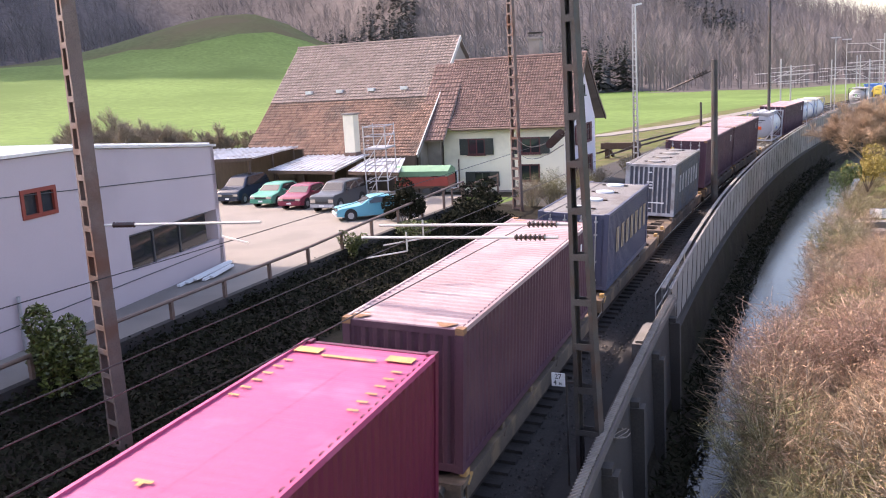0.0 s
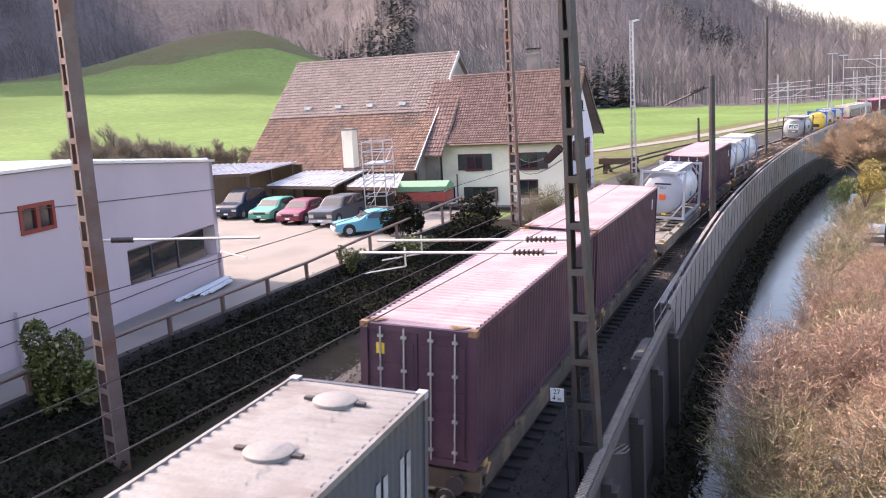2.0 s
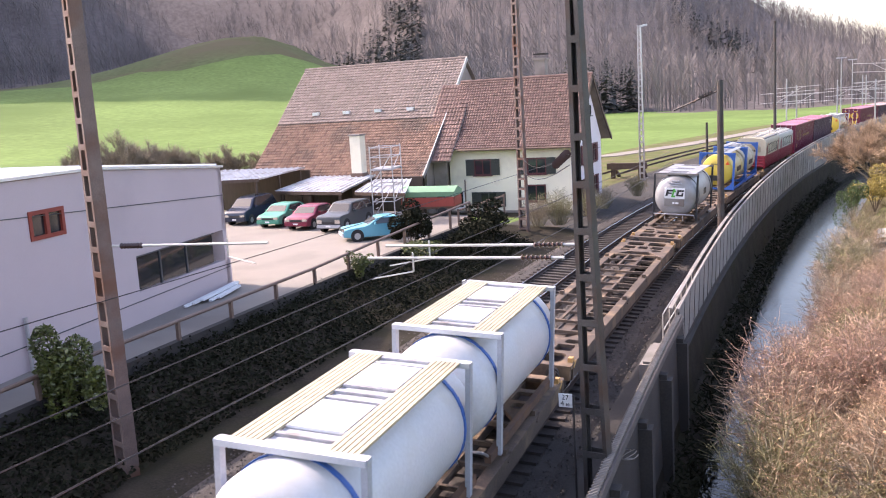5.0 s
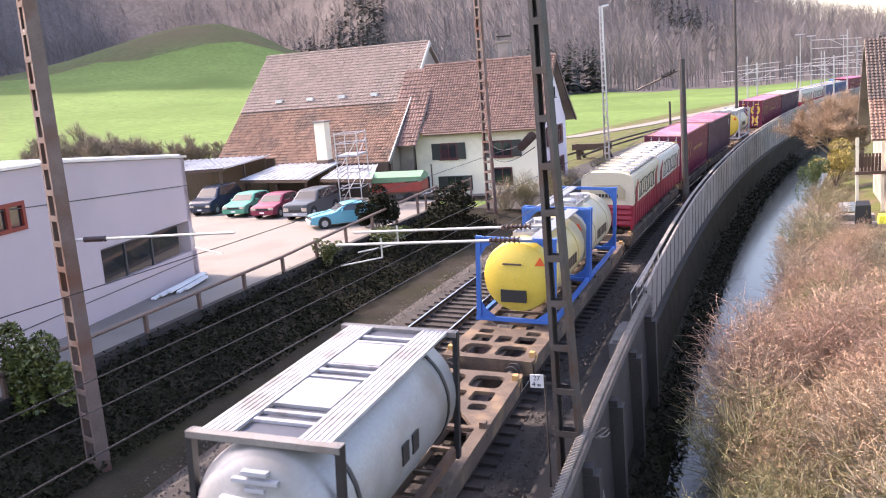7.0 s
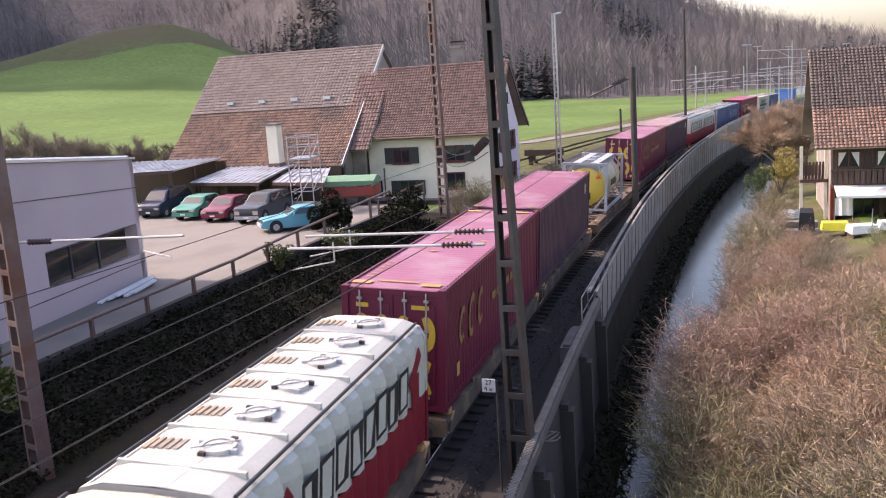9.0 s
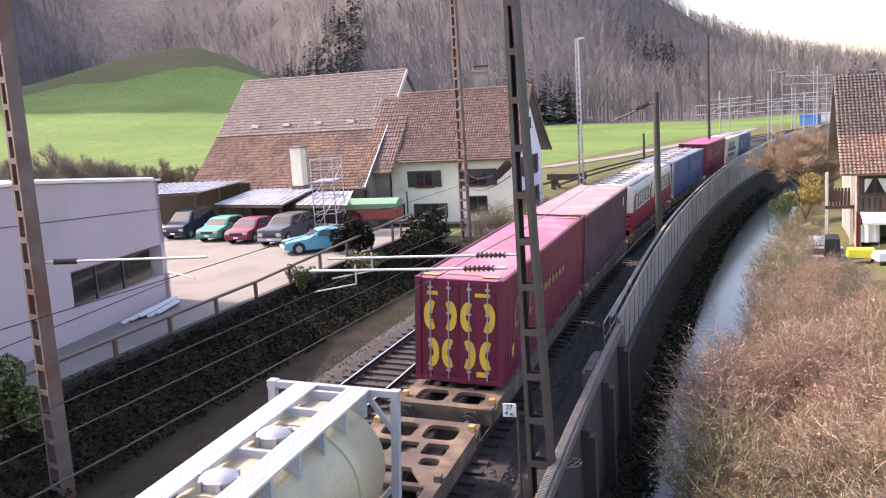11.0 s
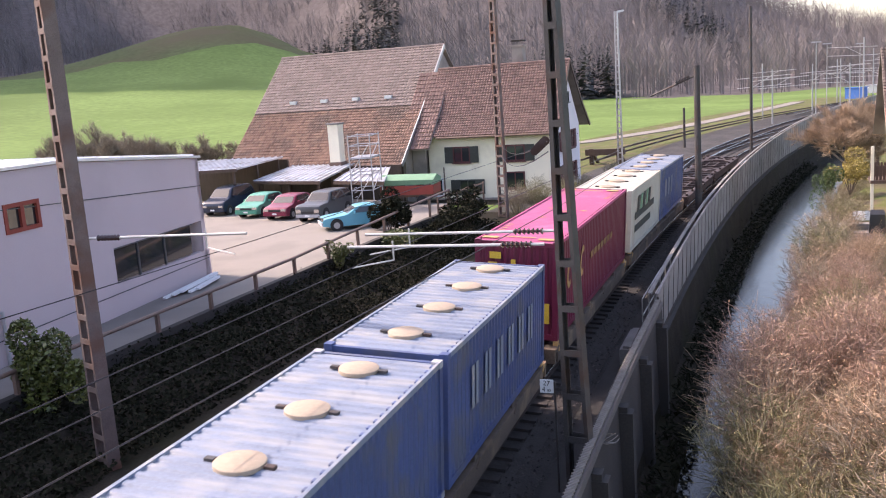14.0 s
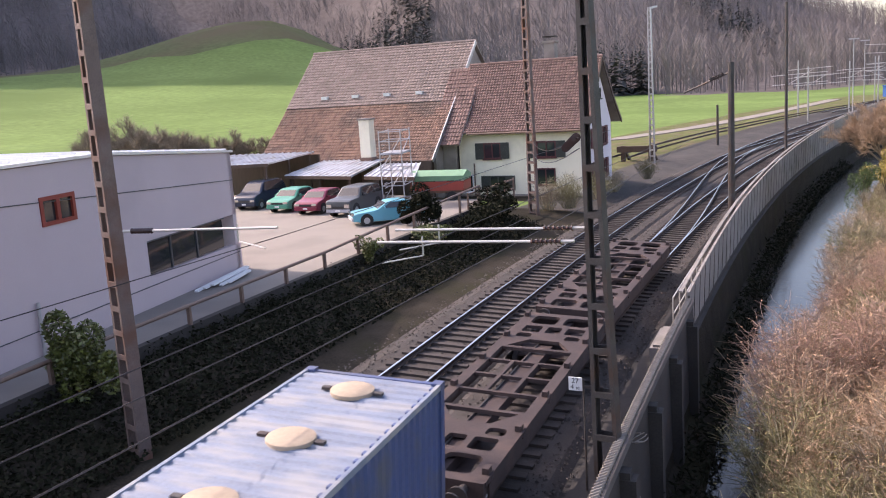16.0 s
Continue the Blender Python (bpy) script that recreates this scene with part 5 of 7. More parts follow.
# ---- overhead line ----
def lattice_mast(x, y, z0, top, wide, deep, mat, label, turn=0.0, taper=0.6, step=0.55, flat=True):
    """Two channel legs joined by battens, narrowing upward."""
    e = base("catenary_mast", label, "mast", "overhead line masts", pose(x, y, z0, 0, 0, turn))
    H = top - z0
    for k in (-1, 1):
        sh = Shape()
        a, b = Vector((0, k * wide / 2, 0)), Vector((0, k * wide * taper / 2, H))
        d2 = deep / 2
        ring = [Vector((i, -k * j, 0)) for i, j in ((-d2, 0), (d2, 0), (d2, 0.09), (d2 - 0.025, 0.09), (d2 - 0.025, 0.025), (0.025 - d2, 0.025), (0.025 - d2, 0.09), (-d2, 0.09))]
        sh.loft([[a + o for o in ring], [b + o for o in ring]])
        part("leg", sh, mat, e)
    n = int(H / step)
    for i in range(n):
        z = (i + 0.5) * H / n
        w = wide * (1 - (1 - taper) * z / H)
        for j in (-1, 1):
            part("batten", Shape().box((j * deep / 2 - 0.008, -w / 2 + 0.01, z - 0.07), (j * deep / 2 + 0.008, w / 2 - 0.01, z + 0.07)), mat, e)
    sh = Shape()
    sh.loft([[(-0.5, -0.6, -0.9), (0.5, -0.6, -0.9), (0.5, 0.6, -0.9), (-0.5, 0.6, -0.9)], [(-0.42, -0.52, 0.0), (0.42, -0.52, 0.0), (0.42, 0.52, 0.0), (-0.42, 0.52, 0.0)]])
    part("footing", sh, "concrete", e)
    return e


def insulator(sh, a, b, n=7, r=0.075):
    a, b = Vector(a), Vector(b)
    sh.rod(a, b, 0.03, n=6, mi=0)
    for i in range(n):
        p = a.lerp(b, (i + 0.3) / n)
        q = a.lerp(b, (i + 0.75) / n)
        sh.rod(p, q, r, r * 0.55, n=10, mi=0)


centre = lattice_mast(-4.55, 17.9, -0.4, 15.0, 0.6, 0.26, "mast_steel", "dark riveted steel lattice mast beside the train", turn=80, taper=0.2, step=0.95)
centre.matrix_basis = pose(-4.45, 17.9, -0.4, 0, -1.15, 0) @ pose(0, 0, 0, 0, 0, 80)
lefty = lattice_mast(-16.37, 16.66, -0.35, 12.72, 0.6, 0.34, "rust_mast", "rust brown lattice mast on the bank", turn=70, taper=0.45, step=0.6)
lattice_mast(-18.1, 55.0, -0.1, 16.0, 0.7, 0.26, "rust_mast", "rust brown lattice mast beside the house", turn=70, taper=0.55, step=0.62)
lamp_mast = lattice_mast(-16.8, 88.5, -0.3, 14.7, 0.55, 0.24, "galvanised", "tall grey lattice mast with a lamp arm", turn=75, taper=0.6, step=0.6)
sh = Shape()
sh.bar((0, 0, 14.9), (1.5, 0, 15.1), 0.25, 0.16)
part("lamp_arm", sh, "galvanised", lamp_mast)


def pole_mast(x, y, top, label, r=0.17, mat="mast_steel"):
    e = base("catenary_mast", label, "mast", "overhead line masts", pose(x, y, -0.5))
    part("pole", Shape().rod((0, 0, -0.3), (0, 0, top + 0.5), r, r * 0.8, n=10), mat, e)
    part("footing", Shape().box((-0.35, -0.35, -0.5), (0.35, 0.35, 0.25)), "concrete", e)
    return e


m2 = pole_mast(-5.35, 50.3, 8.9, "dark steel catenary pole beside the fence", 0.2)
sh = Shape()
sh.rod((0, 0, 8.9), (-2.6, 1.0, 7.9), 0.05, n=6)
insulator(sh, (-0.4, 0.1, 8.85), (-1.2, 0.4, 8.55), 5, 0.1)
part("bracket", sh, "mast_steel", m2)
pole_mast(-5.0, 96.0, 14.5, "tall thin steel pole beside the fence", 0.16)
pole_mast(-13.0, 108.0, 4.5, "short dark pole beside the siding", 0.16)

# cantilevers across the tracks
def boom(parent, pts, r, mat, name="boom"):
    sh = Shape()
    for a, b in zip(pts, pts[1:]):
        sh.rod(a, b, r, n=8)
    return part(name, sh, mat, parent)


def cantilever(x0, y0, z0, tip, label, second=True, drop=0.45):
    """Tubes from a mast, each with a ribbed insulator at its root."""
    e = base("cantilever", label, "cantilever", "overhead line booms")
    a, b = Vector((x0, y0, z0)), Vector(tip)
    d = (b - a).normalized()
    for k in range(2 if second else 1):
        o = Vector((0, -0.9 * k, -0.12 * k))
        sh = Shape()
        insulator(sh, a + o + d * 0.25, a + o + d * 0.95)
        part("insulator", sh, "ceramic", e)
        sh = Shape()
        sh.rod(a + o, a + o + d * 0.3, 0.035, n=6)
        sh.rod(a + o + d * 0.9, b + o, 0.031, n=8)
        part("boom", sh, "pale_tube", e)
        sh = Shape()
        p = b + o - d * 1.1
        sh.rod(p + Vector((0, 0, 0.12)), p + Vector((0, 0, -0.3)), 0.02, n=6)
        sh.rod(p + Vector((0, 0, -0.3)), p + d * 0.9 + Vector((0, -0.25, -0.42)), 0.018, n=6)
        part("steady_arm", sh, "pale_tube", e)
    return e


cantilever(-4.9, 18.3, 5.5, (-9.4, 18.3, 5.42), "pair of pale tubular booms with brown ribbed insulators over the train")
lc = cantilever(-16.0, 16.66, 5.63, (-11.51, 16.66, 5.75), "pale tubular boom with dark insulator from the bank mast", second=False)


def wire(pts, r=0.011, name="overhead_wire", label="thin dark overhead wire"):
    sh = Shape()
    sh.loft([[Vector(p) + Vector((r * math.cos(a), 0, r * math.sin(a))) for a in (i * 2 * math.pi / 5 for i in range(5))] for p in pts])
    return thing(name, sh, "wire", label, "wire", "overhead wires")


def sagged(a, b, sag, n=8):
    a, b = Vector(a), Vector(b)
    return [a.lerp(b, i / n) - Vector((0, 0, sag * 4 * (i / n) * (1 - i / n))) for i in range(n + 1)]


wire(sagged((-8.2, -6, 5.42), (-8.5, 18, 5.17), 0.02))
wire(sagged((-8.5, 18, 5.17), (-8.0, 50, 5.2), 0.02))
wire(sagged((-7.35, -6, 5.5), (-7.5, 22, 5.1), 0.02), 0.009)
wire(sagged((-6.6, -6, 5.35), (-6.75, 26, 4.95), 0.02))
wire(sagged((-6.75, 26, 4.95), (-7.6, 70, 5.3), 0.05))
wire(sagged((-12.4, -6, 5.5), (-12.4, 18, 5.3), 0.02))
wire(sagged((-12.4, 18, 5.3), (-13.0, 55, 5.3), 0.05))
wire(sagged((-4.9, 18, 7.42), (-18.0, 54.6, 5.0), 0.5), 0.012)
wire(sagged((-4.9, 18, 7.2), (-18.0, 54.6, 4.2), 0.5), 0.012)
sh = Shape()
insulator(sh, (-5.0, 18.2, 7.42), (-5.75, 19.9, 7.05), 9, 0.1)
thing("strain_insulator", sh, "ceramic", "dark ribbed strain insulator on the lattice mast", "insulator")

# kilometre board
e = base("kilometre_board", "small white kilometre board with black figures", "sign", m=pose(-5.2, 18.12, 0))
part("plate", Shape().box((-0.15, -0.012, 1.94), (0.15, 0.012, 2.24)), "white_paint", e)
word("27", 0.16, "black_paint", e, FRONT(0, -0.018, 2.16))
word("4", 0.16, "black_paint", e, FRONT(-0.07, -0.018, 2.02))
word("80", 0.08, "black_paint", e, FRONT(0.05, -0.018, 2.0))
part("bracket", Shape().box((0.13, 0.012, 2.0), (0.6, 0.03, 2.06)), "mast_steel", e)
part("stake", Shape().rod((0.17, 0.03, -0.5), (0.17, 0.03, 2.2), 0.025, n=6), "mast_steel", e)


# ---- railing, bank and hedge ----
RAIL_X = lambda y: track_x(y) - 11.95
e = base("yard_railing", "rust brown steel guard railing along the yard edge", "railing")
ys = [14 + 3.05 * i for i in range(13)]
sh = Shape()
sh.loft([[(RAIL_X(a) + 0.07 * math.cos(k), a, 1.95 + max(0, a - 32) * 0.03 + 0.07 * math.sin(k)) for k in (i * math.pi / 4 for i in range(8))] for a in ys])
part("top_bar", sh, "brown_rail", e)
for y in ys:
    sh = Shape()
    sh.box((RAIL_X(y) - 0.06, y - 0.06, 1.0), (RAIL_X(y) + 0.06, y + 0.06, 1.93 + max(0, y - 32) * 0.03))
    part("post", sh, "brown_rail", e)


def leaf_cloud(rng, c, radii, count, size, droop=0.2):
    """Loose leaves through a lumpy volume."""
    sh = Shape()
    lumps = [(Vector((rng.gauss(0, 0.45), rng.gauss(0, 0.45), rng.gauss(0.1, 0.4))), rng.uniform(0.35, 0.65)) for _ in range(9)]
    for i in range(count):
        lc, lr = rng.choice(lumps)
        d = Vector((rng.gauss(0, 1), rng.gauss(0, 1), rng.gauss(0, 1))).normalized() * lr * rng.uniform(0.75, 1.05)
        p = lc + d
        p = Vector((c[0] + p.x * radii[0], c[1] + p.y * radii[1], c[2] + p.z * radii[2]))
        a = Vector((rng.gauss(0, 1), rng.gauss(0, 1), rng.gauss(0, 0.7))).normalized()
        b = a.cross(Vector((rng.gauss(0, 1), rng.gauss(0, 1), rng.gauss(0, 1)))).normalized()
        s = size * rng.uniform(0.6, 1.3)
        sh.add([p - a * s, p + b * s * 0.45, p + a * s, p - b * s * 0.45], [(0, 1, 2, 3)])
    return sh


def leaf_bush(name, x, y, z, radii, count, size, mat, label, seed, category="bush", group=""):
    e = base(name, label, category, group, pose(x, y, z))
    rng = random.Random(seed)
    for i in range(7):
        a = rng.uniform(0, 6.28)
        part("stem", Shape().rod((0, 0, -0.4), (radii[0] * 0.5 * math.cos(a), radii[1] * 0.5 * math.sin(a), radii[2] * 1.1), 0.04, 0.012, n=5), "bark", e)
    part("foliage", leaf_cloud(rng, (0, 0, radii[2]), radii, count, size), mat, e)
    return e


leaf_bush("laurel_bush", -19.2, 17.5, 0.8, (0.75, 0.75, 1.05), 5600, 0.085, "leaf_laurel", "glossy dark green laurel bush on the bank", 3)
leaf_bush("laurel_bush", -19.75, 35.6, 0.85, (0.5, 0.55, 0.6), 2200, 0.06, "leaf_laurel", "small dark evergreen bush by the railing", 4)
leaf_bush("ivy_bush", -20.75, 43.6, 1.1, (0.95, 0.9, 0.95), 4200, 0.09, "leaf_dark", "large ivy-covered bush at the yard corner", 5)
leaf_bush("evergreen_bush", -19.0, 41.5, 0.7, (1.0, 1.5, 0.45), 1800, 0.09, "leaf_laurel", "low dark evergreen bush", 6)
leaf_bush("evergreen_bush", -18.2, 46.0, 0.5, (1.2, 2.0, 0.7), 2400, 0.1, "leaf_dark", "low dark evergreen bush on the bank", 7)
leaf_bush("ivy_bush", -18.9, 50.5, 0.5, (1.3, 1.8, 1.0), 1600, 0.12, "leaf_dark", "dark ivy bush beside the steps", 8)

# ground ivy and brambles over the bank
rng = random.Random(11)
sh = Shape()
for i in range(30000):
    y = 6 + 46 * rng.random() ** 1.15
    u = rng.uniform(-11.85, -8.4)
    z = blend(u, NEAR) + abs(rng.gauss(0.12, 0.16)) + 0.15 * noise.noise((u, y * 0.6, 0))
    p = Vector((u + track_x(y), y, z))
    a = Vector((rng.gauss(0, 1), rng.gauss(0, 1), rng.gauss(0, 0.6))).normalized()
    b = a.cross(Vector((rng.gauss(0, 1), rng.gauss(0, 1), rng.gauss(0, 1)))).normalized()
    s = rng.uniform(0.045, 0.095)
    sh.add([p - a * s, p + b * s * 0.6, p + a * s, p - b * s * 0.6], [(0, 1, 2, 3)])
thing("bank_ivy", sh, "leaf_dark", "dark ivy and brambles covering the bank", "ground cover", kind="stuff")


def twig_bush(rng, h, spread, count, w=0.012, leaves=500):
    """Bare stems arching out of one stool, their side twigs, and clinging dead leaves."""
    sh, fine, dead = Shape(), Shape(), Shape()

    def strip(shape, a, b, wa, wb):
        o = (b - a).cross(Vector((rng.gauss(0, 1), rng.gauss(0, 1), rng.gauss(0, 0.4)))).normalized()
        shape.add([a - o * wa, a + o * wa, b + o * wb, b - o * wb], [(0, 1, 2, 3)])

    for i in range(count):
        a, out = rng.uniform(0, 6.283), spread * rng.random() ** 0.6
        hh = h * rng.uniform(0.55, 1.05) * (1 - 0.3 * out / spread)
        tip = Vector((out * math.cos(a), out * math.sin(a), hh))
        root = Vector((0.3 * out * math.cos(a), 0.3 * out * math.sin(a), -0.1))
        mid = root.lerp(tip, 0.5) + Vector((rng.gauss(0, 0.2), rng.gauss(0, 0.2), rng.uniform(0.0, 0.3) * h * 0.3))
        pts = [root, root.lerp(mid, 0.55), mid, mid.lerp(tip, 0.5) + Vector((rng.gauss(0, 0.05), rng.gauss(0, 0.05), 0.04)), tip]
        for (p, q), k in zip(zip(pts, pts[1:]), (1.7, 1.35, 1.0, 0.7)):
            strip(sh, p, q, w * k, w * k * 0.75)
        for b in range(11):
            f = rng.uniform(0.3, 1.0) * 4
            p = pts[min(3, int(f))].lerp(pts[min(3, int(f)) + 1], f - min(3, int(f)))
            d = Vector((rng.gauss(0, 1) + math.cos(a) * 0.5, rng.gauss(0, 1) + math.sin(a) * 0.5, abs(rng.gauss(0.7, 0.6)))).normalized() * h * rng.uniform(0.07, 0.24)
            q = p + d * 0.55 + Vector((rng.gauss(0, 0.03), rng.gauss(0, 0.03), 0.02))
            strip(fine, p, q, w * 0.75, w * 0.6)
            strip(fine, q, p + d, w * 0.6, w * 0.25)
            for _ in range(2):
                if rng.random() < leaves / (count * 16):
                    c = p.lerp(p + d, rng.uniform(0.3, 1.0))
                    u = Vector((rng.gauss(0, 1), rng.gauss(0, 1), rng.gauss(0, 1))).normalized() * rng.uniform(0.018, 0.04)
                    v = u.cross(Vector((rng.gauss(0, 1), rng.gauss(0, 1), rng.gauss(0, 1)))).normalized() * 0.018
                    dead.add([c - u, c + v, c + u, c - v], [(0, 1, 2, 3)])
    return sh, fine, dead


def twig_meshes():
    out = {}
    for k, (stem, fine, leaf, size) in enumerate((("twig_grey", "twig_tan", "dead_leaf", (3.0, 1.75, 190, 0.009, 900)), ("twig_tan", "twig_tan", "dead_leaf", (2.9, 1.6, 170, 0.009, 1200)),
                                                  ("twig_pale", "twig_moss", "dead_leaf_dull", (3.1, 1.7, 150, 0.011, 500)), ("twig_pale", "twig_grey", "dead_leaf_dull", (3.0, 1.8, 140, 0.011, 350)),
                                                  ("twig_grey", "twig_red", "dead_leaf", (3.3, 1.4, 200, 0.008, 1100)))):
        out[k] = [s.mesh("twigs", mat_list(mt)) for s, mt in zip(twig_bush(random.Random(k + 1), *size), (stem, fine, leaf))]
    return out


TWIGS = twig_meshes()
WORDS = {0: "tan leafless shrub on the stream bank", 1: "straw-coloured leafless shrub on the stream bank", 2: "grey leafless thicket shrub on the stream bank", 3: "grey brown leafless shrub on the stream bank", 4: "large reddish brown leafless bush on the bank"}


def shrub(k, x, y, z, s, turn=0, label=None):
    ob = new("bare_shrub")
    ob.matrix_basis = pose(x, y, z, 0, 0, turn) @ Matrix.Diagonal((s, s, s, 1))
    for name, me in zip(("stool", "crown", "dead_leaf_cover"), TWIGS[k]):
        twig = new(name, me)
        twig.parent = ob
        if name == "dead_leaf_cover":
            tagged(twig, kind="stuff")
    return tagged(ob, label or WORDS[k], "shrub", "bare shrubs")


rng = random.Random(21)
for i in range(120):
    y = 13.5 + 36 * rng.random() ** 1.15
    u = (7.2 if y < 36 else 8.4) + 9.5 * rng.random() ** 1.2
    x = u + track_x(y)
    tan = rng.random() < (0.75 if 22 < y < 52 else 0.25)
    shrub(rng.choice((0, 1, 4)) if tan else rng.choice((2, 3)), x, y, max(-2.9, blend(u, NEAR)) - 0.1, rng.uniform(0.85, 1.3) * (0.85 if u < 9 else 1.0) * (1.0 if y < 34 else 0.74 if y < 41 else 0.55), rng.uniform(0, 360))
for y, u, s, k in ((23.5, 6.9, 1.15, 2), (26.5, 7.0, 1.25, 0), (29.5, 6.9, 1.3, 4), (32.5, 7.6, 1.1, 1), (36, 8.0, 1.0, 0), (40, 8.6, 1.0, 4), (44, 8.8, 1.05, 3), (47.5, 8.9, 1.1, 0),
                   (50.5, 9.2, 1.1, 2), (53.5, 9.3, 1.1, 3), (56.5, 9.5, 1.05, 0), (60, 9.8, 1.0, 2), (18, 7.2, 1.1, 2), (46, 11.0, 0.9, 1)):
    shrub(k, u + track_x(y), y, max(-2.9, blend(u, NEAR)) - 0.1, s, 57 * y, WORDS[3] if k == 4 else None)
for x, y, s, k in ((-16.6, 58, 0.8, 2), (-17.8, 57.2, 0.7, 3), (-15.6, 62, 0.7, 2), (-15.4, 66, 0.6, 3), (-14.5, 74, 0.6, 2)):
    shrub(k, x, y, -0.9 if x > -10 else 0.1, s, 40 * s)
for i in range(26):
    y = 60 + 3.2 * i
    shrub(rng.choice((2, 3, 0)), track_x(y) + rng.uniform(8.8, 11.5), y, -2.3, rng.uniform(0.45, 0.75), rng.uniform(0, 360))


def bare_tree(x, y, z, h, spread, seed, label, crown="twig_tan"):
    """Trunk, forking limbs and a haze of fine twigs."""
    rng = random.Random(seed)
    wood, limbs, twigs = Shape(), Shape(), Shape()
    wood.rod((0, 0, -0.5), (0.05, 0, h * 0.14), h * 0.032, h * 0.026, n=9)

    def grow(p, d, length, r, level):
        q = p + d * length
        limbs.rod(p, q, r, r * 0.6, n=6 if level < 2 else 4, caps=False)
        if level == 3:
            for _ in range(22):
                a = p.lerp(q, rng.uniform(0.0, 1))
                t = (d + Vector((rng.gauss(0, 0.7), rng.gauss(0, 0.7), rng.gauss(0.2, 0.5)))).normalized() * h * rng.uniform(0.05, 0.13)
                o = t.cross(Vector((rng.gauss(0, 1), rng.gauss(0, 1), rng.gauss(0, 1)))).normalized() * 0.013
                twigs.add([a - o, a + o, a + t], [(0, 1, 2)])
            return
        for _ in range(5):
            nd = (d + Vector((rng.gauss(0, 1), rng.gauss(0, 1), rng.gauss(0.2, 0.6))) * 0.42).normalized()
            grow(p.lerp(q, rng.uniform(0.35, 1.0)), nd, length * rng.uniform(0.5, 0.72), r * 0.55, level + 1)

    for i in range(12):
        a, up = i * 2.4 + rng.uniform(-0.3, 0.3), radians(rng.uniform(40, 88))
        d = Vector((math.cos(a) * math.cos(up) * spread, math.sin(a) * math.cos(up) * spread, math.sin(up))).normalized()
        grow(Vector((0.05, 0, h * rng.uniform(0.08, 0.2))), d, h * rng.uniform(0.32, 0.42), h * 0.014, 0)
    e = base("bare_tree", label, "tree", m=pose(x, y, z))
    part("trunk", wood, "bark", e)
    part("branchwork", limbs, "twig_grey", e)
    part("crown", twigs, crown, e)
    return e


bare_tree(3.4, 84.0, -1.0, 6.9, 1.15, 3, "spreading leafless tree with reddish twigs by the fence")
bare_tree(6.2, 92.0, -0.9, 6.4, 1.1, 5, "leafless reddish tree behind the fence")
leaf_bush("forsythia", 3.2, 74, -1.0, (1.7, 1.4, 1.3), 4500, 0.08, "leaf_yellow", "flowering yellow forsythia bush in the garden", 31)
leaf_bush("green_bush", 1.6, 71.0, -1.5, (0.9, 0.9, 1.5), 3200, 0.07, "leaf_green", "upright light green bush on the bank", 32)


# ---- buildings ----
def window(parent, c, w, h, axis, frame="maroon_paint", shutters=None, cross=True, name="window"):
    """Frame, panes and a sill on a wall; axis 'y': wall faces -y, 'x': wall faces +x."""
    tr = Matrix.Translation(c) if axis == "y" else Matrix.Translation(c) @ pose(0, 0, 0, 0, 0, 90)
    sh = Shape()
    for a, b in (((-w / 2, -0.05, -h / 2), (-w / 2 + 0.09, 0.05, h / 2)), ((w / 2 - 0.09, -0.05, -h / 2), (w / 2, 0.05, h / 2)), ((-w / 2 + 0.09, -0.05, h / 2 - 0.09), (w / 2 - 0.09, 0.05, h / 2)), ((-w / 2 + 0.09, -0.05, -h / 2), (w / 2 - 0.09, 0.05, -h / 2 + 0.1))):
        sh.box(a, b, m=tr)
    if cross:
        sh.box((-0.04, -0.04, -h / 2 + 0.1), (0.04, 0.04, h / 2 - 0.09), m=tr)
    win = part(name, sh, frame, parent)
    for k in ((-1, 1) if cross else (0,)):
        x0, x1 = {-1: (-w / 2 + 0.09, -0.04), 1: (0.04, w / 2 - 0.09), 0: (-w / 2 + 0.09, w / 2 - 0.09)}[k]
        part("pane", Shape().box((x0, -0.012, -h / 2 + 0.1), (x1, 0.012, h / 2 - 0.09), m=tr), "glass", win)
    part("sill", Shape().box((-w / 2 - 0.06, -0.14, -h / 2 - 0.06), (w / 2 + 0.06, -0.0, -h / 2), m=tr), frame, win)
    if shutters:
        for k in (-1, 1):
            x0 = w / 2 if k > 0 else -w / 2 - w * 0.48
            leaf = part("shutter", Shape().box((x0, -0.07, -h / 2), (x0 + w * 0.48, -0.02, h / 2), m=tr), shutters, parent)
            for j in range(7):
                z = -h / 2 + 0.1 + j * (h - 0.2) / 7
                part("slat", Shape().box((x0 + 0.06, -0.085, z), (x0 + w * 0.48 - 0.06, -0.07, z + 0.07), m=tr), shutters, leaf)
    return win


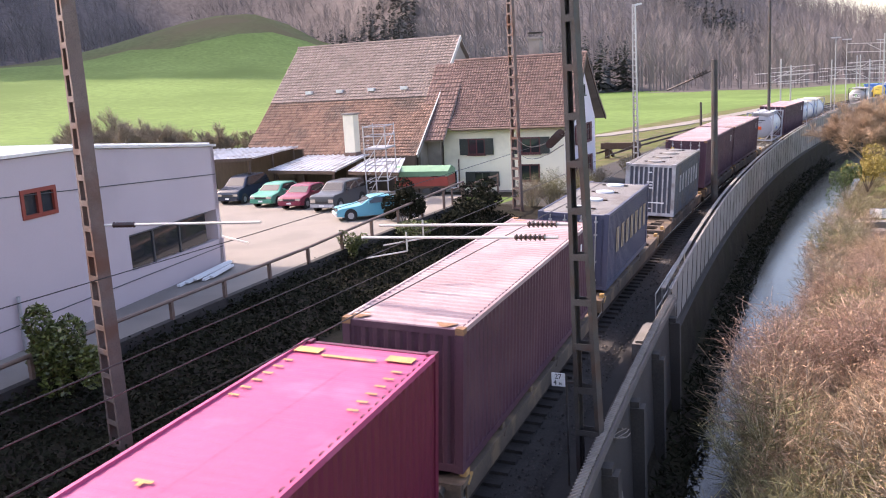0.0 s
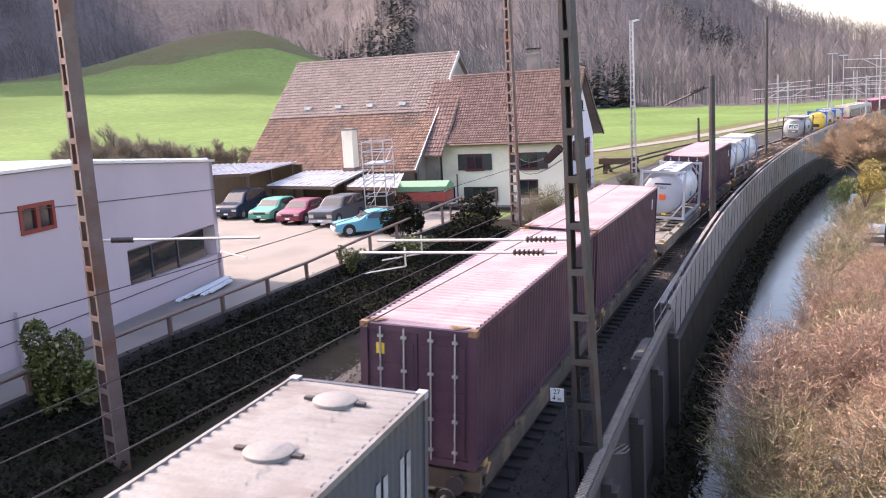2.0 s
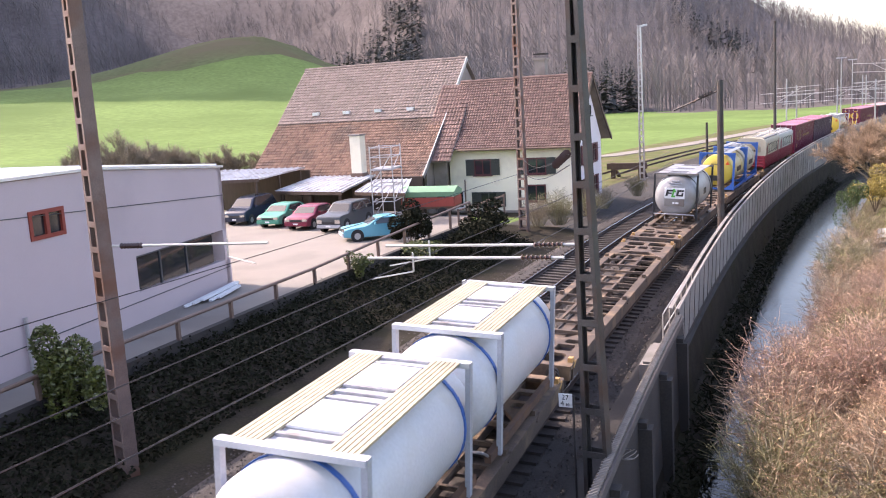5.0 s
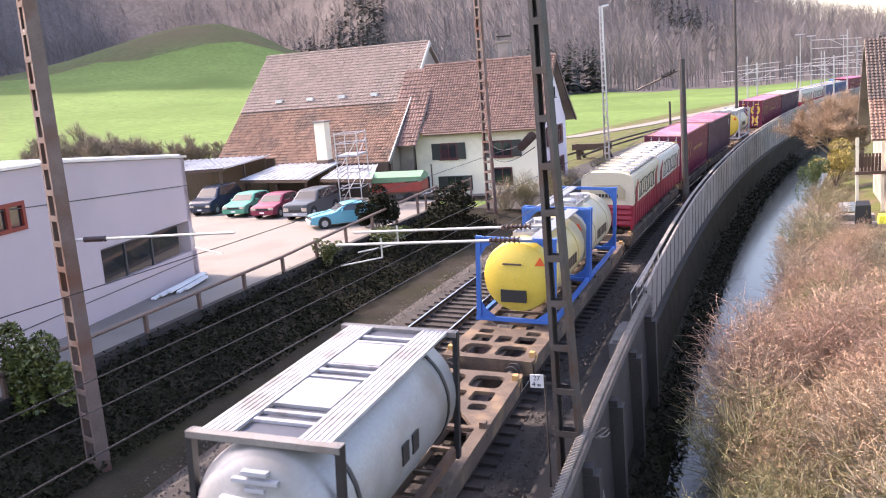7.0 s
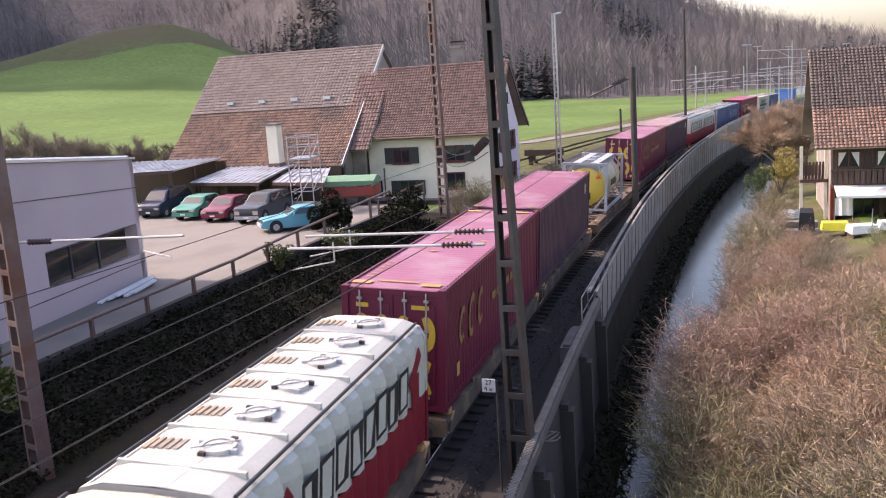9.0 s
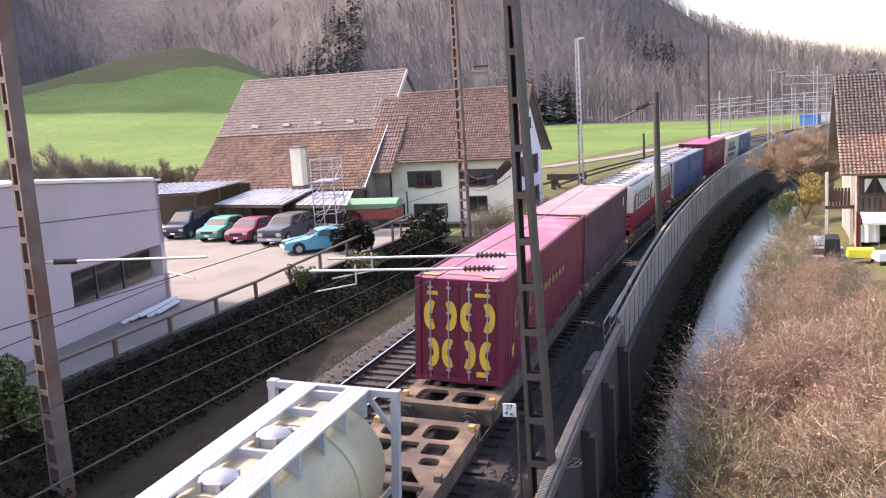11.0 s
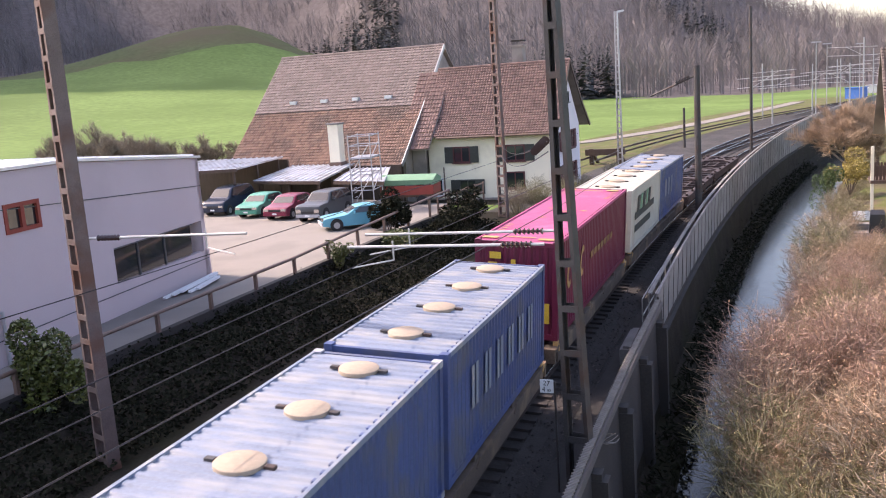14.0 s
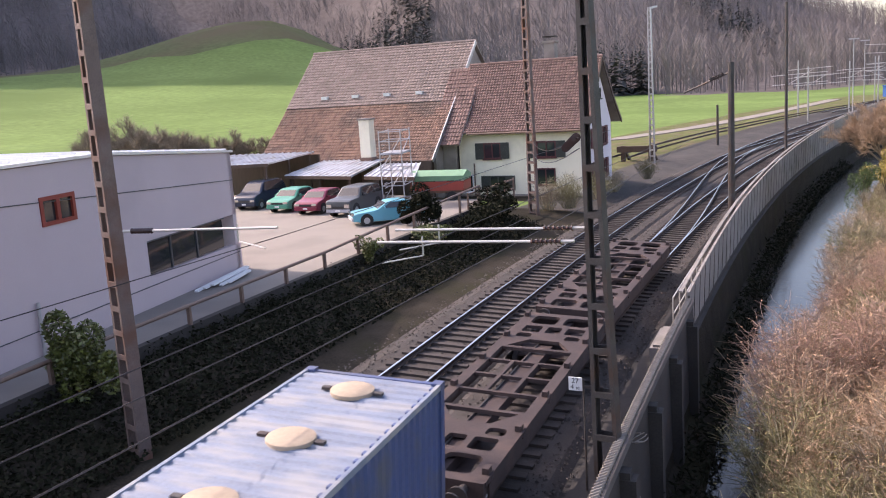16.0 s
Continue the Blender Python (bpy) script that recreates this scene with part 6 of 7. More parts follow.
def tiled_slope(parent, a, b, c, d, rows, cols, mat, name="roof_slope", thick=0.09):
    """A slope from eave corners a, b to ridge corners d, c with single overlapping tiles."""
    a, b, c, d = map(Vector, (a, b, c, d))
    nrm = (b - a).cross(d - a).normalized()
    if nrm.z < 0:
        nrm = -nrm
    sh = Shape()
    sh.add([a, b, c, d] + [p - nrm * thick for p in (a, b, c, d)], [(0, 1, 2, 3), (7, 6, 5, 4), (0, 4, 5, 1), (1, 5, 6, 2), (2, 6, 7, 3), (3, 7, 4, 0)])
    slope = part(name, sh, "old_render", parent)
    sh = Shape()
    for r in range(rows):
        f0, f1 = r / rows, min(1, (r + 1.25) / rows)
        l0, r0, l1, r1 = a.lerp(d, f0), b.lerp(c, f0), a.lerp(d, f1), b.lerp(c, f1)
        for k in range(cols):
            u0, u1 = (k + 0.03) / cols, (k + 0.97) / cols
            um = (u0 + u1) / 2
            lift, tail = nrm * 0.075, nrm * 0.012
            hump = nrm * 0.045
            vs = [l0.lerp(r0, u0) + lift, l0.lerp(r0, um) + lift + hump, l0.lerp(r0, u1) + lift, l1.lerp(r1, u1) + tail, l1.lerp(r1, um) + tail + hump, l1.lerp(r1, u0) + tail,
                  l0.lerp(r0, u0), l0.lerp(r0, u1)]
            sh.add(vs, [(0, 1, 4, 5), (1, 2, 3, 4), (6, 7, 2, 1, 0)])
    tagged(part("roof_tiles", sh, mat, slope), kind="stuff")
    return slope


# house and barn are drawn for a nearer line and set back as a whole
SET_BACK = Matrix.Translation((0, 0, 8.64 * -0.08)) @ Matrix.Scale(1.08, 4)


def build_house():
    e = base("farm_house", "cream rendered farm house with brown tiled roof and maroon windows", "house", m=SET_BACK)
    x0, x1, y0, y1, g = -25.2, -15.9, 60.0, 67.6, -0.3
    eave, ridge, yr = 5.35, 9.95, 63.8
    t = 0.3
    sh = Shape()
    sh.box((x0, y0, g), (x1 - t, y0 + t, eave))
    part("wall_front", sh, "cream_render", e)
    part("wall_back", Shape().box((x0, y1 - t, g), (x1 - t, y1, eave)), "cream_render", e)
    sh = Shape()
    prof = [(y0, g), (y1, g), (y1, eave), (yr, ridge - 0.35), (y0, eave)]
    sh.loft([[(x1 - t, y, z) for y, z in prof], [(x1, y, z) for y, z in prof]])
    part("wall_gable", sh, "white_render", e)
    part("plinth", Shape().box((x0 - 0.02, y0 - 0.04, g), (x1 + 0.03, y0 - 0.003, 0.75)), "old_render", e)
    k = 0.75
    # bell-cast roof
    tiled_slope(e, (x0 - 0.3, y0 - 0.7, eave - 0.15), (x1 + 0.45, y0 - 0.7, eave - 0.15), (x1 + 0.45, y0 + 0.9, eave + 1.15), (x0 - 0.3, y0 + 0.9, eave + 1.15), 8, 50, "roof_tile_red")
    tiled_slope(e, (x0 - 0.3, y0 + 0.9, eave + 1.15), (x1 + 0.45, y0 + 0.9, eave + 1.15), (x1 + 0.45, yr, ridge), (x0 - 0.3, yr, ridge), 18, 50, "roof_tile_red")
    tiled_slope(e, (x1 + 0.45, y1 + 1.9, eave - 0.2), (x0 - 0.3, y1 + 1.9, eave - 0.2), (x0 - 0.3, y1 - 0.4, eave + 1.5), (x1 + 0.45, y1 - 0.4, eave + 1.5), 5, 20, "roof_tile_red")
    tiled_slope(e, (x1 + 0.45, y1 - 0.4, eave + 1.5), (x0 - 0.3, y1 - 0.4, eave + 1.5), (x0 - 0.3, yr, ridge), (x1 + 0.45, yr, ridge), 10, 20, "roof_tile_red")
    sh = Shape()
    for i in range(26):
        a = x0 - 0.3 + i * (x1 - x0 + 0.75) / 26
        sh.rod((a, yr, ridge + 0.02), (a + 0.4, yr, ridge + 0.03), 0.12, 0.105, n=8)
    part("ridge_tiles", sh, "roof_tile_red", e)
    sh = Shape()
    sh.bar((x1 + 0.43, y0 - 0.7, eave - 0.2), (x1 + 0.43, y0 + 0.9, eave + 1.1), 0.06, 0.26)
    sh.bar((x1 + 0.43, y0 + 0.9, eave + 1.1), (x1 + 0.43, yr, ridge - 0.05), 0.06, 0.26)
    sh.bar((x1 + 0.43, yr, ridge - 0.05), (x1 + 0.43, y1 - 0.4, eave + 1.45), 0.06, 0.26)
    sh.bar((x1 + 0.43, y1 - 0.4, eave + 1.45), (x1 + 0.43, y1 + 1.9, eave - 0.25), 0.06, 0.26)
    part("barge_board", sh, "dark_wood", e)
    part("gutter", Shape().rod((x0 + 1.0, y0 - 0.78, eave - 0.22), (x1 + 0.45, y0 - 0.78, eave - 0.22), 0.08, n=8), "brown_rail", e)
    part("down_pipe", Shape().rod((x0 + 1.15, y0 - 0.1, 0.2), (x0 + 1.15, y0 - 0.1, 3.0), 0.05, n=8), "brown_rail", e)
    for x, w in ((-22.65, 1.3), (-18.65, 1.4)):
        window(e, (x, y0 - 0.02, 3.85), w, 1.15, "y", shutters="dark_shutter")
    window(e, (-24.6, y0 - 0.02, 1.55), 0.85, 1.3, "y", frame="white_paint")
    window(e, (-22.3, y0 - 0.02, 1.55), 1.3, 1.05, "y", frame="dark_shutter", shutters="dark_shutter")
    window(e, (-18.75, y0 - 0.02, 1.95), 1.4, 1.2, "y")
    for z in (4.35, 2.0):
        for y in (62.5, 65.2):
            window(e, (x1 + 0.02, y, z), 1.1, 1.35, "x", shutters="maroon_paint")
    window(e, (x1 + 0.02, 64.4, 7.4), 0.45, 0.75, "x", frame="dark_shutter", cross=False)
    sh = Shape().box((-19.9, 64.4, 8.8), (-19.1, 65.2, 11.2))
    sh.box((-20.0, 64.3, 11.2), (-19.0, 65.3, 11.35))
    chim = part("chimney", sh, "old_render", e)
    part("chimney_cover", Shape().box((-19.95, 64.35, 11.6), (-19.05, 65.25, 11.68)), "dark_concrete", chim)


def build_barn():
    e = base("barn", "large old barn with weathered brown and orange tiled roof", "barn", m=SET_BACK)
    x0, x1 = -40.6, -26.0
    ye, ze, yb, zb, yr, zr = 57.0, 3.55, 61.6, 7.45, 66.5, 11.85
    tiled_slope(e, (x0, ye, ze), (x1, ye, ze), (x1, yb, zb), (x0, yb, zb), 20, 64, "roof_tile_old")
    tiled_slope(e, (x0, yb, zb + 0.05), (x1, yb, zb + 0.05), (x1, yr, zr), (x0, yr, zr), 20, 52, "roof_tile_new")
    tiled_slope(e, (x1, 75.5, 4.2), (x0, 75.5, 4.2), (x0, yr, zr), (x1, yr, zr), 14, 20, "roof_tile_old")
    sh = Shape()
    for i in range(36):
        a = x0 + i * (x1 - x0) / 36
        sh.rod((a, yr, zr + 0.02), (a + 0.44, yr, zr + 0.03), 0.14, 0.12, n=8)
    part("ridge_tiles", sh, "roof_tile_new", e)
    sh = Shape()
    prof = [(58.2, -0.2), (74.8, -0.2), (74.8, 4.5), (yr, zr - 0.3), (58.2, 4.2)]
    sh.loft([[(x1 - 0.6, y, z) for y, z in prof], [(x1 - 0.25, y, z) for y, z in prof]])
    part("wall_side", sh, "old_render", e)
    sh = Shape()
    sh.loft([[(x0 + 0.3, y, z) for y, z in prof], [(x0 + 0.6, y, z) for y, z in prof]])
    part("wall_side", sh, "old_render", e)
    part("wall_front", Shape().box((x0 + 0.6, 58.2, -0.2), (x1 - 0.6, 58.5, 4.3)), "dark_wood", e)
    for i in range(30):
        x = x0 + 0.7 + i * 0.45
        part("board", Shape().box((x, 58.14, 0.3), (x + 0.42, 58.2, 4.3)), "dark_wood", e)
    sh = Shape()
    for y0_, z0_, y1_, z1_ in ((ye, ze, yb, zb), (yb, zb, yr, zr)):
        sh.bar((x1 + 0.02, y0_, z0_ - 0.02), (x1 + 0.02, y1_, z1_ - 0.02), 0.08, 0.3)
    part("barge_board", sh, "galvanised", e)
    part("gutter", Shape().rod((x0, ye - 0.08, ze - 0.04), (x1, ye - 0.08, ze - 0.04), 0.09, n=8), "brown_rail", e)
    for i in range(4):
        x = -37.6 + i * 2.75
        f = 0.12
        y, z = yb + (yr - yb) * f, zb + (zr - zb) * f
        part("roof_light", Shape().box((x, y - 0.12, z + 0.12), (x + 0.55, y + 0.2, z + 0.36)), "zinc_sheet", e)
    # lean-to between barn and house
    tiled_slope(e, (-26.6, 58.4, 4.45), (-24.5, 58.4, 4.45), (-24.5, 61.0, 6.9), (-26.6, 61.0, 6.9), 9, 9, "roof_tile_red")
    tiled_slope(e, (-27.0, 61.0, 6.9), (-24.5, 61.0, 6.9), (-24.5, 63.8, 9.8), (-27.0, 63.8, 9.8), 10, 10, "roof_tile_red")
    sh = Shape().box((-26.2, 59.4, -0.2), (-25.2, 59.7, 4.6))
    part("wall_link", sh, "old_render", e)
    window(e, (-25.75, 59.38, 1.5), 0.6, 1.0, "y", frame="dark_shutter", cross=False)


build_house()
build_barn()

# white chimney stack in front of the barn
e = base("chimney", "pale rendered chimney stack with brick foot", "chimney", m=SET_BACK)
part("shaft", Shape().box((-30.9, 55.7, 4.0), (-30.1, 56.5, 6.6)), "cream_render", e)
part("cap", Shape().box((-30.98, 55.62, 6.6), (-30.02, 56.58, 6.72)), "concrete", e)
part("foot", Shape().box((-30.95, 55.65, 1.2), (-30.05, 56.55, 4.0)), "roof_tile_old", e)


def lean_roof(name, quad, z0, z1, label, posts, mat="corrugated_metal"):
    """A ribbed metal roof on posts; quad: front left, front right, back right, back left."""
    e = base(name, label, "carport")
    a, b, c, d = [Vector((x, y, z)) for (x, y), z in zip(quad, (z0, z0, z1, z1))]
    sh = Shape()
    sh.loft([[a, b, c, d], [p - Vector((0, 0, 0.08)) for p in (a, b, c, d)]])
    roof = part("roof", sh, mat, e)
    n = int((b - a).length / 0.5)
    for i in range(n + 1):
        sh = Shape()
        sh.bar(a.lerp(b, i / n) + Vector((0, 0, 0.03)), d.lerp(c, i / n) + Vector((0, 0, 0.03)), 0.06, 0.06)
        part("seam", sh, mat, roof)
    part("fascia", Shape().bar(a - Vector((0, 0.03, 0.1)), b - Vector((0, 0.03, 0.1)), 0.06, 0.22), "dark_wood", e)
    for x, y in posts:
        part("post", Shape().box((x - 0.08, y - 0.08, YARD - 0.3), (x + 0.08, y + 0.08, z0 - 0.08)), "dark_wood", e)
    return e


lean_roof("carport", ((-43.5, 49.8), (-36.1, 51.9), (-37.9, 60.8), (-46, 60.0)), 4.1, 4.15, "open timber carport with pale metal roof", ((-40.0, 51.2), (-36.6, 52.2), (-37.2, 56.0), (-37.9, 60.0)))
lean_roof("carport", ((-36.4, 54.2), (-30.3, 53.0), (-31.8, 61.0), (-37.1, 61.0)), 2.98, 3.4, "open carport with bright metal roof over parked cars", ((-36.0, 54.6), (-33.4, 54.0), (-30.7, 53.4)))
lean_roof("lean_to", ((-29.6, 53.6), (-25.3, 52.5), (-27.2, 57.6), (-30.1, 57.8)), 2.9, 3.35, "low lean-to with bright sheet roof", ((-29.3, 54.0), (-25.7, 53.0)))
sh = Shape()
sh.box((-46, 60.9, 0.2), (-37.6, 61.1, 3.9))
sh.box((-37.5, 61.1, 0.2), (-28, 61.3, 3.2))
thing("shed_wall", sh, "dark_wood", "dark timber back wall of the carports", "wall", kind="structure")


# flat-roofed workshop
def build_workshop():
    e = base("workshop", "modern lilac-grey rendered workshop with flat metal roof", "building")
    p0, p1 = Vector((-24.28, 32.1, 0)), Vector((-21.4, 12.0, 0))
    d = (p1 - p0).normalized()
    nrm = Vector((-d.y, d.x, 0))
    if nrm.x < 0:
        nrm = -nrm
    L = (p1 - p0).length
    at = lambda s, o, z: p0 + d * s + nrm * o + Vector((0, 0, z))
    top = lambda s: 6.35 + 0.65 * min(1, s / 8.7) + (0.05 if s > 8.7 else 0)
    t, dep = -0.35, -14.0
    seg = lambda s0, s1, z0, z1, o0=0.0, o1=t: Shape().loft([[at(s0, o0, z0), at(s1, o0, z0), at(s1, o0, z1 if not callable(z1) else z1(s1)), at(s0, o0, z1 if not callable(z1) else z1(s0))], [at(s0, o1, z0), at(s1, o1, z0), at(s1, o1, z1 if not callable(z1) else z1(s1)), at(s0, o1, z1 if not callable(z1) else z1(s0))]])
    ws, we, wz0, wz1 = 1.05, 6.8, 2.35, 3.68      # long window band
    vs, ve, vz0, vz1 = 10.45, 12.1, 5.1, 6.02     # small red window
    part("wall_panel", seg(-0.15, L, 0.7, wz0), "grey_render", e)
    part("wall_panel", seg(ws + 5.75, L, wz0, wz1), "grey_render", e)
    part("wall_panel", seg(0, L, wz1, vz0), "grey_render", e)
    part("wall_panel", seg(0, vs, vz0, vz1), "grey_render", e)
    part("wall_panel", seg(ve, L, vz0, vz1), "grey_render", e)
    part("wall_panel", seg(0, 8.7, vz1, top), "grey_render", e)
    part("wall_panel", seg(8.7, L, vz1, top), "grey_render", e)
    part("wall_end", Shape().loft([[at(0, 0, 0.7), at(0, dep, 0.7), at(0, dep, 6.3), at(0, 0, 6.35)], [at(0.3, 0, 0.7), at(0.3, dep, 0.7), at(0.3, dep, 6.3), at(0.3, 0, 6.35)]]), "grey_render", e)
    part("wall_corner", seg(0.0, 0.25, wz0, wz1, -0.6, -0.9), "grey_render", e)
    sh = Shape()
    sh.loft([[at(-0.1, 0.1, 6.36), at(8.7, 0.1, 7.02), at(L, 0.1, 7.1), at(L, dep, 7.3), at(8.7, dep, 7.2), at(-0.1, dep, 6.5)], [at(-0.1, 0.1, 6.46), at(8.7, 0.1, 7.12), at(L, 0.1, 7.2), at(L, dep, 7.4), at(8.7, dep, 7.3), at(-0.1, dep, 6.6)]])
    roof = part("roof", sh, "zinc_sheet", e)
    for i in range(26):
        s = 0.4 + i * 0.75
        sh = Shape().bar(at(s, 0.05, top(s) + 0.15), at(s, dep + 0.2, top(s) + 0.3), 0.05, 0.06)
        part("seam", sh, "zinc_sheet", roof)
    for s0, s1 in ((ws, ws + 2.1), (ws + 2.2, ws + 4.0), (ws + 4.1, ws + 5.7)):
        win = part("window_frame", seg(s1, s1 + 0.1, wz0, wz1, -0.1, -0.2), "car_dark", e)
        part("pane", seg(s0, s1, wz0 + 0.05, wz1 - 0.05, -0.14, -0.16), "glass", win)
    part("window_head", seg(ws, ws + 5.8, wz1 - 0.06, wz1, -0.02, -0.3), "car_dark", e)
    red = Shape()
    for a, b, c, f in ((vs, vs + 0.14, vz0, vz1), (ve - 0.14, ve, vz0, vz1), (vs + 0.14, ve - 0.14, vz1 - 0.13, vz1), (vs + 0.14, ve - 0.14, vz0, vz0 + 0.13), ((vs + ve) / 2 - 0.08, (vs + ve) / 2 + 0.08, vz0 + 0.13, vz1 - 0.13)):
        s_ = seg(a, b, c, f, 0.04, -0.15)
        red.add(s_.v, s_.f)
    rw = part("window", red, "red_wood", e, "red framed window")
    for a, b in ((vs + 0.14, (vs + ve) / 2 - 0.08), ((vs + ve) / 2 + 0.08, ve - 0.14)):
        part("pane", seg(a, b, vz0 + 0.13, vz1 - 0.13, -0.05, -0.08), "glass", rw)
    for z0 in (lambda s: 5.17 + 0.058 * s, lambda s: 2.0):
        sh = Shape().bar(at(0, 0.006, z0(0)), at(L, 0.006, z0(L)), 0.03, 0.03)
        part("joint_strip", sh, "car_dark", e)
    part("down_pipe", Shape().rod(at(12.9, 0.12, 0.8), at(12.9, 0.12, 2.9), 0.06, n=8), "galvanised", e)
    part("floor", Shape().loft([[at(0.4, -0.4, 1.24), at(L, -0.4, 1.24), at(L, dep, 1.24), at(0.4, dep, 1.24)], [at(0.4, -0.4, 1.3), at(L, -0.4, 1.3), at(L, dep, 1.3), at(0.4, dep, 1.3)]]), "dark_concrete", e)
    part("wall_back", seg(0.3, L, 0.7, 6.3, dep, dep - 0.3), "grey_render", e)
    return at


AT = build_workshop()
# Profiles are painted white in place of the sky they reflect.
for i in range(5):
    o = 0.35 + i * 0.17
    sh = Shape()
    a, b = AT(0.2 + i * 0.25, o, 1.32 + 0.05 * (i % 3)), AT(4.6 - i * 0.35, o + 0.1, 1.26 + 0.05 * (i % 3))
    sh.bar(a, b, 0.15, 0.06)
    for k in (-0.06, 0.06):
        sh.bar(a + Vector((k, 0, 0.04)), b + Vector((k, 0, 0.04)), 0.02, 0.05)
    thing("metal_profile", sh, "white_paint", "metal profile lying by the workshop wall, sky reflection painted white", "metal profile", "metal profiles")


# ---- vehicles ----
def car(x, y, turn, paint, label, kind="hatch", length=4.0, width=1.68, high=1.42):
    e = base("car", label, "car", "parked cars", pose(x, y, YARD + 0.006, 0, 0, turn))
    prof = {"hatch": [(0, 0.55), (0.02, 0.72), (0.25, 0.82), (0.95, 0.92), (1.55, 1.36), (2.0, 1.42), (3.1, 1.40), (3.75, 1.0), (3.95, 0.85), (4.0, 0.5)],
            "van": [(0, 0.6), (0.03, 0.85), (0.3, 1.0), (0.85, 1.12), (1.5, 1.72), (2.0, 1.82), (3.9, 1.82), (4.15, 1.3), (4.2, 1.0), (4.2, 0.5)],
            "jeep": [(0, 0.6), (0.0, 0.95), (0.2, 1.04), (1.25, 1.1), (1.8, 1.62), (2.1, 1.68), (4.1, 1.66), (4.35, 1.2), (4.4, 1.0), (4.4, 0.55)],
            "coupe": [(0, 0.5), (0.02, 0.66), (0.3, 0.74), (1.35, 0.84), (2.0, 1.24), (2.4, 1.29), (3.0, 1.27), (3.8, 0.96), (4.25, 0.9), (4.3, 0.5)]}[kind]
    L = prof[-1][0]
    soft = [prof[0]]
    for (a, b), (c, d), (e1, f1) in zip(prof, prof[1:], prof[2:]):
        soft += [(c + (a - c) * 0.16, d + (b - d) * 0.16), (c + (e1 - c) * 0.16, d + (f1 - d) * 0.16)]
    soft = [(a - L / 2, b) for a, b in soft + [prof[-1]]]
    prof = [(a - L / 2, b) for a, b in prof]
    low = [(L / 2, 0.28), (L / 2 - 0.5, 0.2), (-L / 2 + 0.5, 0.2), (-L / 2, 0.28)]
    belt = {"hatch": 0.9, "van": 1.08, "jeep": 1.06, "coupe": 0.84}[kind]
    outline = soft + low
    w = width / 2
    rows = []
    for x_, shrink in ((-w, 0.10), (-w + 0.03, 0.05), (-w + 0.1, 0.015), (-w + 0.25, 0.0), (w - 0.25, 0.0), (w - 0.1, 0.015), (w - 0.03, 0.05), (w, 0.10)):
        ring = []
        for a, z in outline:
            inn = 0.0 if z <= belt + 0.02 else (z - belt) * 0.28
            k = shrink if z > belt + 0.02 or z < 0.6 else shrink * 0.5
            ring.append((x_ * (w - inn) / w, a * (1 - k * 0.35), z - k * (0.35 if z > 0.5 else -0.3)))
        rows.append(ring)
    part("body", Shape().loft(rows), paint, e, smooth=True)
    i0 = max(i for i, p in enumerate(prof) if p[1] <= belt + 0.06 and p[0] < 0)
    a, b = Vector((0, *prof[i0])), Vector((0, *prof[i0 + 1]))
    n = Vector((0, a.z - b.z, b.y - a.y)).normalized()
    if n.y > 0:
        n = -n
    sh = Shape()
    p, q = a.lerp(b, 0.12) + n * 0.012, a.lerp(b, 0.88) + n * 0.012
    ip, iq = (p.z - belt) * 0.28 + 0.12, (q.z - belt) * 0.28 + 0.12
    sh.add([p + Vector((-w + ip, 0, 0)), p + Vector((w - ip, 0, 0)), q + Vector((w - iq, 0, 0)), q + Vector((-w + iq, 0, 0))], [(0, 1, 2, 3)])
    part("windscreen", sh, "glass", e)
    roof_y0, roof_y1 = b.y + 0.1, [p for p in prof if p[1] > belt + 0.25][-1][0] - 0.05
    top = max(z for _, z in prof) - 0.09
    for k in (-1, 1):
        sh = Shape()
        o0, o1 = k * (w - 0.02 + 0.0), k * (w - (top - belt) * 0.28 + 0.012)
        f = lambda z: k * (w - (z - belt) * 0.28 + 0.008)
        z0 = belt + 0.07
        sh.add([(f(z0), a.y + 0.35, z0), (f(z0), roof_y1 + 0.25, z0), (f(top), roof_y1 - 0.1, top), (f(top), roof_y0 + 0.05, top)], [(0, 1, 2, 3)])
        part("side_window", sh, "glass", e)
    for yy in (-L / 2 + 0.78, L / 2 - 0.8):
        for k in (-1, 1):
            r = 0.36 if kind == "jeep" else 0.3
            # Dark disc flush with the body replaces the arch's shaded hollow.
            part("wheel_arch", Shape().rod((k * (w - 0.2), yy, r + 0.02), (k * (w + 0.003), yy, r + 0.02), r + 0.07, n=20), "rubber", e)
            wheel = part("wheel", Shape().rod((k * (w - 0.2), yy, r), (k * (w + 0.015), yy, r), r, n=20), "rubber", e)
            part("rim", Shape().rod((k * (w + 0.0), yy, r), (k * (w + 0.025), yy, r), r * 0.6, n=14), "galvanised", wheel)
    for k in (-1, 1):
        part("headlight", Shape().box((k * 0.62 - 0.17, -L / 2 - 0.012, 0.58), (k * 0.62 + 0.17, -L / 2 + 0.08, 0.72 if kind != "jeep" else 0.8)), "chrome", e)
        part("mirror", Shape().box((k * (w + 0.09) - 0.09, a.y + 0.42, belt + 0.04), (k * (w + 0.09) + 0.09, a.y + 0.5, belt + 0.17)), paint, e)
    part("grille", Shape().box((-0.42, -L / 2 - 0.008, 0.55), (0.42, -L / 2 + 0.06, 0.68)), "black_paint", e)
    part("bumper", Shape().box((-w + 0.04, -L / 2 - 0.05, 0.32), (w - 0.04, -L / 2 + 0.2, 0.5)), "frame_grey" if kind in ("jeep", "coupe") else paint, e)
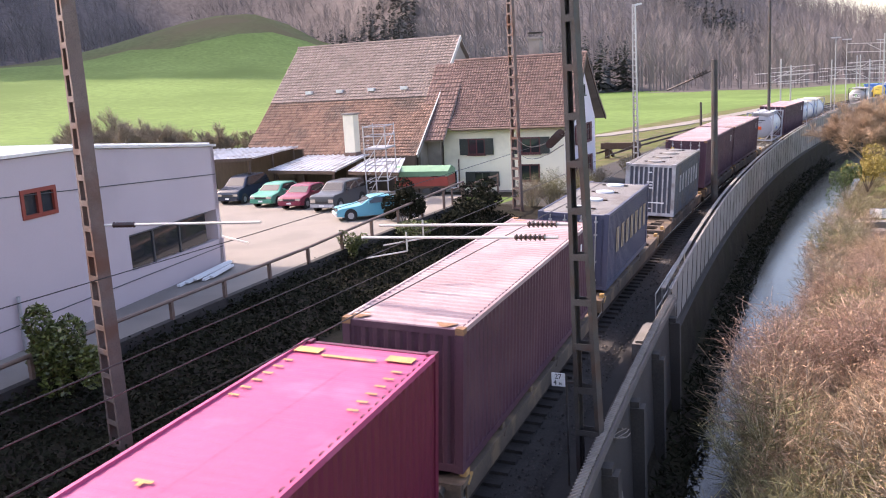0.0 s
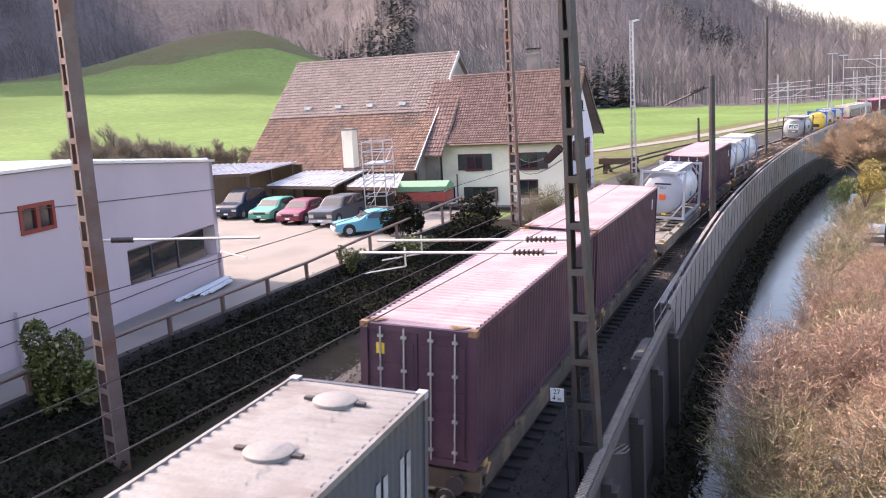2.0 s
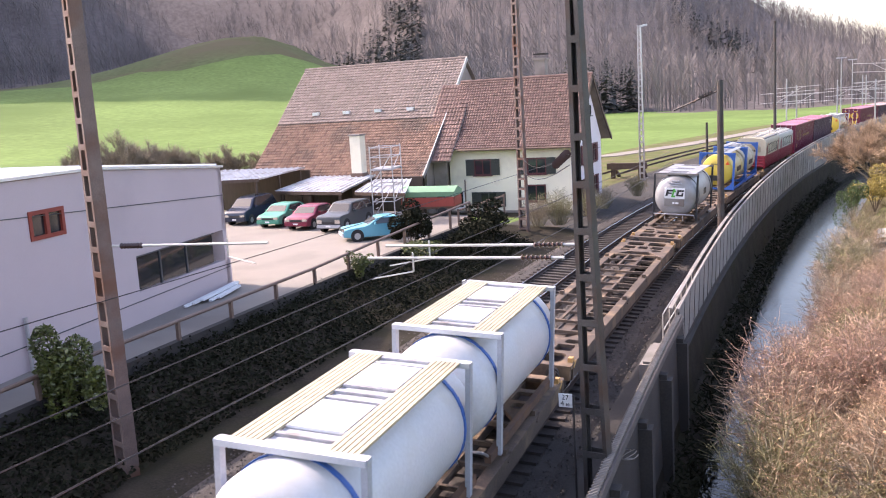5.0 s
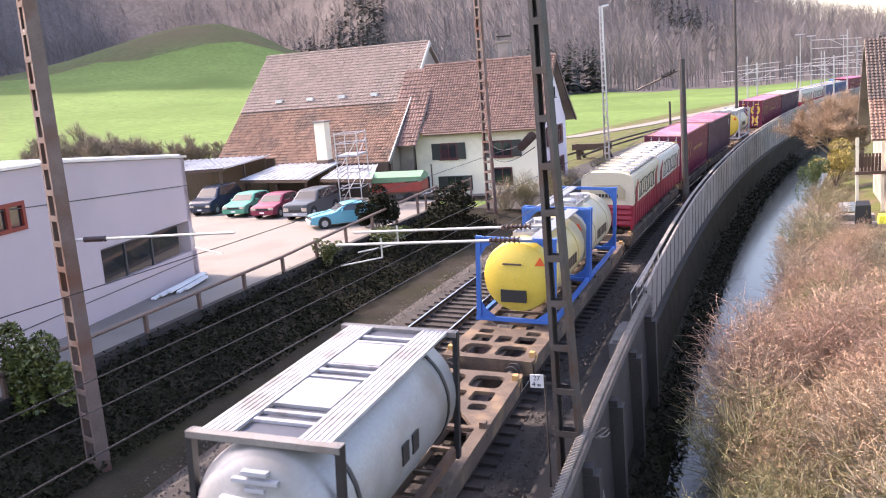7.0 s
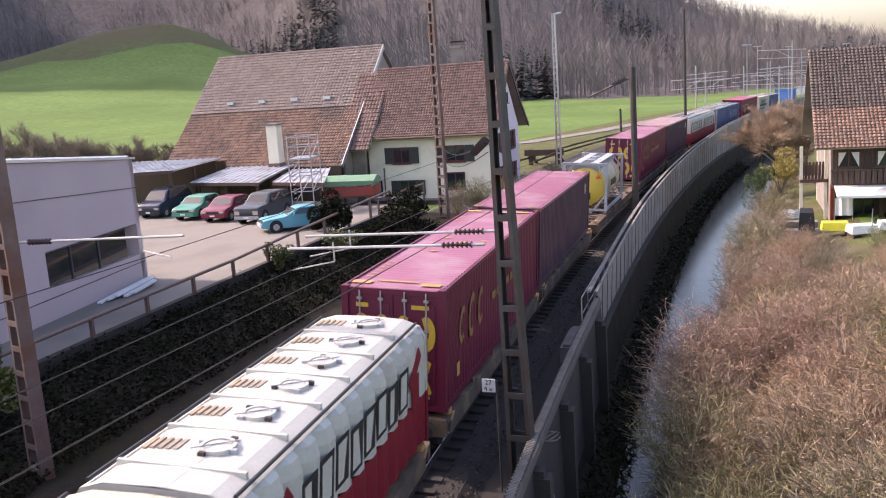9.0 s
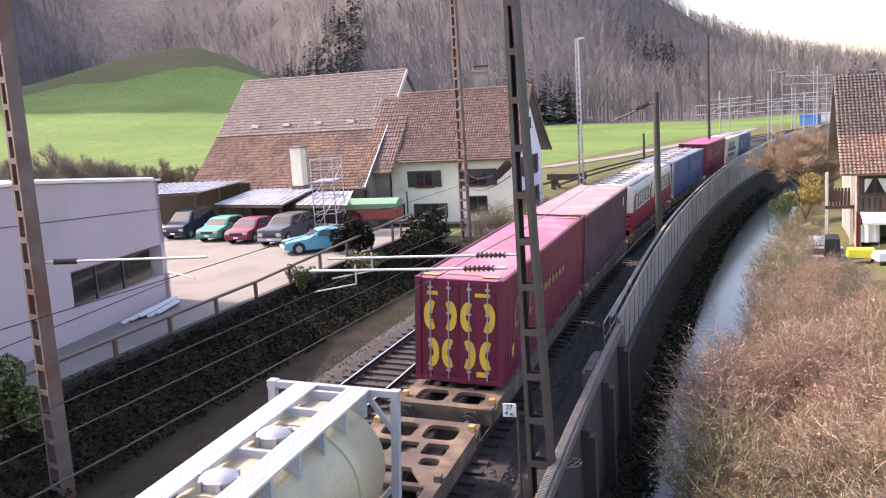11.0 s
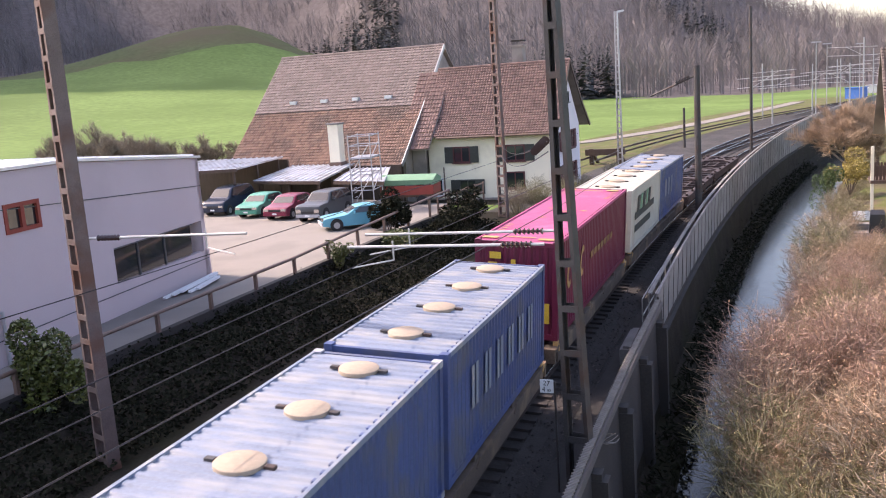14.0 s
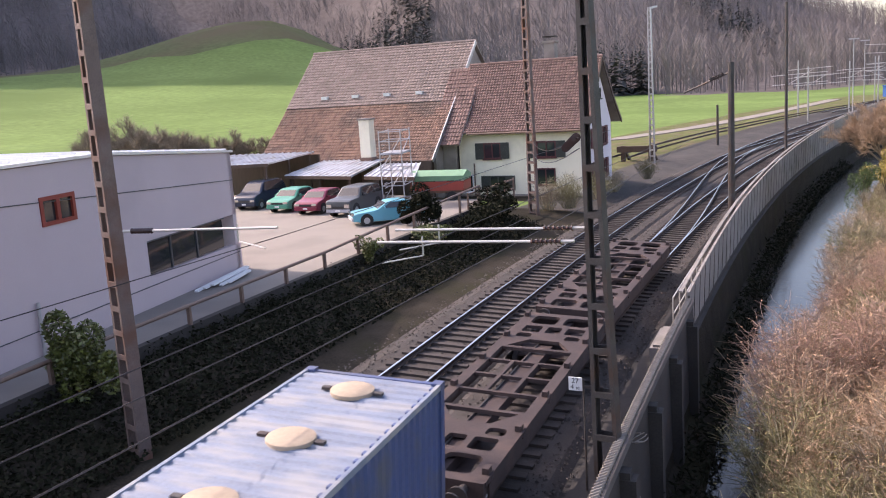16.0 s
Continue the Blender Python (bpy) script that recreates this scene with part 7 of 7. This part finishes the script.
    part("plate", Shape().box((-0.16, -L / 2 - 0.06, 0.37), (0.16, -L / 2 - 0.04, 0.47)), "white_paint", e)
    return e


car(-36.6, 51.4, 2, "car_navy", "dark navy small van parked in a row", "van")
car(-33.2, 50.2, 1, "car_mint", "mint green hatchback parked in a row", "hatch")
car(-30.5, 49.3, 1, "car_red", "dark red small hatchback parked in a row", "hatch")
car(-27.6, 48.6, 0, "car_dark", "dark grey off-road car with chrome bumper", "jeep")
car(-23.5, 45.0, -52, "car_sky", "sky blue small coupe parked across the yard", "coupe")

# scaffold tower
e = base("scaffold_tower", "pale aluminium scaffold tower with ladder and brace tubes", "scaffold", m=pose(-26.1, 51.6, YARD, 0, 0, 12))
for x in (-0.7, 0.7):
    for y in (-1.2, 1.2):
        part("upright", Shape().rod((x, y, 0), (x, y, 4.9), 0.04, n=6), "galvanised", e)
for z in (0.4, 1.4, 2.4, 3.4, 4.2, 4.8):
    for a, b in (((-0.7, -1.2), (0.7, -1.2)), ((0.7, -1.2), (0.7, 1.2)), ((0.7, 1.2), (-0.7, 1.2)), ((-0.7, 1.2), (-0.7, -1.2))):
        part("ledger", Shape().rod((*a, z), (*b, z), 0.03, n=6), "galvanised", e)
for z in (0.4, 2.4):
    part("brace", Shape().rod((-0.7, -1.2, z), (0.7, -1.2, z + 2), 0.03, n=6), "galvanised", e)
    part("brace", Shape().rod((0.7, -1.2, z + 1), (0.7, 1.2, z + 2), 0.03, n=6), "galvanised", e)
for i in range(14):
    part("rung", Shape().rod((-0.7, -0.6, 0.3 + i * 0.3), (-0.7, 0.0, 0.3 + i * 0.3), 0.025, n=6), "galvanised", e)
part("platform", Shape().box((-0.68, -1.18, 3.42), (0.68, 1.18, 3.48)), "galvanised", e)

# trailer with green cover and red load
e = base("trailer", "trailer with green tarpaulin and red side boards", "trailer", m=pose(-24.6, 54.6, YARD - 0.1, 0, 0, 8))
part("bed", Shape().box((-1.6, -1.0, 0.6), (2.0, 1.0, 0.75)), "rusty_steel", e)
part("side_board", Shape().box((-1.6, -1.02, 0.75), (2.0, -0.96, 1.35)), "red_plastic", e)
part("side_board", Shape().box((1.96, -0.96, 0.75), (2.02, 1.0, 1.35)), "red_plastic", e)
part("tarpaulin", Shape().loft([[(-1.7, -1.05, 1.75), (-1.7, 0, 2.05), (-1.7, 1.05, 1.75), (-1.7, 1.0, 1.4), (-1.7, -1.0, 1.4)], [(2.05, -1.05, 1.7), (2.05, 0, 2.0), (2.05, 1.05, 1.7), (2.05, 1.0, 1.4), (2.05, -1.0, 1.4)]]), "tarp_green", e)
for x in (-0.9, 1.2):
    part("wheel", Shape().rod((x, -1.05, 0.35), (x, -0.85, 0.35), 0.35, n=16), "rubber", e)

# timber steps rail beside the house
e = base("footpath_railing", "brown timber railing of the path down to the house", "railing")
for i in range(6):
    y = 49 + i * 1.5
    x = -20.2 + 0.05 * i
    part("post", Shape().box((x - 0.05, y - 0.05, 0.5), (x + 0.05, y + 0.05, 2.3)), "brown_rail", e)
    if i < 5:
        for z in (1.6, 2.2):
            part("bar", Shape().bar((x, y, z), (x + 0.05, y + 1.5, z), 0.06, 0.09), "brown_rail", e)


# ---- beyond the house ----
e = base("buffer_stop", "dark timber buffer stop at the siding's end", "buffer stop", m=pose(-18.6, 90.0, 0, 0, 0, -5))
part("beam", Shape().box((-2.0, -0.25, 0.9), (2.0, 0.25, 1.5)), "dark_wood", e)
for x in (-1.4, 1.4):
    part("post", Shape().box((x - 0.2, -0.2, -0.4), (x + 0.2, 0.2, 1.55)), "dark_wood", e)
    part("strut", Shape().bar((x, 0.2, 1.2), (x, 2.2, -0.2), 0.25), "dark_wood", e)
sh = Shape()
rings = []
PATH = ((-60, 104), (-45, 110), (-27.5, 121), (-20, 140), (-13.5, 165), (-8, 190), (0, 225))
for (ax, ay), (bx, by) in zip(PATH, PATH[1:]):
    for q in range(6):
        x, y = ax + (bx - ax) * q / 6, ay + (by - ay) * q / 6
        z = height(x - track_x(y), y) + 0.09
        rings.append([(x - 1.3, y + 1.0, z), (x + 1.3, y - 1.0, z), (x + 1.3, y - 1.0, z - 0.3), (x - 1.3, y + 1.0, z - 0.3)])
sh.loft(rings)
thing("field_path", sh, "asphalt", "pale gravel field path", "path", kind="structure")

for i, (s, d, h) in enumerate(((95, -7.5, 8.5), (118, -12, 9), (120, 3.0, 12), (150, -7.5, 9), (152, 3.2, 9), (185, -7.5, 9), (190, -13, 11), (188, 3.4, 11), (225, -7, 10), (108, -7.8, 8.0), (108, 3.2, 8.2), (132, -7.6, 8.4), (134, 3.3, 8.4), (165, -12.5, 9), (170, 3.4, 9), (205, -13, 10), (210, 3.4, 10), (228, 4, 10))):
    x, y, a = line(s, d)
    e = pole_mast(x, y, h, "far grey steel catenary mast", 0.13, "galvanised")
    k = 1 if d < 0 else -1
    sh = Shape()
    for z in (h - 1.0, h - 2.3):
        sh.rod((-k * 2.0, 0, z), (k * 5.2, 0, z + 0.25), 0.06, n=6)
    sh.rod((0, 0, h - 2.3), (k * 2.6, 0, h - 0.8), 0.05, n=6)
    part("bracket", sh, "pale_tube", e)
for i, (s, d) in enumerate(((128, -6), (150, -10), (178, -12), (200, -6), (205, 5))):
    x, y, a = line(s, d)
    e = base("yard_lamp", "grey station lamp on a tall pole", "lamp", "station lamps", pose(x, y, -0.5))
    part("pole", Shape().rod((0, 0, 0), (0, 0, 12.5), 0.1, 0.06, n=8), "galvanised", e)
    part("lamp_head", Shape().box((-0.8, -0.2, 12.4), (0.8, 0.2, 12.6)), "galvanised", e)
for s, d, w, h, mt in ((182, -14, 4, 2.5, "signal_blue"), (190, -16, 3, 2.0, "white_paint"), (196, -11, 2.4, 2.2, "signal_blue"), (205, -17, 5, 2.2, "frame_grey")):
    m = on_line(s, d, 0, 0)
    sh = Shape().box((-w / 2, -1.2, -0.2), (w / 2, 1.2, h), m=m)
    sh.box((-w / 2 - 0.15, -1.35, h), (w / 2 + 0.15, 1.35, h + 0.12), m=m)
    thing("site_cabin", sh, mt, "small painted site cabin beside the far tracks", "cabin", "far cabins")


# ---- the garden house across the stream ----
def build_garden_house():
    e = base("garden_house", "timber house with brown tiled roof, balcony and awning", "house")
    x0, x1, y0, y1, g = 5.5, 16.5, 60.0, 70.0, -1.7
    part("wall_front", Shape().box((x0, y0, 0.95), (x1, y0 + 0.3, 3.4)), "old_render", e)
    part("ground_floor_wall", Shape().box((x0 + 0.3, y0 + 1.7, g), (x1 - 0.3, y0 + 1.95, 0.8)), "dark_wood", e)
    part("balcony_floor", Shape().box((x0 + 0.3, y0, 0.8), (x1 - 0.3, y0 + 1.95, 0.95)), "dark_wood", e)
    for x in (x0 + 0.1, 8.4, 11.4, 14.2):
        part("porch_post", Shape().box((x - 0.09, y0 + 0.02, g), (x + 0.09, y0 + 0.2, 0.8)), "red_wood" if x < 6 else "dark_wood", e)
    part("wall_side", Shape().box((x0, y0 + 0.32, g), (x0 + 0.28, y1, 3.4)), "old_render", e)
    part("wall_far", Shape().box((x1 - 0.3, y0 + 0.3, g), (x1, y1, 3.4)), "cream_render", e)
    part("wall_back", Shape().box((x0, y1, g), (x1, y1 + 0.3, 3.4)), "cream_render", e)
    tiled_slope(e, (x0 - 1.0, y0 - 1.3, 3.35), (x1 + 1, y0 - 1.3, 3.35), (x1 + 1, y0 + 1.4, 5.6), (x0 - 1.0, y0 + 1.4, 5.6), 13, 56, "roof_tile_old")
    tiled_slope(e, (x0 - 1.0, y0 + 1.4, 5.6), (x1 + 1, y0 + 1.4, 5.6), (x1 + 1, y0 + 5.2, 9.3), (x0 - 1.0, y0 + 5.2, 9.3), 20, 56, "roof_tile_dark")
    tiled_slope(e, (x1 + 1, y1 + 1.2, 3.4), (x0 - 1, y1 + 1.2, 3.4), (x0 - 1, y0 + 5.2, 9.3), (x1 + 1, y0 + 5.2, 9.3), 12, 20, "roof_tile_dark")
    for i in range(24):
        x = x0 + 0.1 + i * 0.45
        part("board", Shape().box((x, y0 - 0.06, 1.0), (x + 0.43, y0 - 0.003, 3.35)), "dark_wood", e)
    for x in (6.5, 8.7, 11.2, 13.6):
        w = window(e, (x, y0 - 0.08, 2.55), 1.35, 1.05, "y", frame="dark_wood")
        for k in (-1, 1):
            sh = Shape()
            sh.add([(x + k * 0.62, y0 - 0.1, 3.0), (x + k * 0.12, y0 - 0.1, 3.0), (x + k * 0.55, y0 - 0.1, 2.15), (x + k * 0.62, y0 - 0.1, 2.1)], [(0, 1, 2, 3)])
            part("curtain", sh, "white_cloth", w)
    for i in range(34):
        x = x0 + 0.05 + i * 0.32
        part("baluster", Shape().box((x, y0 - 0.35, 1.05), (x + 0.26, y0 - 0.3, 1.85)), "dark_wood", e)
    part("balcony_rail", Shape().box((x0, y0 - 0.4, 1.85), (x1, y0 - 0.26, 1.95)), "dark_wood", e)
    sh = Shape()
    sh.loft([[(x0 + 0.2, y0 - 0.1, 0.95), (x0 + 0.2, y0 - 1.9, 0.55), (x0 + 0.2, y0 - 1.9, 0.4), (x0 + 0.2, y0 - 0.1, 0.9)], [(x1, y0 - 0.1, 0.95), (x1, y0 - 1.9, 0.55), (x1, y0 - 1.9, 0.4), (x1, y0 - 0.1, 0.9)]])
    part("awning", sh, "white_cloth", e)
    window(e, (7.6, y0 + 1.68, -0.5), 1.3, 1.9, "y", frame="dark_wood")
    for y in (61.5, 63.5):
        for i in range(8):
            part("baluster", Shape().box((x0 - 1.6 + i * 0.2, y, 1.2), (x0 - 1.46 + i * 0.2, y + 0.05, 2.1)), "dark_wood", e)
    part("porch_floor", Shape().box((x0 - 1.7, 61.3, 1.0), (x0, 63.7, 1.2)), "dark_wood", e)
    for x in (x0 - 1.6, x0 - 0.15):
        part("porch_post", Shape().box((x - 0.09, 61.4, g), (x + 0.09, 61.58, 3.3)), "cream_render", e)


build_garden_house()
leafless = random.Random(77)
sh = Shape().box((1.8, 57.5, -1.45), (4.6, 58.3, -0.9))
thing("garden_wall", sh, "concrete", "low pale stone garden wall", "wall", kind="structure")
for x, y, a in ((5.3, 55.0, 0.0), (6.6, 54.0, 0.4), (8.3, 55.2, 0.1)):
    e = base("garden_table", "garden table under a pale cloth", "table", "garden tables", pose(x, y, -1.25, 0, 0, 40 * a))
    part("cloth", Shape().loft([[(-0.75, -0.5, 0.3), (0.75, -0.5, 0.3), (0.75, 0.5, 0.35), (-0.75, 0.5, 0.35)], [(-0.68, -0.45, 0.75), (0.68, -0.45, 0.75), (0.68, 0.45, 0.75), (-0.68, 0.45, 0.75)]]), "yellow_cloth" if a == 0.0 else "white_cloth", e)
    for k in (-0.6, 0.6):
        part("leg", Shape().box((k - 0.03, -0.4, -0.1), (k + 0.03, 0.4, 0.4)), "dark_wood", e)
GARDEN_RAIL = base("garden_railing", "thin grey metal railing in the garden", "railing")
thing("garden_path", Shape().box((1.6, 56.3, -1.7), (9.0, 57.2, -1.22)), "concrete", "pale stone garden path beside the lawn", "path", kind="structure")
for x, y, w, h, mt, lab in ((6.2, 59.2, 1.0, 1.5, "white_cloth", "pale cloth hung on a drying frame"), (9.3, 58.6, 1.6, 1.5, "white_cloth", "white sheet hung on a drying frame"), (3.6, 59.6, 1.7, 0.8, "white_cloth", "white covered heap beside the porch")):
    e = base("drying_frame", lab, "drying frame", "garden frames", pose(x, y, -1.25))
    rings = [[(-w / 2 + w * i / 8, 0.08 * math.sin(i * 1.7) - 0.1 * f, h * (1 - f)) for i in range(9)] for f in (0.0, 0.35, 0.7)]
    part("cloth", Shape().loft(rings + [[(a, b + 0.02, c) for a, b, c in r] for r in rings[::-1]], closed=False, caps=False), mt, e)
    for k in (-1, 1):
        part("leg", Shape().rod((k * w / 2, 0.05, -0.4), (k * w / 2, 0.05, h), 0.025, n=6), "galvanised", e)
    part("rail", Shape().rod((-w / 2, 0.05, h), (w / 2, 0.05, h), 0.025, n=6), "galvanised", e)
for i in range(7):
    part("post", Shape().rod((7.0 + 0.12 * i, 53.2 + 0.9 * i, -1.6), (7.0 + 0.12 * i, 53.2 + 0.9 * i, -0.3), 0.03, n=6), "galvanised", GARDEN_RAIL)
part("bar", Shape().rod((7.0, 53.2, -0.32), (7.72, 58.6, -0.32), 0.03, n=6), "galvanised", GARDEN_RAIL)
e = base("grill", "black covered garden grill", "grill", m=pose(3.9, 56.6, -1.25))
part("cover", Shape().loft([[(-0.45, -0.35, 0.0), (0.45, -0.35, 0.0), (0.45, 0.35, 0.0), (-0.45, 0.35, 0.0)], [(-0.4, -0.3, 1.1), (0.4, -0.3, 1.1), (0.35, 0.3, 1.3), (-0.35, 0.3, 1.3)]]), "black_paint", e)


# ---- woods on the slope ----
def build_woods():
    rng = random.Random(4)
    bare, dark = Shape(), Shape()
    n = 0
    while n < 9000:
        az, r = radians(rng.uniform(-58, 22)), 265 + 560 * rng.random() ** 1.35
        x, y = r * math.sin(az), r * math.cos(az)
        w = wooded(x, y)
        if w < 3:
            continue
        n += 1
        u = x - track_x(y)
        z = height(u, y) - 0.5
        h = rng.uniform(11, 20)
        # The fixed conifer belt stands in for a dark, shadowed patch of slope.
        conifer = noise.noise((x * 0.012, y * 0.012, 5)) > 0.52 and rng.random() < 0.7 or radians(-35) < az < radians(-24) and 295 < r < 520 and rng.random() < 0.9
        side = Vector((math.cos(az), -math.sin(az), 0))
        p = Vector((x, y, z))
        if conifer:
            for k in range(46):
                f = rng.random() ** 0.8
                a = rng.uniform(0, 6.283)
                rr = h * 0.2 * (1 - f) * rng.uniform(0.7, 1.15) + 0.3
                q = p + Vector((0, 0, h * (0.08 + 0.9 * f)))
                d = Vector((rr * math.cos(a), rr * math.sin(a), -rr * rng.uniform(0.1, 0.5)))
                o = Vector((-math.sin(a), math.cos(a), 0)) * rr * 0.3
                dark.add([q, q + d * 0.6 - o, q + d, q + d * 0.6 + o + Vector((0, 0, 0.3))], [(0, 1, 2, 3)])
            continue
        bare.add([p - side * 0.12, p + side * 0.12, p + side * 0.05 + Vector((0, 0, h * 0.8)), p - side * 0.05 + Vector((0, 0, h * 0.8))], [(0, 1, 2, 3)])
        for k in range(20):
            b = h * rng.uniform(0.1, 0.85)
            d = (side * rng.gauss(0, 1) + Vector((rng.gauss(0, 0.4), rng.gauss(0, 0.4), 0))).normalized() * h * rng.uniform(0.06, 0.18) + Vector((0, 0, h * rng.uniform(0.15, 0.35)))
            q = p + Vector((0, 0, b))
            o = Vector((0, 0, 1)).cross(d).normalized() * 0.05 + Vector((0, 0, rng.uniform(0.06, 0.2)))
            bare.add([q - o * 0.3, q + d * 0.6 - o, q + d, q + d * 0.55 + o], [(0, 1, 2, 3)])
    tagged(new("bare_woods", bare.mesh("bare_woods", mat_list("far_twig"))), "leafless hillside woods, grey brown paled for haze", "woods", kind="stuff")
    tagged(new("conifers", dark.mesh("conifers", mat_list("far_conifer"))), "conifers among the hillside woods, greyed for haze", "woods", kind="stuff")


build_woods()

# bare hedge trees in the meadow behind the workshop
for x, y, h, k in ((-57, 62, 7.4, 11), (-54, 64.5, 6.6, 12), (-50.8, 67, 5.6, 13), (-47.8, 70, 4.9, 14), (-45.2, 73, 4.2, 15), (-61, 61, 6.8, 16)):
    bare_tree(x, y, 0.3, h, 1.3, k, "grey brown leafless hedge tree at the meadow's edge", "twig_grey")

motions()
